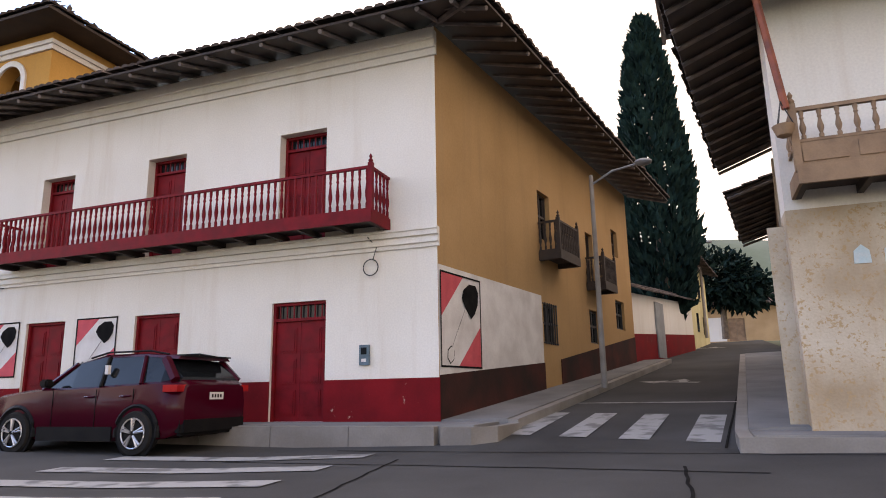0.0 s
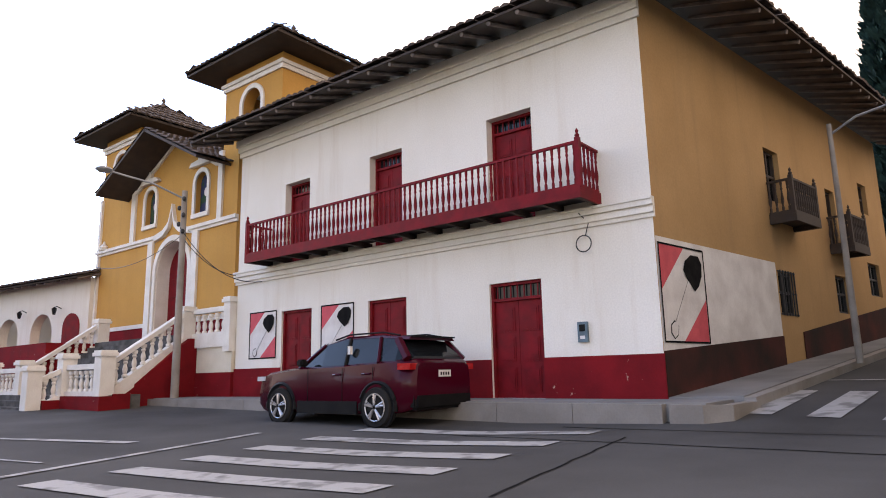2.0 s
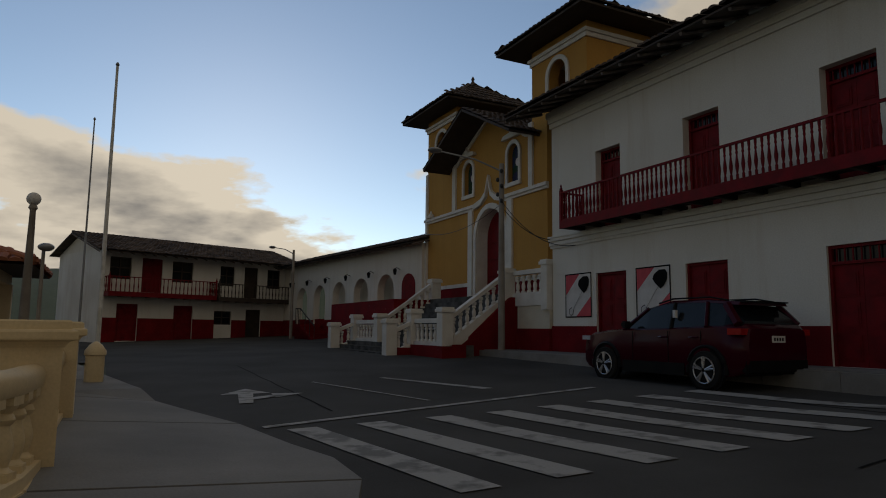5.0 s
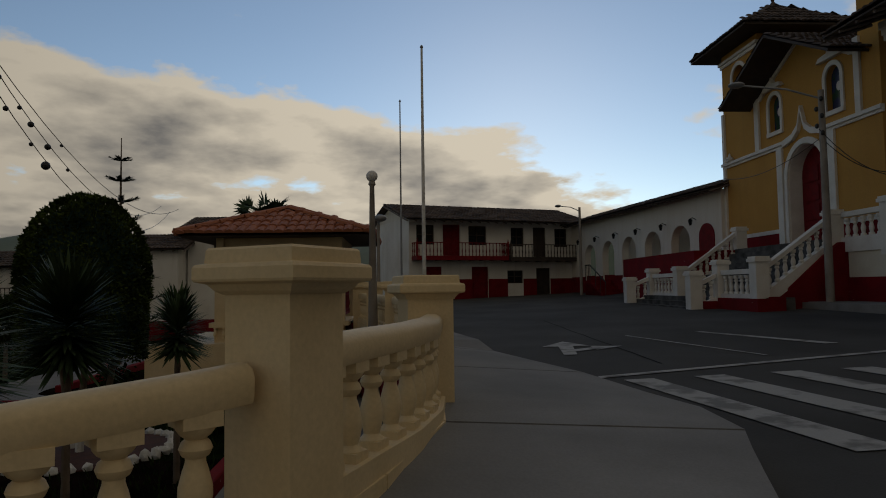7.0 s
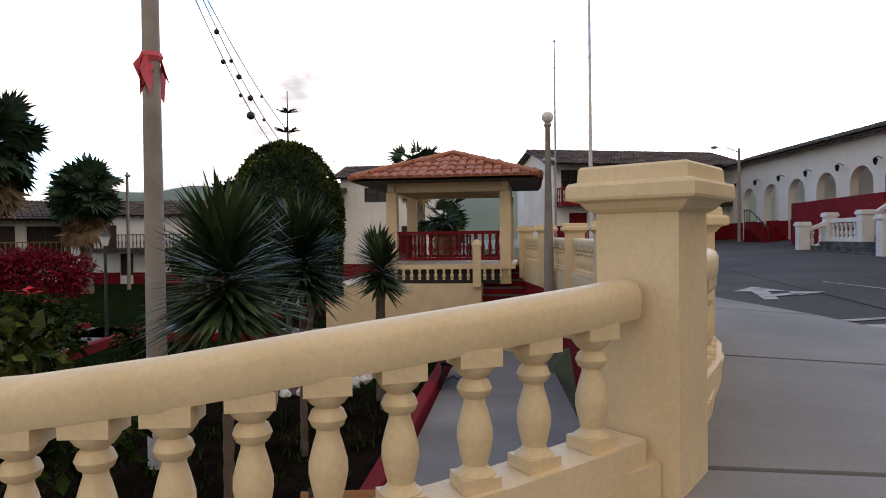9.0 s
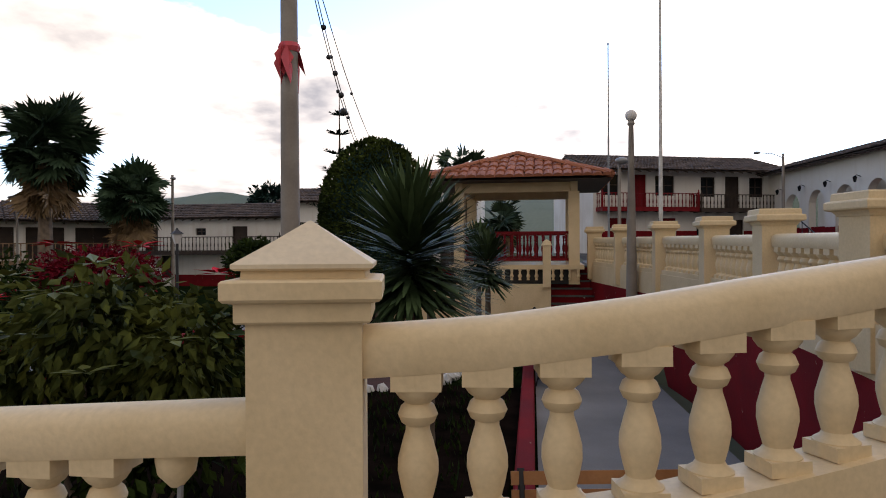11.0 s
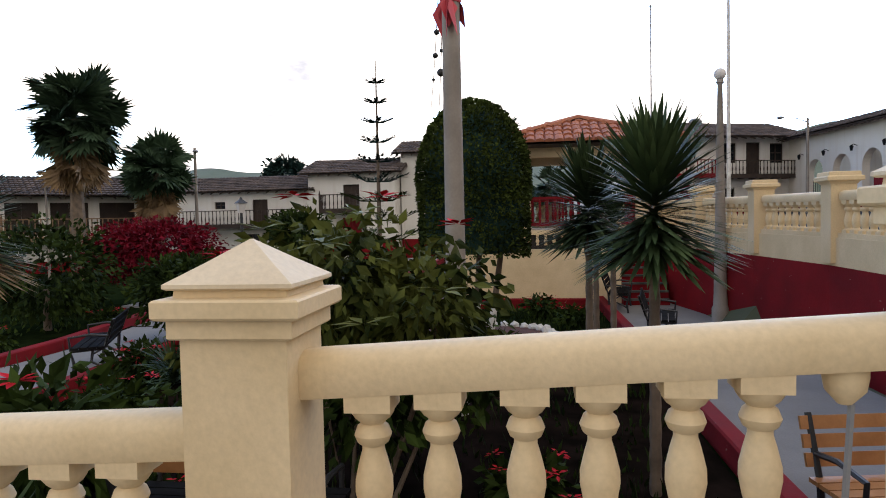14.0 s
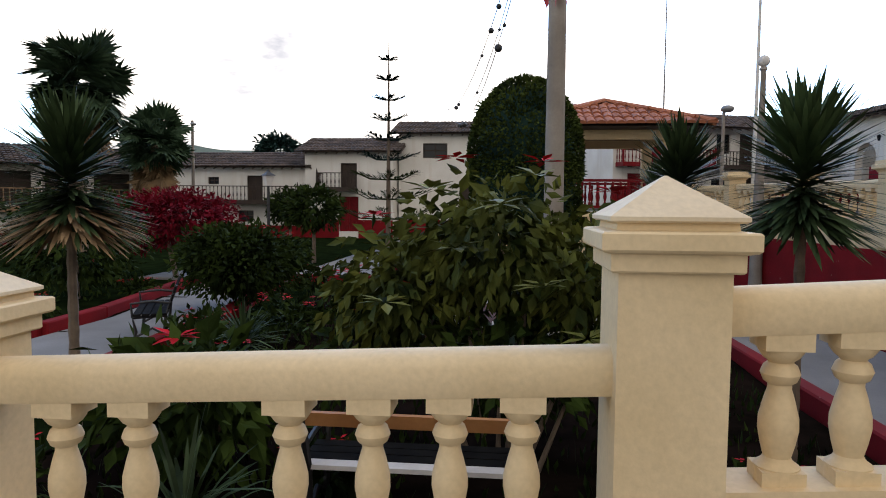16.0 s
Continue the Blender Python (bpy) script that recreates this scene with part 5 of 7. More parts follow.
gallery_house("end_house", pose(-42.2, -0.9, 0, 0, 0, 109.5), 12.6, 0.95, 6.2, 7.0, "white two storey house with maroon base and wooden balconies",
              [(1.0, 2.0, 4.45, 5.7, "win"), (2.7, 3.7, 3.75, 5.75, "dark"), (4.4, 5.4, 4.45, 5.7, "win"), (7.2, 8.5, 4.5, 5.75, "win"), (9.1, 10.3, 3.8, 5.8, "red"), (10.9, 12.1, 4.5, 5.75, "win")],
              [(2.4, 3.5, 1.0, 3.0, "dark"), (4.5, 5.7, 2.0, 2.85, "win"), (7.1, 8.3, 1.0, 3.1, "red"), (10.4, 11.6, 1.0, 3.1, "red")],
              [(0.3, 5.6, 3.6, DARKWOOD), (6.1, 6.3, 3.65, REDWOOD)], 1.35, flip=True, seed=31, slope=0.3)
gallery_house("balcony_house", pose(-40.0, -30.2, 0, 0, 0, 90), 10.6, -0.6, 3.3, 6.0, "long white house with dark timber gallery and old tiles",
              [(0.9, 1.8, 1.2, 2.7, "dark"), (4.4, 5.1, 2.2, 2.65, "win"), (6.9, 7.9, 1.2, 2.75, "dark")],
              [(6.3, 7.3, -0.1, 0.6, "win"), (2.0, 2.9, -0.5, 0.9, "dark")], [(0.2, 10.2, 1.15, DARKWOOD)], 0.3, seed=33, roof_over=0.5, slope=0.3)
gallery_house("middle_house", pose(-39.6, -19.5, 0, 0, 0, 90), 5.4, -0.6, 4.2, 6.0, "white two storey house with small dark balcony",
              [(2.2, 3.2, 2.0, 3.5, "dark")], [(2.1, 3.3, -0.6, 1.5, "red")], [(1.0, 2.2, 1.95, DARKWOOD)], 0.7, seed=35, roof_over=0.5, slope=0.3)
gallery_house("tall_house", pose(-41.0, -14.0, 0, 0, 0, 90), 6.0, -0.6, 5.4, 6.0, "taller white house with one dark upper window",
              [(1.5, 3.0, 3.9, 4.8, "win")], [(3.8, 5.0, 0.2, 2.4, "dark")], [], 0.7, seed=37, roof_over=0.5, slope=0.3)
gallery_house("corridor_house", pose(-28.6, -31.0, 0, 0, 0, 135), 6.4, -0.6, 2.9, 6.0, "house with open timber gallery and brown tiles",
              [(0.3, 1.7, 0.9, 2.5, "dark"), (2.2, 3.9, 0.9, 2.5, "dark"), (4.4, 6.1, 0.9, 2.5, "dark")], [], [(0.1, 6.1, 0.75, OLDWOOD)], 0.2, seed=39, roof_over=0.7, slope=0.3)
gallery_house("left_house", pose(-19.8, -39.8, 0, 0, 0, 135), 12.0, -0.6, 3.7, 7.0, "white house with brown tiled roof and one shutter",
              [(4.2, 5.0, 1.2, 2.9, "dark"), (9.2, 10.0, 1.2, 2.9, "dark")], [], [(8.9, 1.6, 1.1, DARKWOOD)], 0.2, seed=41, roof_over=0.7, slope=0.3)


# ---- house across the side street ----
def build_right_house():
    h = thing("right_house", (3, 12, 1.2), "old white house with peeling plaster and wide tiled eaves", "house")
    peeling = mat("peeling_plaster", (0.60, 0.52, 0.41), (0.36, 0.26, 0.16), 0.7, 30, 0.95, 0.6, spread=(0.32, 0.66), spec=0.1, chips=((0.43, 0.30, 0.17), 16.0, 0.56), streaks=((0.40, 0.27, 0.15), 0.6))
    sm = pose(0.72, 10.4, 0, 0, 0, 90 - 6)
    bm = bmesh.new()
    box(bm, 0.72, 9.0, 10.4, 10.9, 4.05, 7.9)
    wpart("wall", bm, WHITE, h)
    bm = bmesh.new()
    box(bm, 0.72, 9.0, 10.4, 10.9, 0.7, 4.05)
    wpart("lower_wall", bm, peeling, h, "flaking plaster baring brown adobe")
    bm = bmesh.new()
    box(bm, 0.5, 7.5, -0.5, -0.05, 0.7, 7.9)
    bm.transform(sm)
    wpart("wall", bm, CREAMWALL, h)
    for i in range(4):
        bm = bmesh.new()
        box(bm, 0.3 + 1.1 * i, 0.75 + 1.1 * i, -0.05, 0.25, 0.7, 3.9)
        bm.transform(sm)
        wpart("buttress", bm, peeling, h)
    u2 = sm.to_3x3() @ Vector((1, 0, 0))
    n2 = sm.to_3x3() @ Vector((0, -1, 0))
    corner = Vector((-0.65, 9.25, 7.15))
    eave_roof(h, corner, u2, n2 + Vector((0, 0, 0.35)), 9.0, 5.0, seed=51)
    eave_roof(h, corner, (1, 0, 0), (0, 1, 0.35), 10.5, 4.8, seed=52)
    bm = bmesh.new()
    tube(bm, [(0.55, 9.62, 7.3), (0.78, 9.58, 5.2)], 0.05, 7)
    wpart("prop", bm, mat("rusty_red_pipe", (0.28, 0.07, 0.03), (0.16, 0.04, 0.02), 6, 40, 0.6, 0.2), h, "slanting rusty red downpipe")
    balcony("balcony", (0.85, 10.39, 4.36), 7.5, 0.75, 0.85, OLDWOOD, "weathered wooden balcony with panels and turned spindles", 0.2, panel=0.32)
    b = thing("hanging_pot", (0.72, 9.55, 4.9), "brown clay pot hanging from the balcony corner", "pot")
    bm = bmesh.new()
    lathe(bm, [(0.03, -0.1), (0.09, -0.07), (0.13, 0.03), (0.14, 0.06), (0.12, 0.07)], 12)
    part("bowl", bm, OLDWOOD, b, smooth=True)
    for k in range(3):
        bm = bmesh.new()
        a = k * 2.094
        tube(bm, [(0.13 * math.cos(a), 0.13 * math.sin(a), 0.06), (0, 0, 0.4)], 0.008, 4)
        part("cord", bm, BLACK, b)
    for x in (1.45, 1.8):
        bm = bmesh.new()
        plate(bm, [(x, 3.25), (x + 0.2, 3.25), (x + 0.19, 3.42), (x + 0.1, 3.5), (x + 0.01, 3.42)], 10.385, 10.396)
        solid("wall_stencil", bm, mat("pale_blue_paint", (0.45, 0.56, 0.58), (0.6, 0.6, 0.57), 9, 40, 0.85, 0.1), (0, 0, 0), "faint pale blue painted stencil on the wall", "stencil", "stencils")
    # next house along the street
    h2 = thing("next_house", (2.6, 20, 2.0), "narrow cream house with lean tiled eave", "house")
    bm = bmesh.new()
    box(bm, 7.6, 14.0, -0.5, 0.0, 0.9, 7.2)
    box(bm, 14.1, 30.0, -1.2, -0.7, 1.5, 6.0)
    bm.transform(sm)
    wpart("wall", bm, CREAMWALL, h2)
    eave_roof(h2, sm @ Vector((8.0, 1.1, 6.55)), u2, n2 + Vector((0, 0, 0.3)), 6.5, 4.0, seed=55)
    eave_roof(h2, sm @ Vector((14.5, 0.2, 5.6)), u2, n2 + Vector((0, 0, 0.3)), 16, 4.0, seed=56)


build_right_house()


def build_right_pavement():
    bm = bmesh.new()
    box(bm, -0.02, 12, 9.5, 10.5, 0.5, 1.14)
    for i in range(20):
        y0, y1 = 10.5 + 0.9 * i, 11.4 + 0.9 * i
        q = [(-0.025 + 0.06 * (y0 - 10.5), y0), (0.85 + 0.105 * (y0 - 10.5), y0), (0.85 + 0.105 * (y1 - 10.5), y1 - 0.012), (-0.025 + 0.06 * (y1 - 10.5), y1 - 0.012)]
        top = [bm.verts.new((x, y, max(1.14, road_z(x, y) + 0.16))) for x, y in q]
        bot = [bm.verts.new((v.co.x, v.co.y, v.co.z - 0.6)) for v in top]
        bm.faces.new(top)
        for k in range(4):
            bm.faces.new((top[k], bot[k], bot[(k + 1) % 4], top[(k + 1) % 4]))
    solid("pavement_right", bm, PAVE, (0, 0, 0), "narrow concrete pavement along the old house", "pavement", kind="structure")
    bm = bmesh.new()
    for i in range(8):
        box(bm, -0.2 + 1.5 * i, 1.29 + 1.5 * i, 9.33, 9.495, 0.5, 1.12)
    for i in range(20):
        y0, y1 = 9.5 + 0.95 * i, 10.44 + 0.95 * i
        q = [(-0.2 + 0.06 * max(0, y0 - 10.5), y0), (-0.03 + 0.06 * max(0, y0 - 10.5), y0), (-0.03 + 0.06 * max(0, y1 - 10.5), y1), (-0.2 + 0.06 * max(0, y1 - 10.5), y1)]
        top = [bm.verts.new((x, y, max(1.12, road_z(x, y) + 0.14))) for x, y in q]
        bot = [bm.verts.new((v.co.x, v.co.y, v.co.z - 0.6)) for v in top]
        bm.faces.new(top)
        for k in range(4):
            bm.faces.new((top[k], bot[k], bot[(k + 1) % 4], top[(k + 1) % 4]))
    solid("kerb_right", bm, KERB, (0, 0, 0), "rounded concrete kerb", "kerb", kind="structure")


build_right_pavement()


# ---- up the side street ----
def build_street_end():
    w = thing("garden_wall", (-2.4, 30, 4.0), "low white garden wall with maroon foot and small tiled coping", "wall")
    bm = bmesh.new()
    prism(bm, [(-3.15, 26.3), (-2.85, 26.3), (-0.75, 36.5), (-1.05, 36.5)], 2.2, 5.3)
    for v in bm.verts:
        v.co.z += 0.06 * (v.co.y - 26.3)
    wpart("wall", bm, WHITE, w)
    bm = bmesh.new()
    prism(bm, [(-2.846, 26.3), (-2.82, 26.3), (-0.72, 36.5), (-0.746, 36.5)], 2.2, 3.75)
    for v in bm.verts:
        v.co.z += 0.06 * (v.co.y - 26.3)
    wpart("dado", bm, MAROON, w)
    bm = bmesh.new()
    tiled_slope(bm, (-2.45, 26.3, 5.35), (2.1, 10.2, 0.61), (-1, 0.206, 0.5), 10.4, 1.0, seed=61)
    wpart("coping", bm, TILE, w)
    bm = bmesh.new()
    box(bm, -0.02, 0.05, -0.6, 0.6, 0.0, 2.3, pose(-2.02, 30.2, 3.0, 0, 0, -11.6))
    wpart("gate", bm, GREY, w)
    h = thing("yellow_house", (-2.5, 40, 5.0), "pale yellow two storey house with brick end wall", "house")
    bm = bmesh.new()
    prism(bm, [(-5.0, 36.6), (-0.85, 36.6), (0.1, 44), (-5, 44)], 2.6, 8.35)
    wpart("wall", bm, mat("pale_yellow_plaster", (0.62, 0.55, 0.30), (0.52, 0.44, 0.22), 1, 20, 0.85, 0.2), h)
    bm = bmesh.new()
    box(bm, -5.0, -0.9, 36.5, 36.59, 4.8, 8.3)
    wpart("brick_end", bm, TAN, h)
    for y, z in ((38.0, 6.7), (40.5, 6.7), (39.0, 4.7), (41.5, 4.7)):
        bm = bmesh.new()
        x = -0.85 + 0.128 * (y - 36.6)
        box(bm, x - 0.02, x + 0.12, y, y + 0.8, z, z + 1.0)
        wpart("window", bm, GLASS, h)
    bm = bmesh.new()
    tiled_slope(bm, (-0.2, 36.2, 8.3), (0.95, 7.4, 0), (-1, 0.13, 0.35), 8.0, 4.0, seed=62)
    wpart("roof", bm, TILE, h)
    e = thing("end_cottage", (3, 62, 6.0), "ochre cottage with wooden door at the street's end", "house")
    bm = bmesh.new()
    holed_wall(bm, -1.5, 9.0, 5.0, 8.6, 62, 62.4, [(1.9, 3.2, 5.6, 7.5)])
    box(bm, -1.5, -1.1, 62.4, 68, 5, 8.6)
    box(bm, 8.6, 9.0, 62.4, 68, 5, 8.6)
    wpart("wall", bm, mat("faded_ochre_plaster", (0.48, 0.32, 0.17), (0.38, 0.24, 0.12), 0.8, 20, 0.9, 0.2), e)
    panel_door(e, 1.9, 3.2, 5.6, 7.5, 62.1, OLDWOOD, rows=2)
    bm = bmesh.new()
    box(bm, 0.3, 1.7, 61.98, 61.998, 5.6, 7.6)
    wpart("paint_patch", bm, WHITE, e)
    eave_roof(e, (-2.0, 61.3, 8.5), (1, 0, 0), (0, 1, 0.35), 11.5, 4.0, seed=63)


build_street_end()

# ---- the sunken garden of the square ----
FLOWER = mat("red_bract", (0.50, 0.012, 0.022), (0.34, 0.008, 0.014), 5, 40, 0.7, 0.1, vary=0.3, spec=0.1)
MAGENTA = mat("bougainvillea", (0.15, 0.004, 0.013), (0.06, 0.003, 0.008), 3, 40, 0.8, 0.1, vary=0.4, spec=0.1)
YUCCALEAF = mat("yucca_leaf", (0.068, 0.105, 0.042), (0.018, 0.032, 0.014), 2, 40, 0.6, 0.1, vary=0.5, spec=0.12)
DRYLEAF = mat("dry_leaf", (0.26, 0.17, 0.08), (0.16, 0.10, 0.05), 3, 40, 0.8, 0.1, vary=0.3)
BARK = mat("bark", (0.19, 0.14, 0.10), (0.10, 0.075, 0.055), 5, 30, 0.9, 0.6)
PALMLEAF = mat("palm_leaf", (0.05, 0.085, 0.045), (0.025, 0.048, 0.026), 2, 30, 0.6, 0.1, vary=0.4, spec=0.15)
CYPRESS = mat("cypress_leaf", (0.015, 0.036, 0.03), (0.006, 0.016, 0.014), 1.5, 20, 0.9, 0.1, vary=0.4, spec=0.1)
YELLOWLEAF = mat("yellowing_leaf", (0.16, 0.17, 0.03), (0.09, 0.11, 0.02), 3, 40, 0.6, 0.1, vary=0.3)
WHITEPAINT = mat("whitewash", (0.75, 0.74, 0.72), (0.55, 0.54, 0.5), 5, 40, 0.85, 0.2)


def build_garden_floor():
    bm = bmesh.new()
    sheet(bm, np.arange(-39, -2.0, 1.85), np.arange(-40, -1.0, 1.9), lambda x, y: GARDEN - 0.02 + 0.03 * math.sin(x * 2.1) * math.sin(y * 1.7), lambda x, y: y < rail_y(max(x, -18.4)) - 0.2)
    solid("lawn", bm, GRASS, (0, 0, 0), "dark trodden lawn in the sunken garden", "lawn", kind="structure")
    # beds of bare soil
    for x0, x1, y0, y1 in ((-11.6, -2.3, -10.8, -4.0), (-13.6, -9.6, -14.6, -13.9), (-24, -12.5, -11.2, -9.0)):
        bm = bmesh.new()
        sheet(bm, np.linspace(x0, x1, 8), np.linspace(y0, y1, 8), lambda x, y: GARDEN + 0.02 + 0.02 * math.sin(3 * x + y))
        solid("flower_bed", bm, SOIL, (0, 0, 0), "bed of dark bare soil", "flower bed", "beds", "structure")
    # concrete paths
    for nm, poly in (("path_wall", [(-18.6, -4.0), (-2.5, -3.6), (-2.5, -1.2), (-18.6, -2.2)]), ("path_cross", [(-4.5, -14.2), (-4.5, -12.0), (-11.0, -12.2), (-19.0, -13.3), (-19.0, -15.2), (-11, -14.0)]), ("path_far", [(-19.0, -17), (-17.0, -17), (-17.0, -4.0), (-19.0, -4.0)]), ("path_back", [(-38, -13.2), (-19, -13.2), (-19, -10.8), (-38, -10.8)])):
        bm = bmesh.new()
        prism(bm, poly, GARDEN - 0.1, GARDEN + 0.035)
        solid(nm, bm, PAVE, (0, 0, 0), "pale concrete garden path", "path", kind="structure")
    # maroon kerbs along the beds
    for a, b in (((-2.8, -3.75), (-18.0, -4.1)), ((-4.3, -11.75), (-11.0, -11.95)), ((-11.0, -11.95), (-16.6, -12.9)), ((-9.4, -14.15), (-11.0, -14.2)), ((-11.0, -14.2), (-18.8, -15.4)), ((-9.4, -14.15), (-9.4, -18)), ((-4.5, -14.4), (-8.0, -14.4)), ((-16.8, -4.4), (-16.8, -12.7)), ((-19.3, -10.6), (-36, -10.6))):
        d = Vector(b) - Vector(a)
        bm = bmesh.new()
        box(bm, 0, d.length, -0.1, 0.1, -0.15, 0.22)
        bmesh.ops.bevel(bm, geom=bm.edges[:], offset=0.02, segments=1, affect="EDGES")
        solid("bed_kerb", bm, MAROON, pose(*a, GARDEN, 0, 0, math.degrees(math.atan2(d.y, d.x))), "low maroon painted bed kerb", "kerb", "bed kerbs", "structure")
    # retaining walls under the balustrades
    line = [(-2.05, -40.0), (-2.07, -4.4), (-2.2, -3.45), (-2.4, -2.88), (-3.1, -1.87), (-3.9, -1.51), (-5.0, -1.15), (-5.75, -1.12), (-8.3, -1.08), (-10.8, -1.15), (-13.3, -1.47), (-15.8, -1.95), (-18.3, -2.44)]
    tops = [-3.7, 0.30, 0.58, 0.68, 0.78, 0.82, 0.86, 0.87, 0.88, 0.90, 0.91, 0.92, 0.93]
    bm = bmesh.new()
    cream = bmesh.new()
    for i in range(len(line) - 1):
        a, b = Vector((*line[i], 0)), Vector((*line[i + 1], 0))
        n = (b - a).normalized().cross(Vector((0, 0, 1))) * 0.13
        for mesh, lo, hi, k in ((bm, None, -0.42, 1.0), (cream, -0.42, 0.0, 0.9)):
            q = []
            for p, zt in ((a, tops[i]), (b, tops[i + 1])):
                z1 = zt + hi if mesh is bm else zt + hi
                z0 = GARDEN - 0.3 if lo is None else zt + lo
                z0 = min(z0, z1 - 0.05)
                q.append([mesh.verts.new(p + n * s * k + Vector((0, 0, z))) for s in (-1, 1) for z in (z0, z1)])
            for f in ((0, 1, 3, 2),):
                mesh.faces.new([q[0][j] for j in f])
                mesh.faces.new([q[1][j] for j in f][::-1])
            for j0, j1 in ((0, 1), (1, 3), (3, 2), (2, 0)):
                mesh.faces.new((q[0][j0], q[0][j1], q[1][j1], q[1][j0]))
    solid("wall_retaining", bm, MAROON, (0, 0, 0), "maroon painted retaining wall of the garden", "wall", kind="structure")
    solid("wall_coping", cream, CREAM, (0, 0, 0), "cream painted coping above the retaining wall", "wall", kind="structure")
    # yellow wall and stairs below the kiosk
    bm = bmesh.new()
    box(bm, -22.5, -17.3, -7.6, -3.55, GARDEN - 0.2, 0.45)
    solid("wall_kiosk", bm, CREAM, (0, 0, 0), "cream wall of the kiosk terrace", "wall", kind="structure")
    st = thing("garden_stairs", (-18.0, -3.0, GARDEN), "maroon edged stairs from the terrace to the garden", "stairs")
    n = 10
    for i in range(n):
        z = GARDEN + (0.9 - GARDEN) * (i + 1) / n
        bm = bmesh.new()
        box(bm, -21.5, -16.9 - 0.17 * i, -3.54, -2.45, z - 0.2, z - 0.04)
        s = wpart("riser", bm, MAROON, st)
        bm = bmesh.new()
        box(bm, -21.5, -16.87 - 0.17 * i, -3.54, -2.45, z - 0.04, z)
        wpart("tread", bm, STEPSTONE, st)


build_garden_floor()


# ---- kiosk ----
def build_kiosk():
    cx, cy, fz = -19.5, -4.45, 0.95
    k = thing("kiosk", (cx, cy, 0.45), "small bandstand with terracotta hipped roof and red spindle rails", "kiosk")
    bm = bmesh.new()
    box(bm, cx - 1.75, cx + 1.75, cy - 1.75, cy + 1.75, fz - 0.12, fz)
    wpart("floor", bm, CREAM, k)
    # solid block whose near-black colour paints the shade below the floor
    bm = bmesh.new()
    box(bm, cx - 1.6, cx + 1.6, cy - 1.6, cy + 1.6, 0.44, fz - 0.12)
    wpart("base", bm, DARK, k, "near-black block painted as the shade under the floor")
    for sx in (-1, 1):
        for sy in (-1, 1):
            bm = bmesh.new()
            box(bm, cx + sx * 1.5 - 0.14, cx + sx * 1.5 + 0.14, cy + sy * 1.5 - 0.14, cy + sy * 1.5 + 0.14, 0.44, 2.85)
            wpart("post", bm, CREAM, k)
    bm = bmesh.new()
    for sy in (-1, 1):
        box(bm, cx - 1.7, cx + 1.7, cy + sy * 1.5 - 0.09, cy + sy * 1.5 + 0.09, 2.85, 3.1)
    for sx in (-1, 1):
        box(bm, cx + sx * 1.5 - 0.09, cx + sx * 1.5 + 0.09, cy - 1.4, cy + 1.4, 2.852, 3.098)
    wpart("beam", bm, CREAM, k)
    sp = spindle_mesh(0.62, REDWOOD, 1.2)
    pale = spindle_mesh(0.28, CREAM, 1.3)
    for sx, sy in ((1, 0), (-1, 0), (0, 1), (0, -1)):
        bm = bmesh.new()
        if sx:
            for z in (fz + 0.1, fz + 0.8):
                box(bm, cx + sx * 1.5 - 0.04, cx + sx * 1.5 + 0.04, cy - 1.36, cy + 1.36, z, z + 0.07)
        else:
            for z in (fz + 0.1, fz + 0.8):
                box(bm, cx - 1.36, cx + 1.36, cy + sy * 1.5 - 0.04, cy + sy * 1.5 + 0.04, z, z + 0.07)
        r = wpart("railing", bm, REDWOOD, k)
        for i in range(14):
            o = -1.3 + 2.6 * i / 13
            s = part("spindle", sp, REDWOOD, r)
            s.location = Vector((cx + (sx * 1.5 if sx else o), cy + (sy * 1.5 if sy else o), fz + 0.17)) - k.matrix_world.translation
    for i in range(16):
        s = part("baluster", pale, CREAM, k)
        s.location = Vector((cx + 1.72, cy - 1.6 + 3.2 * i / 15, fz - 0.4)) - k.matrix_world.translation
    e, ez, top = 2.4, 3.12, 3.98
    bm = bmesh.new()
    v = [bm.verts.new((cx + a * e, cy + b * e, ez - 0.02)) for a, b in ((-1, -1), (1, -1), (1, 1), (-1, 1))]
    p = bm.verts.new((cx, cy, top - 0.04))
    bm.faces.new(v[::-1])
    for i in range(4):
        bm.faces.new((v[i], v[(i + 1) % 4], p))
    wpart("roof_frame", bm, DARKWOOD, k)
    # each roof tile is a piece of its own
    tb = bmesh.new()
    r, ln = 0.13, 0.52
    ends = []
    for d, lift in ((-0.04, 0.035), (ln, 0.0)):
        ends.append([tb.verts.new((r * math.cos(a), d, lift + r * 0.7 * math.sin(a))) for a in (math.pi, 2.36, 1.57, 0.79, 0)])
    for i in range(4):
        tb.faces.new((ends[0][i], ends[0][i + 1], ends[1][i + 1], ends[1][i]))
    tb.faces.new(ends[0])
    tile = mesh_of("roof_tile", tb, REDTILE)
    run = math.hypot(e, top - ez)
    tilt = math.degrees(math.atan2(top - ez, e))
    rnd = random.Random(5)
    for side in range(4):
        m = Matrix.Translation((cx, cy, ez)) @ pose(0, 0, 0, 0, 0, 90 * side) @ Matrix.Translation((0, -e, 0)) @ pose(0, 0, 0, tilt)
        rows = 5
        for j in range(rows):
            d = j * run / rows
            half = e * (1 - d / run)
            cnt = int((2 * half) / 0.24)
            for i in range(cnt):
                x = -half + 2 * half * (i + 0.5) / cnt
                o = part("roof_tile", tile, REDTILE, k)
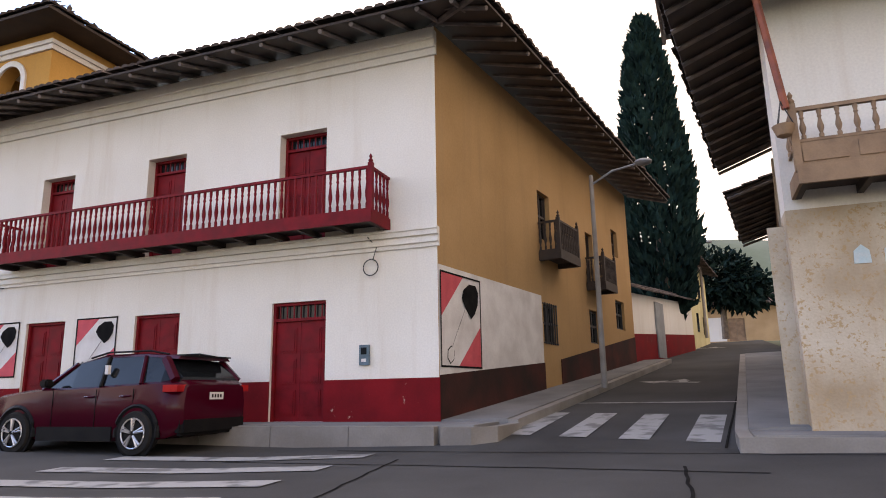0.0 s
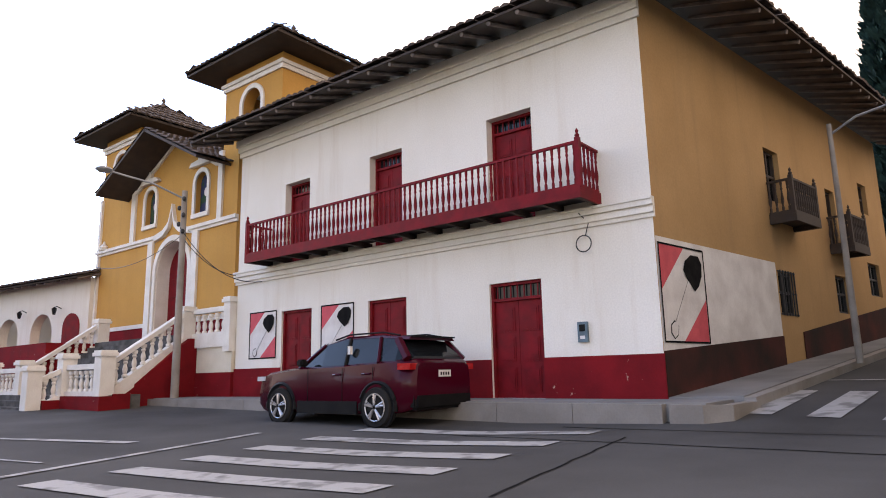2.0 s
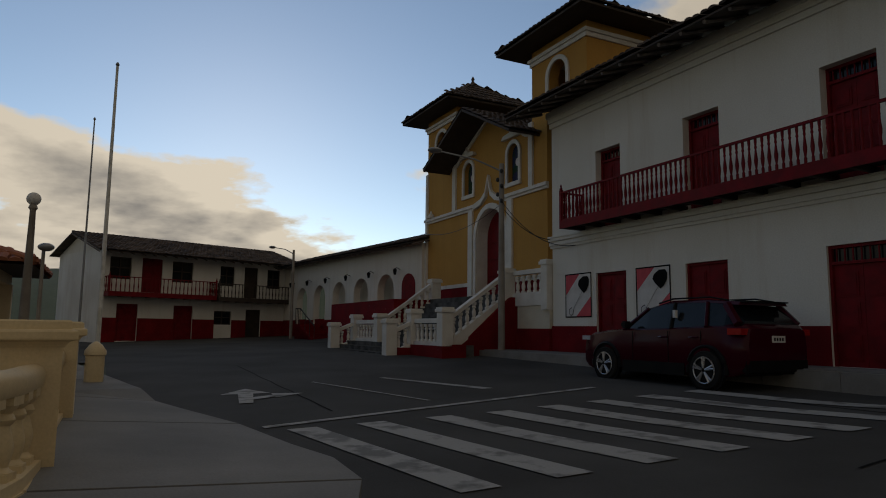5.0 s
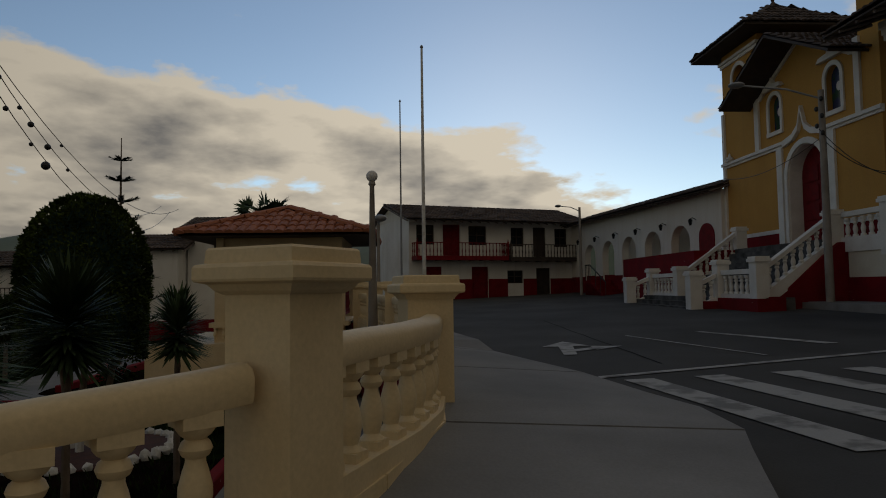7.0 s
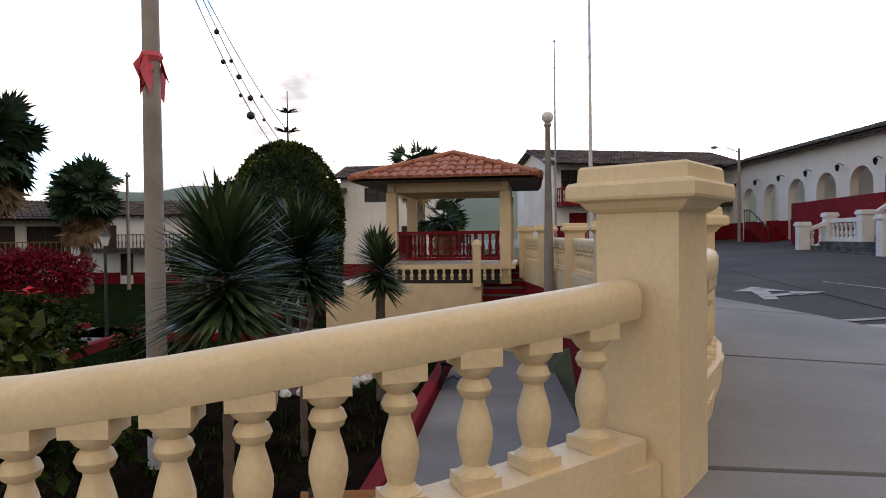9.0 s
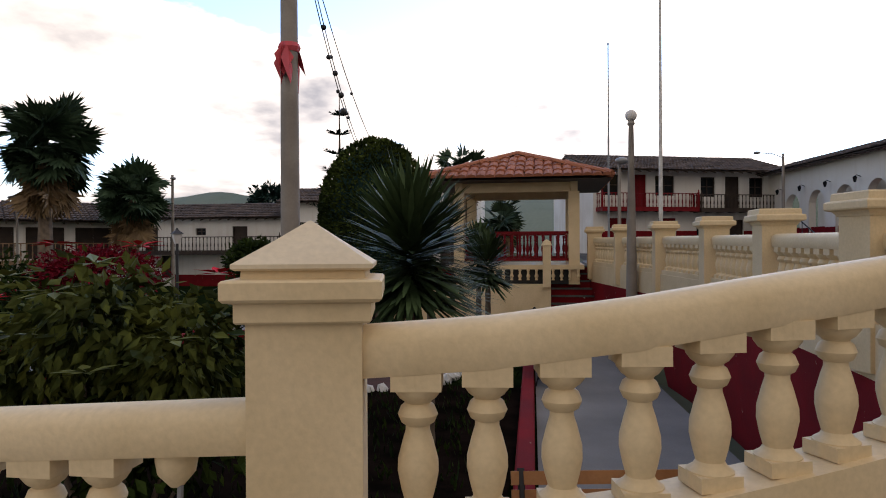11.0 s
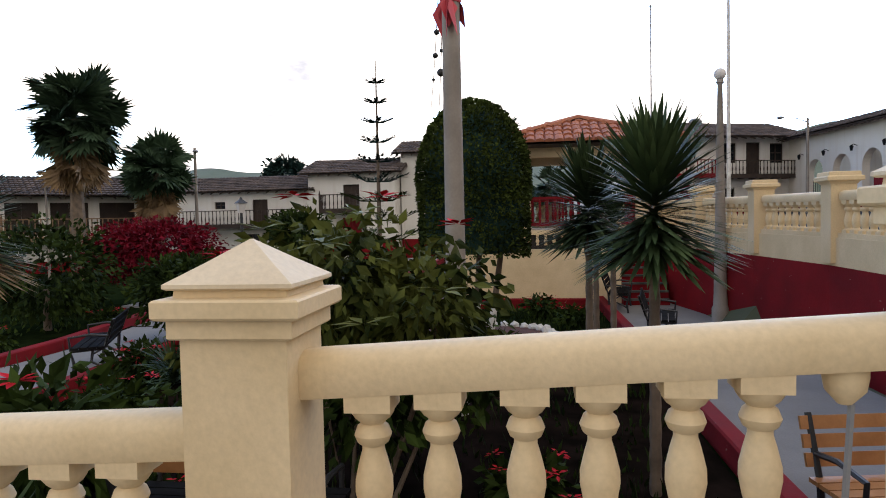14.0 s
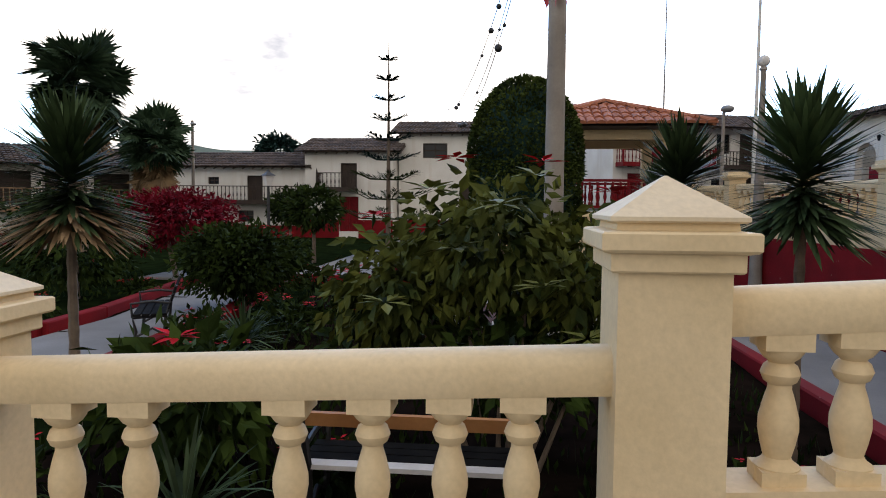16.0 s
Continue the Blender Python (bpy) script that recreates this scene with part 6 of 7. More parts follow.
                o.matrix_basis = Matrix.Translation(-k.matrix_world.translation) @ m @ pose(x, d + rnd.uniform(-0.02, 0.02), 0.02 + rnd.uniform(0, 0.012), rnd.uniform(-2, 2), 0, rnd.uniform(-3, 3))
    for a, b in ((-1, -1), (1, -1), (1, 1), (-1, 1)):
        bm = bmesh.new()
        tube(bm, [(cx + a * e, cy + b * e, ez + 0.08), (cx, cy, top + 0.08)], 0.1, 7)
        wpart("hip_ridge", bm, REDTILE, k)
    bm = bmesh.new()
    box(bm, -17.4, -17.2, -3.75, -3.55, 0.4, 1.45)
    lathe(bm, [(0.14, 1.45), (0.1, 1.55), (0.01, 1.6)], 10, -17.3, -3.65)
    solid("stair_newel", bm, CREAM, (0, 0, 0), "cream round-topped post at the head of the stairs", "post")


build_kiosk()


# ---- plants ----
def leaf_quad(bm, p, d, up, length, width):
    """A folded pointed leaf from p along d."""
    d, side = d.normalized(), d.cross(up)
    side = side.normalized() if side.length > 1e-4 else d.orthogonal().normalized()
    nrm = side.cross(d)
    a = bm.verts.new(p)
    b = bm.verts.new(p + d * length * 0.45 + side * width * 0.5 + nrm * width * 0.12)
    c = bm.verts.new(p + d * length * 0.45 - side * width * 0.5 + nrm * width * 0.12)
    e = bm.verts.new(p + d * length)
    bm.faces.new((a, b, e))
    bm.faces.new((a, e, c))


def rand_dir(rnd):
    while True:
        v = Vector((rnd.uniform(-1, 1), rnd.uniform(-1, 1), rnd.uniform(-1, 1)))
        if 0.05 < v.length < 1:
            return v.normalized()


def leafy(name, loc, label, category, blobs, count, size, material, seed, trunk=None, extra=(), group="", droop=0.3, shell=0.55):
    """Bush or tree: leaves scattered through the outer part of several ellipsoids (x, y, z, rx, ry, rz)."""
    rnd = random.Random(seed)
    t = thing(name, loc, label, category, group)
    if trunk:
        for pts, r0, r1 in trunk:
            bm = bmesh.new()
            tube(bm, pts, r0, 7, r1)
            part("trunk" if r0 > 0.05 else "stem", bm, BARK, t)
    bm = bmesh.new()
    vol = [b[3] * b[4] * b[5] for b in blobs]
    for b, v in zip(blobs, vol):
        for _ in range(int(count * v / sum(vol))):
            d = rand_dir(rnd)
            k = rnd.uniform(shell, 1.0) * (1 + 0.16 * noise.noise(d * 2.3 + Vector(b[:3])))
            p = Vector((b[0] + d.x * b[3] * k, b[1] + d.y * b[4] * k, b[2] + d.z * b[5] * k))
            w = (d + rand_dir(rnd) * 0.8 + Vector((0, 0, -droop))).normalized()
            s = size * rnd.uniform(0.6, 1.3)
            if _ % 4 == 0:
                p, s = Vector(b[:3]).lerp(p, 0.72), s * 1.7
            leaf_quad(bm, p, w, rand_dir(rnd), s, s * 0.5)
    part("crown", bm, material, t)
    for nm, mt, spots, ln, n in extra:
        for sp in spots:
            bm = bmesh.new()
            for i in range(n):
                a = 2 * math.pi * i / n + rnd.random()
                w = Vector((math.cos(a), math.sin(a), rnd.uniform(-0.25, 0.35)))
                leaf_quad(bm, Vector(sp) + w * 0.02, w, Vector((0, 0, 1)), ln * rnd.uniform(0.7, 1.2), ln * 0.42)
            part(nm, bm, mt, t)
    return t


def blades(bm, c, n, length, width, rnd, lo=-0.5, hi=1.0, sag=0.25, start=0.0):
    for i in range(n):
        a, e = rnd.uniform(0, 6.283), rnd.uniform(lo, hi)
        e = math.asin(max(-1, min(1, e)))
        d = Vector((math.cos(a) * math.cos(e), math.sin(a) * math.cos(e), math.sin(e)))
        side = d.cross(Vector((0, 0, 1)))
        side = side.normalized() if side.length > 1e-3 else Vector((1, 0, 0))
        ln = length * rnd.uniform(0.75, 1.1)
        base = Vector(c) + d * start + Vector((0, 0, rnd.uniform(-0.12, 0.12)))
        prev = None
        for k, w in ((0, 0.6), (0.45, 1.0), (0.8, 0.6), (1.0, 0.0)):
            p = base + d * ln * k + Vector((0, 0, -sag * ln * k * k * (0.4 + 0.6 * math.cos(e))))
            cur = (bm.verts.new(p + side * width * w / 2), bm.verts.new(p - side * width * w / 2)) if w else (bm.verts.new(p),)
            if prev:
                bm.faces.new((*prev, cur[0]) if len(cur) == 1 else (prev[0], prev[1], cur[1], cur[0]))
            prev = cur


def yucca(x, y, crown_z, r, seed, lean=0.0, dry=0.5, n=230):
    rnd = random.Random(seed)
    h = crown_z - GARDEN
    t = thing("yucca", (x, y, GARDEN), "spiky yucca with bare ringed trunk and sword leaves", "yucca", "yuccas")
    bm = bmesh.new()
    lathe(bm, [(0.046 - 0.01 * i / 20 + (0.007 if i % 2 else 0), h * i / 20) for i in range(21)], 8)
    part("trunk", bm, BARK, t)
    for nm, cnt, lo, hi, mt in (("crown", int(n * 1.9), 0.05, 1.0, YUCCALEAF), ("dry_skirt", int(n * dry), -0.02, 0.15, DRYLEAF if dry > 0.4 else YUCCALEAF)):
        bm = bmesh.new()
        for i in range(cnt):
            f = rnd.uniform(lo, hi)
            a = rnd.uniform(0, 6.283)
            e = radians(-20 + 92 * max(f, -0.1) ** 1.7 if f > 0 else -14 + 150 * f) + rnd.gauss(0, 0.12)
            d = Vector((math.cos(a) * math.cos(e), math.sin(a) * math.cos(e), math.sin(e)))
            side = d.cross(Vector((0, 0, 1))).normalized()
            ln = r * rnd.uniform(0.68, 0.9) * (1.0 - 0.12 * f)
            base = Vector((0, 0, h - 0.08 * r + 0.62 * r * f)) + d * 0.03
            prev = None
            for k, w in ((0, 0.55), (0.4, 1.0), (0.8, 0.6), (1.0, 0.0)):
                p = base + d * ln * k + Vector((0, 0, -0.06 * ln * k * k * math.cos(e)))
                cur = (bm.verts.new(p + side * 0.027 * w), bm.verts.new(p - side * 0.027 * w)) if w else (bm.verts.new(p),)
                if prev:
                    bm.faces.new((*prev, cur[0]) if len(cur) == 1 else (prev[0], prev[1], cur[1], cur[0]))
                prev = cur
        tagged(part(nm, bm, mt, t), kind="stuff")
    return t


yucca(-5.44, -4.69, 1.16, 0.84, 1, dry=0.3, n=280)
yucca(-8.1, -5.0, 1.18, 0.86, 2, dry=0.3, n=250)
yucca(-10.8, -4.7, 1.1, 0.64, 3, dry=0.3, n=150)
yucca(-10.2, -4.5, 1.0, 0.58, 4, dry=0.3, n=120)
yucca(-5.5, -10.9, 1.1, 0.86, 5, dry=0.9, n=260)


def palm(x, y, z0, crown_z, r, seed, n=46):
    rnd = random.Random(seed)
    t = thing("fan_palm", (x, y, z0), "tall fan palm with hanging dry skirt", "palm", "fan palms")
    h = crown_z - z0
    bm = bmesh.new()
    lathe(bm, [(0.34 - 0.14 * i / 12 + (0.015 if i % 2 else 0), h * i / 12) for i in range(13)], 10)
    part("trunk", bm, BARK, t)
    for nm, mt, cnt, lo, hi in (("crown", PALMLEAF, int(n * 1.3), -48, 88), ("dry_skirt", DRYLEAF, int(n * 0.7), -88, -62)):
        bm = bmesh.new()
        for i in range(cnt):
            a = rnd.uniform(0, 6.283)
            e = math.asin(rnd.uniform(math.sin(radians(lo)), 1.0)) if hi > 0 else radians(rnd.uniform(lo, hi))
            d = Vector((math.cos(a) * math.cos(e), math.sin(a) * math.cos(e), math.sin(e)))
            flat = d.cross(Vector((0, 0, 1))).normalized()
            roll = rnd.uniform(-1.1, 1.1)
            side = flat * math.cos(roll) + flat.cross(d) * math.sin(roll)
            up = side.cross(d)
            axis = (d * 0.8 + Vector((0, 0, rnd.uniform(-0.7, 0.35)))).normalized() if hi > 0 else d
            hub = Vector((0, 0, h)) + Vector((d.x, d.y, d.z * 1.2)) * r * (rnd.uniform(0.1, 0.62) if hi > 0 else rnd.uniform(0.2, 0.75))
            tube(bm, [Vector((0, 0, h)), hub], 0.015, 4)
            for k in range(15):
                q = radians(-77 + 11 * k)
                w = (axis * math.cos(q) + side * math.sin(q) + up * rnd.uniform(-0.15, 0.1) + Vector((0, 0, -0.15))).normalized()
                leaf_quad(bm, hub, w, up, r * rnd.uniform(0.38, 0.5), 0.1 * r)
        part(nm, bm, mt, t)


palm(-25.5, -24.5, -1.0, 5.7, 2.5, 1, 60)
palm(-32.0, -24.8, -1.0, 3.9, 2.2, 2, 55)
palm(-31.0, -7.4, 0.5, 4.9, 1.6, 3, 22)
palm(-23.5, -5.2, 0.0, 2.3, 1.2, 4, 22)


def araucaria(x, y, z0, top):
    t = thing("araucaria", (x, y, z0), "slender star-tiered araucaria pine", "pine")
    rnd = random.Random(8)
    h = top - z0
    bm = bmesh.new()
    tube(bm, [(0, 0, 0), (0, 0, h)], 0.12, 7, 0.015)
    part("trunk", bm, BARK, t)
    z, r = 1.6, 2.3
    while z < h - 0.3:
        bm = bmesh.new()
        n = 6
        for i in range(n):
            a = 2 * math.pi * i / n + rnd.random() * 0.5
            d = Vector((math.cos(a), math.sin(a), 0))
            pts = [Vector((0, 0, z)), Vector((0, 0, z)) + d * r * 0.5 + Vector((0, 0, 0.02)), Vector((0, 0, z)) + d * r + Vector((0, 0, r * 0.22))]
            tube(bm, pts, 0.03, 4, 0.012)
            for k in range(40):
                f = rnd.uniform(0.15, 1)
                p = pts[0].lerp(pts[2], f) + Vector((0, 0, -0.04 * r))
                side = Vector((-d.y, d.x, 0)) * rnd.choice((-1, 1))
                leaf_quad(bm, p, d * 0.6 + side * 0.5 + Vector((0, 0, rnd.uniform(-0.1, 0.5))), Vector((0, 0, 1)), 0.34 * min(1, r), 0.06)
        part("tier", bm, CYPRESS if z > h * 0.45 else LEAF, t)
        z += 0.78
        r = max(0.28, r * 0.8)


araucaria(-26.3, -11.9, -1.1, 7.6)


def topiary():
    t = thing("topiary_tree", (-12.3, -6.75, GARDEN), "clipped dome-shaped topiary tree with whitewashed stems", "tree")
    rnd = random.Random(4)
    for a, b, m0 in (((-0.2, -0.25, 0), (-0.1, -0.45, 1.8), 0), ((0.1, 0.0, 0), (0.15, 0.1, 1.8), 0), ((0.0, 0.25, 0), (-0.1, 0.5, 1.8), 0)):
        a, b = Vector(a), Vector(b)
        bm = bmesh.new()
        tube(bm, [a.lerp(b, 0.38), a.lerp(b, 0.7), b], 0.06, 7, 0.05)
        part("trunk", bm, BARK, t)
        bm = bmesh.new()
        tube(bm, [a, a.lerp(b, 0.38)], 0.07, 7, 0.062)
        part("whitewashed_foot", bm, WHITEPAINT, t)
    clipped = mat("clipped_leaf", (0.075, 0.105, 0.022), (0.016, 0.028, 0.007), 2.5, 30, 0.75, 0.1, vary=0.6, spec=0.06)
    for layer, cnt, k0, k1 in ((0, 15000, 0.95, 1.02), (1, 3000, 0.85, 0.95)):
        bm = bmesh.new()
        for _ in range(cnt):
            d = rand_dir(rnd)
            if d.z < -0.2:
                q = Vector((d.x, d.y, 0)).normalized()
                z = 1.55 + rnd.uniform(0, 1.4)
                p = Vector((q.x * 0.98, q.y * 0.98, z)) * 1.0
                d = q
                p = Vector((q.x * 0.98 * rnd.uniform(k0, k1), q.y * 0.98 * rnd.uniform(k0, k1), z))
            else:
                k = rnd.uniform(k0, k1)
                p = Vector((d.x * 1.02 * k, d.y * 1.02 * k, 2.95 + d.z * 1.42 * k if d.z > 0 else 2.95 + d.z * 2.0))
            leaf_quad(bm, p, d + rand_dir(rnd) * 0.9, rand_dir(rnd), rnd.uniform(0.05, 0.09), 0.045)
        part("crown", bm, clipped, t)
    # dark core added behind the leaves, its colour painting the crown's inner shade
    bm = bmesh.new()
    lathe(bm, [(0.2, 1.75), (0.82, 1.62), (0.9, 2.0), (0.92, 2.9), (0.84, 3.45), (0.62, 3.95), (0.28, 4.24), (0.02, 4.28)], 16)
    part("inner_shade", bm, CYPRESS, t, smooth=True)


topiary()


def stone_ring(cx, cy, r, n, seed):
    rnd = random.Random(seed)
    t = thing("stone_ring", (cx, cy, GARDEN), "ring of whitewashed stones round the tree bed", "stones")
    bm = bmesh.new()
    cyl(bm, 0, 0, -0.1, 0.05, r, n=30)
    part("soil", bm, mat("red_soil", (0.10, 0.035, 0.022), (0.06, 0.022, 0.015), 4, 25, 0.95, 0.6), t)
    for i in range(n):
        a = 2 * math.pi * i / n
        bm = bmesh.new()
        bmesh.ops.create_icosphere(bm, subdivisions=1, radius=0.1)
        bm.transform(pose(r * math.cos(a) * rnd.uniform(0.97, 1.03), r * math.sin(a), 0.06, rnd.uniform(0, 90), rnd.uniform(0, 90), rnd.uniform(0, 90)) @ Matrix.Diagonal((rnd.uniform(0.9, 1.5), rnd.uniform(0.8, 1.2), rnd.uniform(0.7, 1.0), 1)))
        part("stone", bm, WHITEPAINT, t)


stone_ring(-12.3, -6.75, 1.45, 40, 3)

POINLEAF = mat("poinsettia_leaf", (0.082, 0.092, 0.018), (0.014, 0.024, 0.006), 2.5, 30, 0.7, 0.1, vary=0.7, spec=0.08)
poin = [(0.0, -0.1, 1.8, 0.75, 0.8, 0.6), (-0.1, -0.8, 1.4, 0.7, 0.65, 0.62), (0.0, 0.65, 1.55, 0.7, 0.6, 0.6)]
lower = [(-0.5, -1.2, 0.9, 0.6, 0.6, 0.6), (-0.2, 0.1, 0.9, 0.8, 0.9, 0.7), (-0.6, 0.9, 1.0, 0.6, 0.6, 0.5)]
leafy("poinsettia_bush", (-5.1, -7.05, GARDEN), "large poinsettia bush with red bracts and yellowing leaves", "bush", poin, 3400, 0.12, POINLEAF, 7,
      trunk=[([(0.0, s * 0.2, 0), (0.05, s * 0.5, 0.8), (-0.05, s * 0.8, 1.8)], 0.03, 0.012) for s in (-1, -0.4, 0.3, 1)],
      extra=[("bract", FLOWER, [(0.2, -0.35, 2.44), (0.1, 0.3, 2.42), (-0.1, 0.85, 2.2), (0.2, -0.95, 2.0), (-0.5, -1.35, 1.5)], 0.17, 10), ("yellow_leaves", YELLOWLEAF, [(0.7, -0.3, 1.8), (0.72, 0.3, 1.55), (0.6, -0.8, 1.4), (0.5, 0.8, 1.75), (0.65, 0.0, 2.1), (0.7, 0.6, 1.2), (0.5, -0.5, 2.2), (0.55, 0.25, 2.3)], 0.2, 9)], droop=0.9, shell=0.3)
leafy("poinsettia_bush", (-4.6, -9.4, GARDEN), "low leafy poinsettia with one red bract", "bush", [(0, 0, 0.6, 0.7, 0.9, 0.6)], 650, 0.18, LEAF, 17, trunk=[([(0, s * 0.1, 0), (0, s * 0.4, 0.7)], 0.025, 0.012) for s in (-1, 0, 1)], extra=[("bract", FLOWER, [(0.3, 0.1, 1.15)], 0.16, 10)], droop=0.6, shell=0.3)
leafy("dark_shrub", (-5.1, -7.05, GARDEN), "dark leafy undergrowth below the poinsettia", "bush", lower, 1700, 0.13, LEAF, 31, trunk=[([(0.1, s * 0.3, 0), (-0.1, s * 0.6, 0.7)], 0.025, 0.012) for s in (-1, 0, 1)], shell=0.2)
leafy("round_bush", (-12.0, -12.0, GARDEN), "dense dark rounded shrub by the path", "bush", [(0, 0, 0.95, 1.15, 1.3, 0.75), (0.1, -0.2, 1.2, 0.9, 1.0, 0.5)], 6500, 0.13, LEAF, 9, trunk=[([(0, 0, 0), (0, 0, 0.6)], 0.06, 0.04)], shell=0.4,
      extra=[("pink_flower", FLOWER, [(0.6, 1.1, 1.55), (0.3, -0.2, 1.75), (0.4, 0.6, 1.65)], 0.1, 7)])
leafy("bougainvillea", (-17.5, -16.2, GARDEN), "spreading bush of deep magenta bracts", "bush", [(0, 0, 1.7, 1.6, 1.9, 0.8), (-0.3, -1.2, 1.4, 1.3, 1.3, 0.8)], 7000, 0.13, MAGENTA, 10, trunk=[([(0, 0, 0), (0.1, -0.2, 1.2)], 0.08, 0.05)])
leafy("dark_shrub", (-13.2, -16.2, GARDEN), "tall dark clipped shrub", "bush", [(0, 0, 1.3, 1.5, 1.6, 1.3)], 2600, 0.15, LEAF, 11, trunk=[([(0, 0, 0), (0, 0, 0.9)], 0.09, 0.06)])
leafy("garden_tree", (-22.5, -13.8, GARDEN), "small leafy garden tree", "tree", [(0, 0, 1.9, 1.0, 1.1, 0.8)], 1300, 0.2, LEAF, 12, trunk=[([(0, 0, 0), (0, 0, 1.4)], 0.08, 0.05)])
leafy("garden_tree", (-29.5, -17.0, GARDEN), "small leafy garden tree", "tree", [(0, 0, 1.9, 1.1, 1.1, 0.9)], 1100, 0.22, LEAF, 13, trunk=[([(0, 0, 0), (0, 0, 1.4)], 0.08, 0.05)])
leafy("back_tree", (-49.0, -24.5, -0.5), "dark round tree behind the roofs", "tree", [(0, 0, 5.3, 1.7, 1.9, 1.5)], 1500, 0.4, CYPRESS, 14, trunk=[([(0, 0, 0), (0, 0, 4.4)], 0.25, 0.15)])
for i, (x, y, s) in enumerate(((-9.0, -13.0 + 1.6, 0.5), (-6.8, -10.3, 0.55), (-9.3, -10.2, 0.7), (-15, -11.5, 0.6), (-4.1, -5.4, 0.4), (-4.4, -8.2, 0.4), (-10.5, -15.2, 0.45), (-13.5, -14.9, 0.4), (-3.4, -6.2, 0.35), (-9.8, -8.9, 0.5), (-15.2, -5.6, 0.45), (-13.8, -4.9, 0.4), (-20.5, -9.6, 0.6), (-24, -15, 0.8), (-3.7, -10.4, 0.5), (-5.2, -5.7, 0.35), (-15.5, -17.5, 0.6))):
    fl = [(random.Random(i * 7 + k).uniform(-s, s) * 0.8, random.Random(i * 5 + k + 99).uniform(-s, s) * 0.8, s * 1.0) for k in range(7)]
    leafy("flowering_shrub", (x, y, GARDEN), "low flowering shrub with small red blooms", "shrub", [(0, 0, s * 0.55, s, s, s * 0.55)], 420, 0.11, LEAF, 20 + i, extra=[("bloom", FLOWER, fl, 0.075, 6)], group="low shrubs", shell=0.2)
for x, y, n in ((-8.6, -10.6, 120), (-3.6, -8.9, 60)):
    rnd = random.Random(int(-x * 10))
    bm = bmesh.new()
    blades(bm, (0, 0, 0.15), n, 0.75, 0.035, rnd, 0.1, 1.0, 0.35, 0.02)
    solid("spiky_clump", bm, YUCCALEAF, (x, y, GARDEN), "clump of narrow arching dark leaves", "plant", "spiky clumps", kind="stuff")


def build_grass():
    rnd = random.Random(77)
    bm = bmesh.new()
    for _ in range(5200):
        x, y = rnd.uniform(-16.5, -2.6), rnd.uniform(-11.5, -4.2)
        if math.hypot(x + 12.3, y + 6.75) < 1.6:
            continue
        leaf_quad(bm, Vector((x, y, GARDEN)), Vector((rnd.uniform(-0.5, 0.5), rnd.uniform(-0.5, 0.5), 1)), rand_dir(rnd), rnd.uniform(0.06, 0.2), 0.035)
    solid("grass_tufts", bm, LEAF, (0, 0, 0), "uneven grass and weeds in the beds", "grass", kind="stuff")


build_grass()


def cypress_tree():
    t = thing("cypress", (-1.9, 35.0, 4.6), "tall dark columnar cypress behind the garden wall", "tree")
    rnd = random.Random(6)
    bm = bmesh.new()
    tube(bm, [(0, 0, -0.5), (0, 0, 12)], 0.3, 8, 0.08)
    part("trunk", bm, BARK, t)
    bm = bmesh.new()
    prof = [(0.0, 0.5), (1.2, 1.35), (4, 1.75), (8, 1.65), (12, 1.2), (15, 0.75), (16.4, 0.15)]
    for _ in range(9000):
        z = rnd.uniform(0, 16.4) + 1.6 * 0
        r = lerp(z, [p[0] for p in prof], [p[1] for p in prof])
        a = rnd.uniform(0, 6.283)
        bump = 1 + 0.22 * noise.noise(Vector((math.cos(a) * 1.7, math.sin(a) * 1.7, z * 0.55)))
        k = r * bump * rnd.uniform(0.72, 1.03)
        p = Vector((k * math.cos(a), k * math.sin(a), z))
        leaf_quad(bm, p, Vector((math.cos(a) * 0.5, math.sin(a) * 0.5, 1)) + rand_dir(rnd) * 0.4, rand_dir(rnd), rnd.uniform(0.35, 0.7), 0.28)
    part("crown", bm, CYPRESS, t)


cypress_tree()
leafy("street_tree", (1.2, 50.0, 5.5), "dark leafy tree above the end of the street", "tree", [(0, 0, 3.6, 2.6, 2.2, 2.2), (1.6, 0, 2.8, 1.8, 1.8, 1.6)], 2600, 0.5, CYPRESS, 31, trunk=[([(0, 0, -0.5), (0, 0, 3)], 0.25, 0.15)])


# ---- benches ----
def bench(m, label, plank=None, pale=False):
    t = thing("bench", m, label, "bench", "garden benches")
    plank = plank or BLACKPAINT
    for x in (-0.65, 0.65):
        bm = bmesh.new()
        tube(bm, [(x, -0.25, 0.0), (x, -0.22, 0.2), (x, -0.26, 0.4), (x, 0.18, 0.42), (x, 0.25, 0.62), (x, 0.33, 0.85)], 0.025, 6)
        tube(bm, [(x, 0.22, 0.0), (x, 0.16, 0.2), (x, 0.18, 0.42)], 0.025, 6)
        tube(bm, [(x, -0.26, 0.4), (x, -0.28, 0.6), (x, 0.0, 0.63), (x, 0.24, 0.6)], 0.02, 6)
        tube(bm, [(x, -0.23, 0.12), (x, 0.0, 0.24), (x, 0.19, 0.12)], 0.018, 6)
        part("iron_end", bm, BLACK, t)
    for i in range(4):
        bm = bmesh.new()
        box(bm, -0.72, 0.72, -0.25 + 0.115 * i, -0.15 + 0.115 * i, 0.43, 0.46)
        part("seat_slat", bm, plank if not pale else BOARDWHITE if i == 3 else BLACKPAINT, t)
    for i in ((2,) if pale else range(3)):
        bm = bmesh.new()
        box(bm, -0.72, 0.72, -0.012, 0.012, -0.045, 0.045, pose(0, 0.235 + 0.035 * i, 0.56 + 0.115 * i, -16))
        part("back_slat", bm, plank, t)
    return t


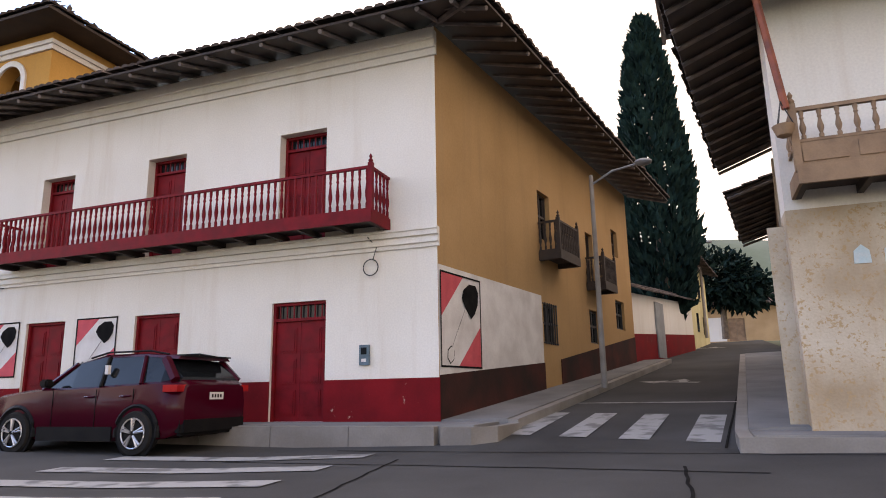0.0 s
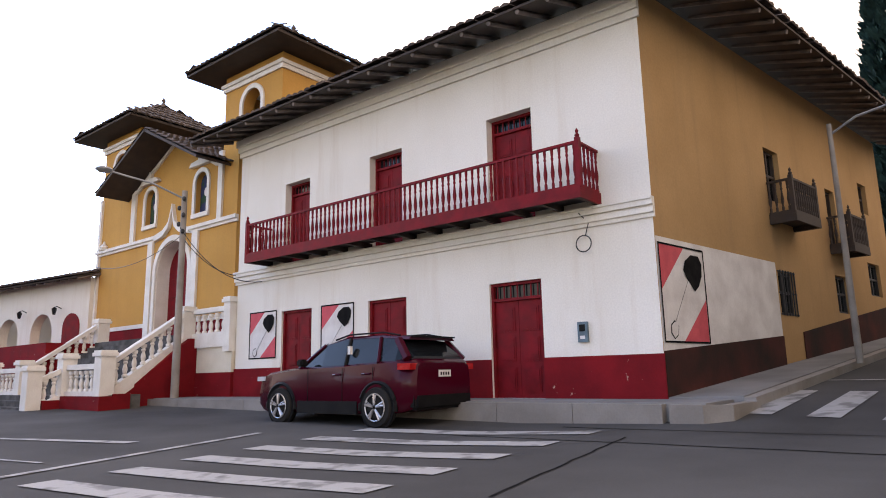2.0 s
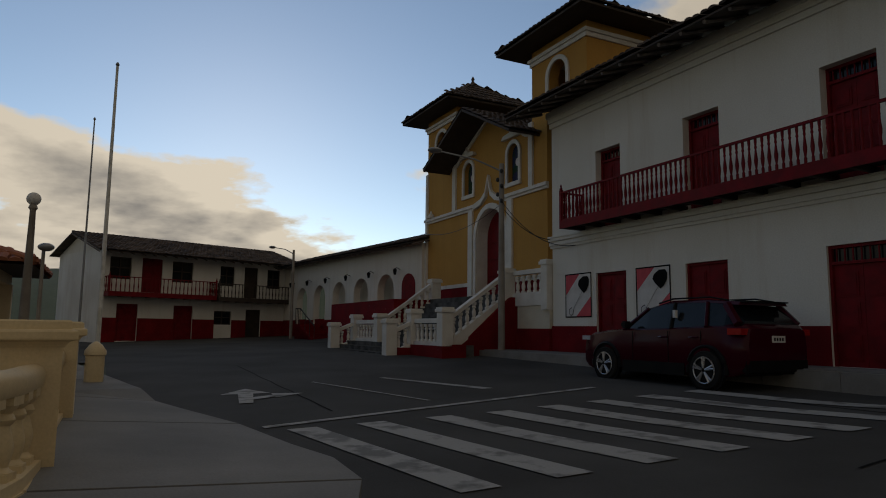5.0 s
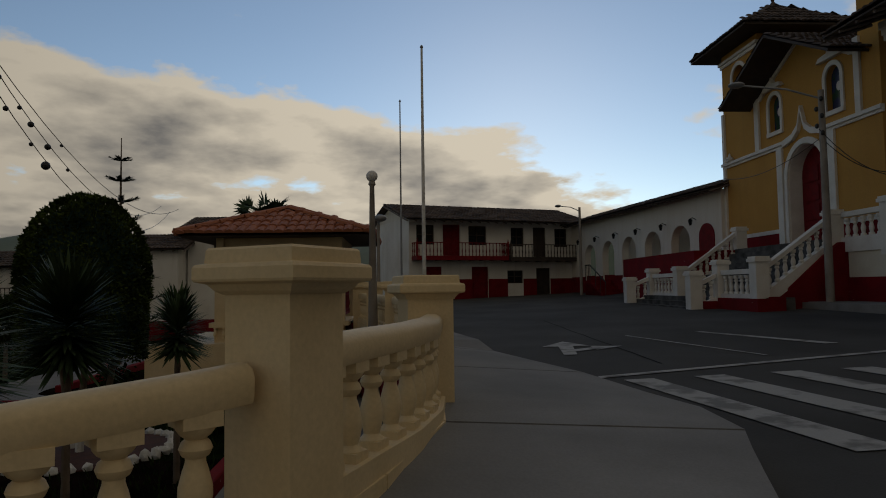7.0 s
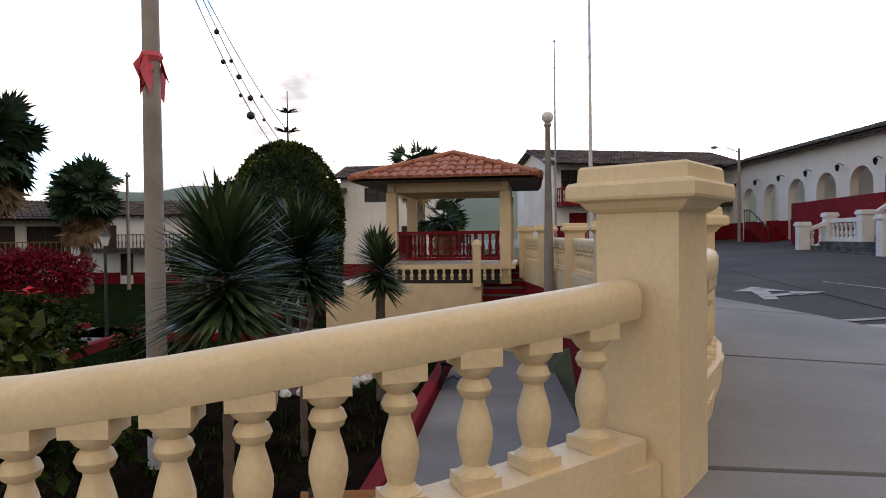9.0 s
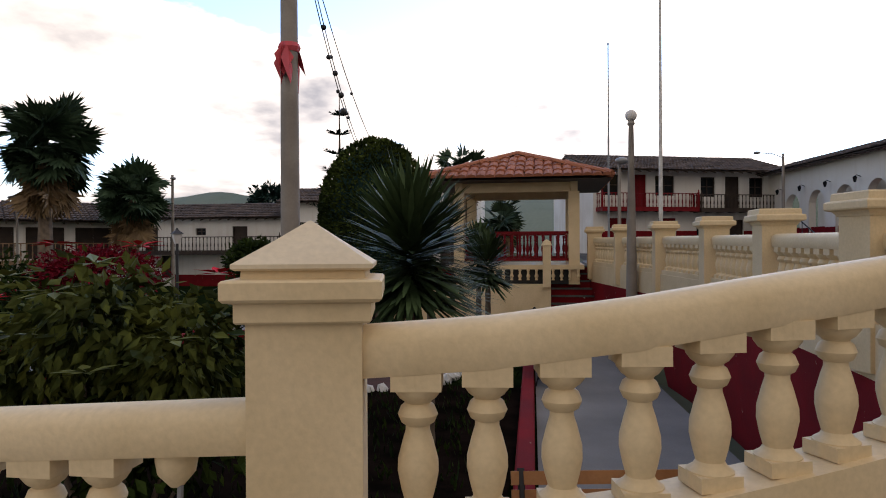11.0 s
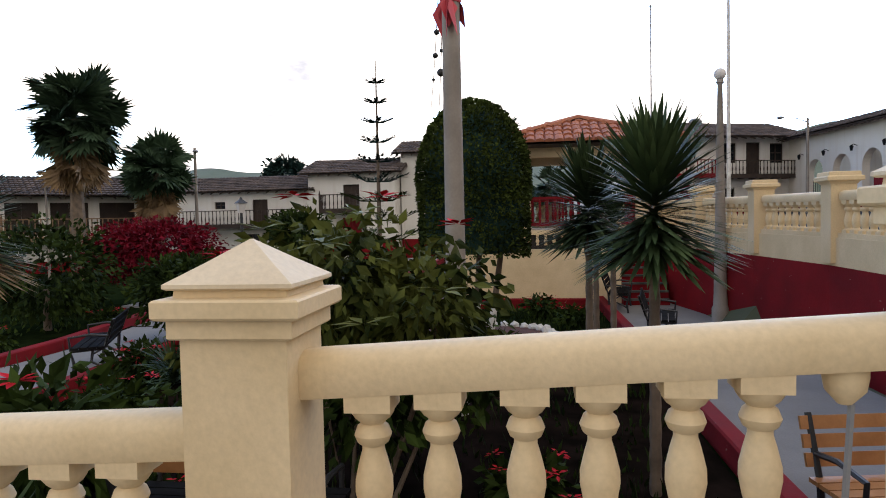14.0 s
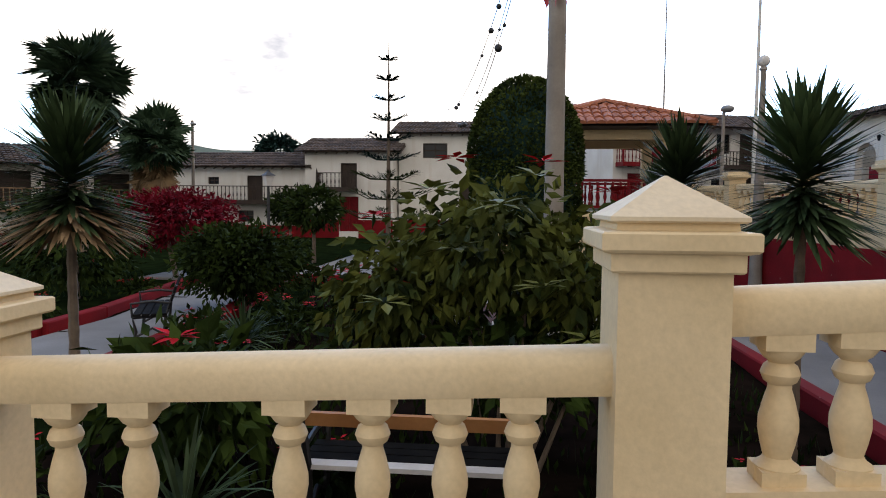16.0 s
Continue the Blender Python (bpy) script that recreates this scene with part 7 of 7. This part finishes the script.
ORANGEWOOD = mat("varnished_wood", (0.42, 0.20, 0.075), (0.32, 0.14, 0.05), 4, 40, 0.45, 0.15)
bench(pose(-9.5, -12.35, GARDEN + 0.035, 0, 0, 25), "black iron bench with dark slats beside the path")
bench(pose(-16.2, -3.75, GARDEN + 0.035, 0, 0, 170), "black iron bench near the garden stairs")
bench(pose(-12.2, -3.5, GARDEN + 0.035, 0, 0, 170), "black iron bench along the wall path")
bench(pose(-4.0, -7.55, GARDEN + 0.02, 0, 0, -90), "garden bench with one varnished orange back plank and pale seat", ORANGEWOOD, True)
bench(pose(-4.6, -3.1, GARDEN + 0.035, 0, 0, 100), "garden bench with reddish slats on the wall path", ORANGEWOOD)
bench(pose(-16.5, -14.6, GARDEN + 0.035, 0, 0, 20), "black iron bench deep in the garden")


# ---- poles, lamps and wires ----
def flag_pole():
    t = thing("concrete_pole", (-7.5, -6.51, GARDEN), "tall grey concrete pole with red cloth tied on", "pole")
    bm = bmesh.new()
    tube(bm, [(0, 0, 1.3), (0, 0, 9.5)], 0.115, 12, 0.075)
    part("shaft", bm, POLE, t, smooth=True)
    bm = bmesh.new()
    tube(bm, [(0, 0, 0), (0, 0, 1.3)], 0.12, 12, 0.115)
    part("painted_foot", bm, WHITEPAINT, t, "whitewashed foot", smooth=True)
    rnd = random.Random(2)
    for k in range(7):
        bm = bmesh.new()
        a = rnd.uniform(0, 6.28)
        p = Vector((0.1 * math.cos(a), 0.1 * math.sin(a), 4.72))
        leaf_quad(bm, p, Vector((0.2 * math.cos(a), 0.2 * math.sin(a) + 0.12, -1)), rand_dir(rnd), rnd.uniform(0.35, 0.55), 0.22)
        part("red_cloth", bm, FLAGRED, t, "faded red cloth ribbon")
    bm = bmesh.new()
    lathe(bm, [(0.11, 4.62), (0.13, 4.67), (0.11, 4.72)], 10)
    part("cloth_band", bm, FLAGRED, t, "faded red cloth band")


flag_pole()


def festoon(name, a, b, sag, balls, label):
    t = thing(name, a, label, "string lights")
    a, b = Vector(a), Vector(b)
    pt = lambda f: (b - a) * f + Vector((0, 0, -sag * 4 * f * (1 - f)))
    bm = bmesh.new()
    tube(bm, [pt(i / 16) for i in range(17)], 0.008, 4)
    part("cable", bm, BLACK, t)
    for f, r in balls:
        bm = bmesh.new()
        bmesh.ops.create_icosphere(bm, subdivisions=2, radius=r, matrix=Matrix.Translation(pt(f) - Vector((0, 0, r))))
        part("ball", bm, BLACK, t)


festoon("festoon", (-7.5, -6.51, 5.8), (-24.0, -9.6, 4.7), 1.4, [(f, r) for f, r in ((0.1, 0.03), (0.16, 0.045), (0.21, 0.035), (0.24, 0.05), (0.29, 0.055), (0.36, 0.035), (0.62, 0.05), (0.66, 0.06))], "dark cable strung with black globe lamps")
festoon("festoon", (-7.5, -6.51, 5.6), (-24.0, -9.3, 4.5), 1.7, [(f, r) for f, r in ((0.17, 0.04), (0.23, 0.035), (0.27, 0.075), (0.64, 0.07), (0.7, 0.06), (0.74, 0.05))], "dark cable strung with black globe lamps")
festoon("festoon", (-7.5, -6.51, 5.7), (-24.0, -9.0, 4.6), 1.2, [(f, r) for f, r in ((0.3, 0.03), (0.55, 0.04))], "thin dark overhead cable")


def globe_lamp(x, y, z0, z1):
    t = thing("globe_lamp", (x, y, z0), "tapered cream lamp post with white globe", "lamp post")
    h = z1 - z0
    bm = bmesh.new()
    lathe(bm, [(0.17, 0), (0.17, 0.3), (0.14, 0.36), (0.13, 0.6), (0.05, h - 0.32), (0.08, h - 0.28), (0.06, h - 0.22)], 10)
    part("post", bm, POLE, t, smooth=True)
    bm = bmesh.new()
    bmesh.ops.create_uvsphere(bm, u_segments=16, v_segments=10, radius=0.12, matrix=Matrix.Translation((0, 0, h - 0.11)))
    part("globe", bm, BOARDWHITE, t, "white glass globe", smooth=True)


globe_lamp(-14.35, -1.93, GARDEN, 4.2)


def mast(x, y, z0, z1, r, label):
    t = thing("flag_mast", (x, y, z0), label, "mast", "flag masts")
    bm = bmesh.new()
    tube(bm, [(0, 0, 0), (0, 0, z1 - z0)], r, 8, r * 0.5)
    part("shaft", bm, WHITEPAINT if r > 0.045 else GREY, t)
    bm = bmesh.new()
    lathe(bm, [(0.02, 0), (0.05, 0.04), (0.02, 0.1)], 8, 0, 0)
    bm.transform(Matrix.Translation((0, 0, z1 - z0)))
    part("truck", bm, GREY, t)


mast(-18.2, -0.74, 0.6, 8.2, 0.06, "tall thin steel flag mast by the terrace")
mast(-26.3, -1.35, 0.6, 9.0, 0.045, "slender second flag mast")


def lamp_pole(x, y, z0, z1, arm, label, r=0.09, wood=False, head=True):
    """Street pole with a curved arm; arm is the lamp's offset from the pole's top."""
    t = thing("street_lamp", (x, y, z0), label, "street lamp", "street lamps")
    h = z1 - z0
    bm = bmesh.new()
    tube(bm, [(0, 0, 0), (0, 0, h)], r, 10, r * 0.7)
    part("pole", bm, POLE, t, smooth=True)
    a = Vector(arm)
    bm = bmesh.new()
    p = Vector((0, 0, h - 0.25))
    tube(bm, [p, p + a * 0.4 + Vector((0, 0, 0.12)), p + a], 0.03, 6)
    part("arm", bm, GREY, t)
    bm = bmesh.new()
    bmesh.ops.create_uvsphere(bm, u_segments=12, v_segments=8, radius=1.0, matrix=Matrix.Translation(p + a) @ Matrix.Diagonal((0.16 + abs(a.x) * 0.05, 0.16 + abs(a.y) * 0.05, 0.09, 1)))
    part("head", bm, GREY, t, smooth=True)
    return t


lamp_pole(-41.0, 9.6, 1.2, 6.6, (-1.4, -1.0, 0.5), "grey street lamp by the far house", 0.1)
cp = lamp_pole(-19.0, 10.9, 1.2, 7.35, (-1.2, -1.9, 0.75), "leaning wooden pole with lamp and cables by the church", 0.12)
for i in range(5):
    bm = bmesh.new()
    lathe(bm, [(0.03, 0), (0.06, 0.04), (0.06, 0.1), (0.03, 0.14)], 8)
    o = part("insulator", bm, BLACK, cp)
    o.location = (-0.12 if i % 2 else 0.12, -0.08, 4.8 + 0.25 * i)
sp = lamp_pole(-2.75, 17.2, 1.75, 7.1, (1.3, 0.2, 0.5), "grey concrete street pole up the side street", 0.075)
lamp_pole(-0.1, 41.0, 4.5, 10.0, (0.6, 0, 0.2), "thin pole far up the side street", 0.09)
lamp_pole(-34.2, -23.9, -1.0, 5.4, (0.1, 0.1, 0.05), "slim pole with small lamp head among the palms", 0.1)
lamp_pole(-26.6, -26.8, -1.0, 3.7, (0.5, 0.2, 0.2), "short grey street lamp by the gallery house", 0.06)
fl = lamp_pole(-17.0, -1.9, 0.93, 3.55, (0.12, 0.05, 0.18), "dark floodlight pole beside the kiosk", 0.05)


def lantern(x, y, z1):
    t = thing("garden_lantern", (x, y, GARDEN), "black four-sided garden lantern on a post", "lantern")
    h = z1 - GARDEN
    bm = bmesh.new()
    tube(bm, [(0, 0, 0), (0, 0, h - 0.35)], 0.05, 8, 0.035)
    part("post", bm, BLACK, t)
    bm = bmesh.new()
    lathe(bm, [(0.08, h - 0.35), (0.16, h - 0.1)], 4)
    part("glass", bm, BOARDWHITE, t)
    bm = bmesh.new()
    lathe(bm, [(0.2, h - 0.1), (0.05, h), (0.02, h + 0.06)], 4)
    part("cap", bm, BLACK, t)


lantern(-16.3, -13.1, 1.9)


def cable(a, b, sag, label):
    bm = bmesh.new()
    a, b = Vector(a), Vector(b)
    tube(bm, [(b - a) * (i / 12) + Vector((0, 0, -sag * 4 * (i / 12) * (1 - i / 12))) for i in range(13)], 0.012, 4)
    solid("overhead_cable", bm, BLACK, a, label, "cable", "cables")


cable((-19.0, 10.8, 6.2), (-16.4, 11.9, 4.4), 0.5, "black cable sagging from the pole to the balcony")
cable((-19.0, 10.9, 5.9), (-17.6, 11.9, 4.7), 0.25, "black cable sagging from the pole to the wall")
cable((-19.0, 10.9, 6.0), (-28.5, 12.6, 6.3), 0.4, "black cable along the church front")


def bollard(x, y):
    bm = bmesh.new()
    lathe(bm, [(0.14, 0), (0.14, 0.42), (0.16, 0.44), (0.16, 0.5), (0.09, 0.6), (0.02, 0.65)], 12)
    solid("bollard", bm, CREAM, (x, y, walk_z(x, y) - 0.02), "squat cream painted bollard on the pavement", "bollard", smooth=True)


bollard(-12.4, -0.75)

# broken baluster: bare rod and stub where one is missing
bm = bmesh.new()
tube(bm, [(0, 0, 0.06), (0.01, 0.02, 0.5)], 0.01, 5)
ob = solid("bare_rod", bm, GREY, (-2.075, -4.714, 0.36), "bare steel rod of a broken baluster", "rod")
bm = bmesh.new()
lathe(bm, [(0.02, 0.42), (0.055, 0.46), (0.062, 0.5), (0.062, 0.535)], 12)
solid("baluster_stub", bm, CREAM, (-2.075, -4.714, 0.318), "stub of a broken cream baluster under the handrail", "baluster", smooth=True)


# ---- road markings ----
def mark(poly, label, cat="road marking", group="", lift=0.012):
    bm = bmesh.new()
    n = 6
    a, b, c, d = (Vector((*p, 0)) for p in poly)
    rows = []
    for i in range(n + 1):
        p, q = a.lerp(b, i / n), d.lerp(c, i / n)
        rows.append([bm.verts.new((v.x, v.y, road_z(v.x, v.y) + lift)) for v in (p, q)])
    for r, s in zip(rows, rows[1:]):
        bm.faces.new((r[0], s[0], s[1], r[1]))
    solid("road_marking", bm, LINE, (0, 0, 0), label, cat, group, "structure")


ZEBRA_Y0 = (1.42, 2.32, 3.3, 4.24, 5.2, 6.2, 7.3, 8.5)
for i, y in enumerate(ZEBRA_Y0):
    x0, x1 = (-8.72 if i < 4 else -8.72 - 0.1 * (i - 3)), -5.1
    w = 0.38 + 0.01 * i
    k = 0.48 + 0.03 * i
    mark([(x0, y), (x1, y + k), (x1, y + k + w), (x0, y + w)], "worn white zebra crossing bar", group="zebra bars")
for i in range(4):
    x = -3.62 + 0.93 * i
    y = 11.35 - 0.3 * i
    mark([(x, y), (x + 0.44, y - 0.12), (x + 0.62, y + 2.5), (x + 0.2, y + 2.6)], "worn white zebra bar across the side street", group="zebra bars")
mark([(-3.1, 15.3), (0.2, 14.6), (0.2, 14.75), (-3.1, 15.45)], "white stop line")
mark([(-8.95, 1.2), (-10.35, 7.6), (-10.5, 7.6), (-9.1, 1.2)], "long white painted line across the street")
mark([(-11.3, 5.7), (-14.4, 4.85), (-14.4, 5.0), (-11.3, 5.95)], "white dash on the street")
mark([(-10.3, 4.1), (-14.3, 3.3), (-14.3, 3.37), (-10.3, 4.17)], "thin white line on the street")


def arrow(x, y, ang, k):
    m = pose(x, y, 0, 0, 0, ang)
    bm = bmesh.new()
    for poly in ([(-0.1, -1.0), (0.1, -1.0), (0.12, 0.2), (-0.12, 0.2)], [(-0.4, 0.2), (0.4, 0.2), (0.0, 1.0)], [(0.1, -0.6), (0.55, -0.25), (0.55, 0.0), (0.1, -0.3)], [(0.45, -0.45), (0.9, 0.0), (0.4, 0.15)]):
        vs = []
        for px, py in poly:
            v = m @ Vector((px * k, py * k, 0))
            vs.append(bm.verts.new((v.x, v.y, road_z(v.x, v.y) + 0.014)))
        bm.faces.new(vs)
    solid("road_arrow", bm, LINE, (0, 0, 0), "white painted two-way road arrow", "road marking", "arrows", "structure")


arrow(-12.6, 1.65, 80, 1.1)
arrow(-1.4, 19.5, 60, 0.9)
arrow(-0.2, 38.0, 60, 1.0)
for a, b in (((-4.0, 5.2), (-4.45, 9.0)), ((-0.6, 5.0), (-0.8, 8.4)), ((-6.0, 10.1), (2.0, 9.0)), ((-20, 2.8), (-10, 2.4)), ((-0.35, 9.9), (1.2, 30)), ((-8.0, 8.9), (0.0, 8.0))):
    d = Vector(b) - Vector(a)
    n = Vector((-d.y, d.x)).normalized() * 0.018
    bm = bmesh.new()
    k = 14
    rnd = random.Random(3)
    rows = []
    for i in range(k + 1):
        p = Vector(a) + d * i / k + n * rnd.uniform(-1, 1)
        rows.append([bm.verts.new((q.x, q.y, road_z(q.x, q.y) + 0.006)) for q in (p - n, p + n)])
    for r, s in zip(rows, rows[1:]):
        bm.faces.new((r[0], s[0], s[1], r[1]))
    solid("road_joint", bm, BLACKPAINT, (0, 0, 0), "tar-filled joint in the concrete street", "joint", "road joints", "structure")


# ---- distance ----
def ridge(name, x0, y0, x1, y1, base, heights, label, material):
    bm = bmesh.new()
    n = len(heights) * 8
    a, b = Vector((x0, y0, 0)), Vector((x1, y1, 0))
    out = Vector((0, 0, 1)).cross((b - a).normalized())
    rows = []
    for i in range(n + 1):
        f = i / n
        h = lerp(f, np.linspace(0, 1, len(heights)), heights) * (1 + 0.12 * noise.noise(Vector((f * 14, 1.0, base))))
        p = a.lerp(b, f)
        rows.append([bm.verts.new(p + Vector((0, 0, base))), bm.verts.new(p + out * 60 + Vector((0, 0, base + h * 0.6))), bm.verts.new(p + out * 140 + Vector((0, 0, base + h)))])
    for r, s in zip(rows, rows[1:]):
        for k in range(2):
            bm.faces.new((r[k], s[k], s[k + 1], r[k + 1]))
    solid(name, bm, material, (0, 0, 0), label, "hill", kind="structure", smooth=True)


HILL = mat("hazy_hill", (0.14, 0.17, 0.13), (0.09, 0.12, 0.08), 0.02, 0.4, 0.95, 0.0)
ridge("backdrop_hill_west", -420, -380, -420, 420, -5, [52, 52, 48, 46, 50, 60, 72, 76, 64], "hazy blue green hills beyond the town", HILL)
ridge("backdrop_hill_north", -260, 300, 320, 300, -10, [104, 104, 100, 102, 108, 116], "dry hillside with scattered bushes above the street", HILL)
ridge("backdrop_hill_south", 60, -420, -420, -380, -30, [20, 26, 30, 34, 30, 36], "low hazy hills past the garden", HILL)
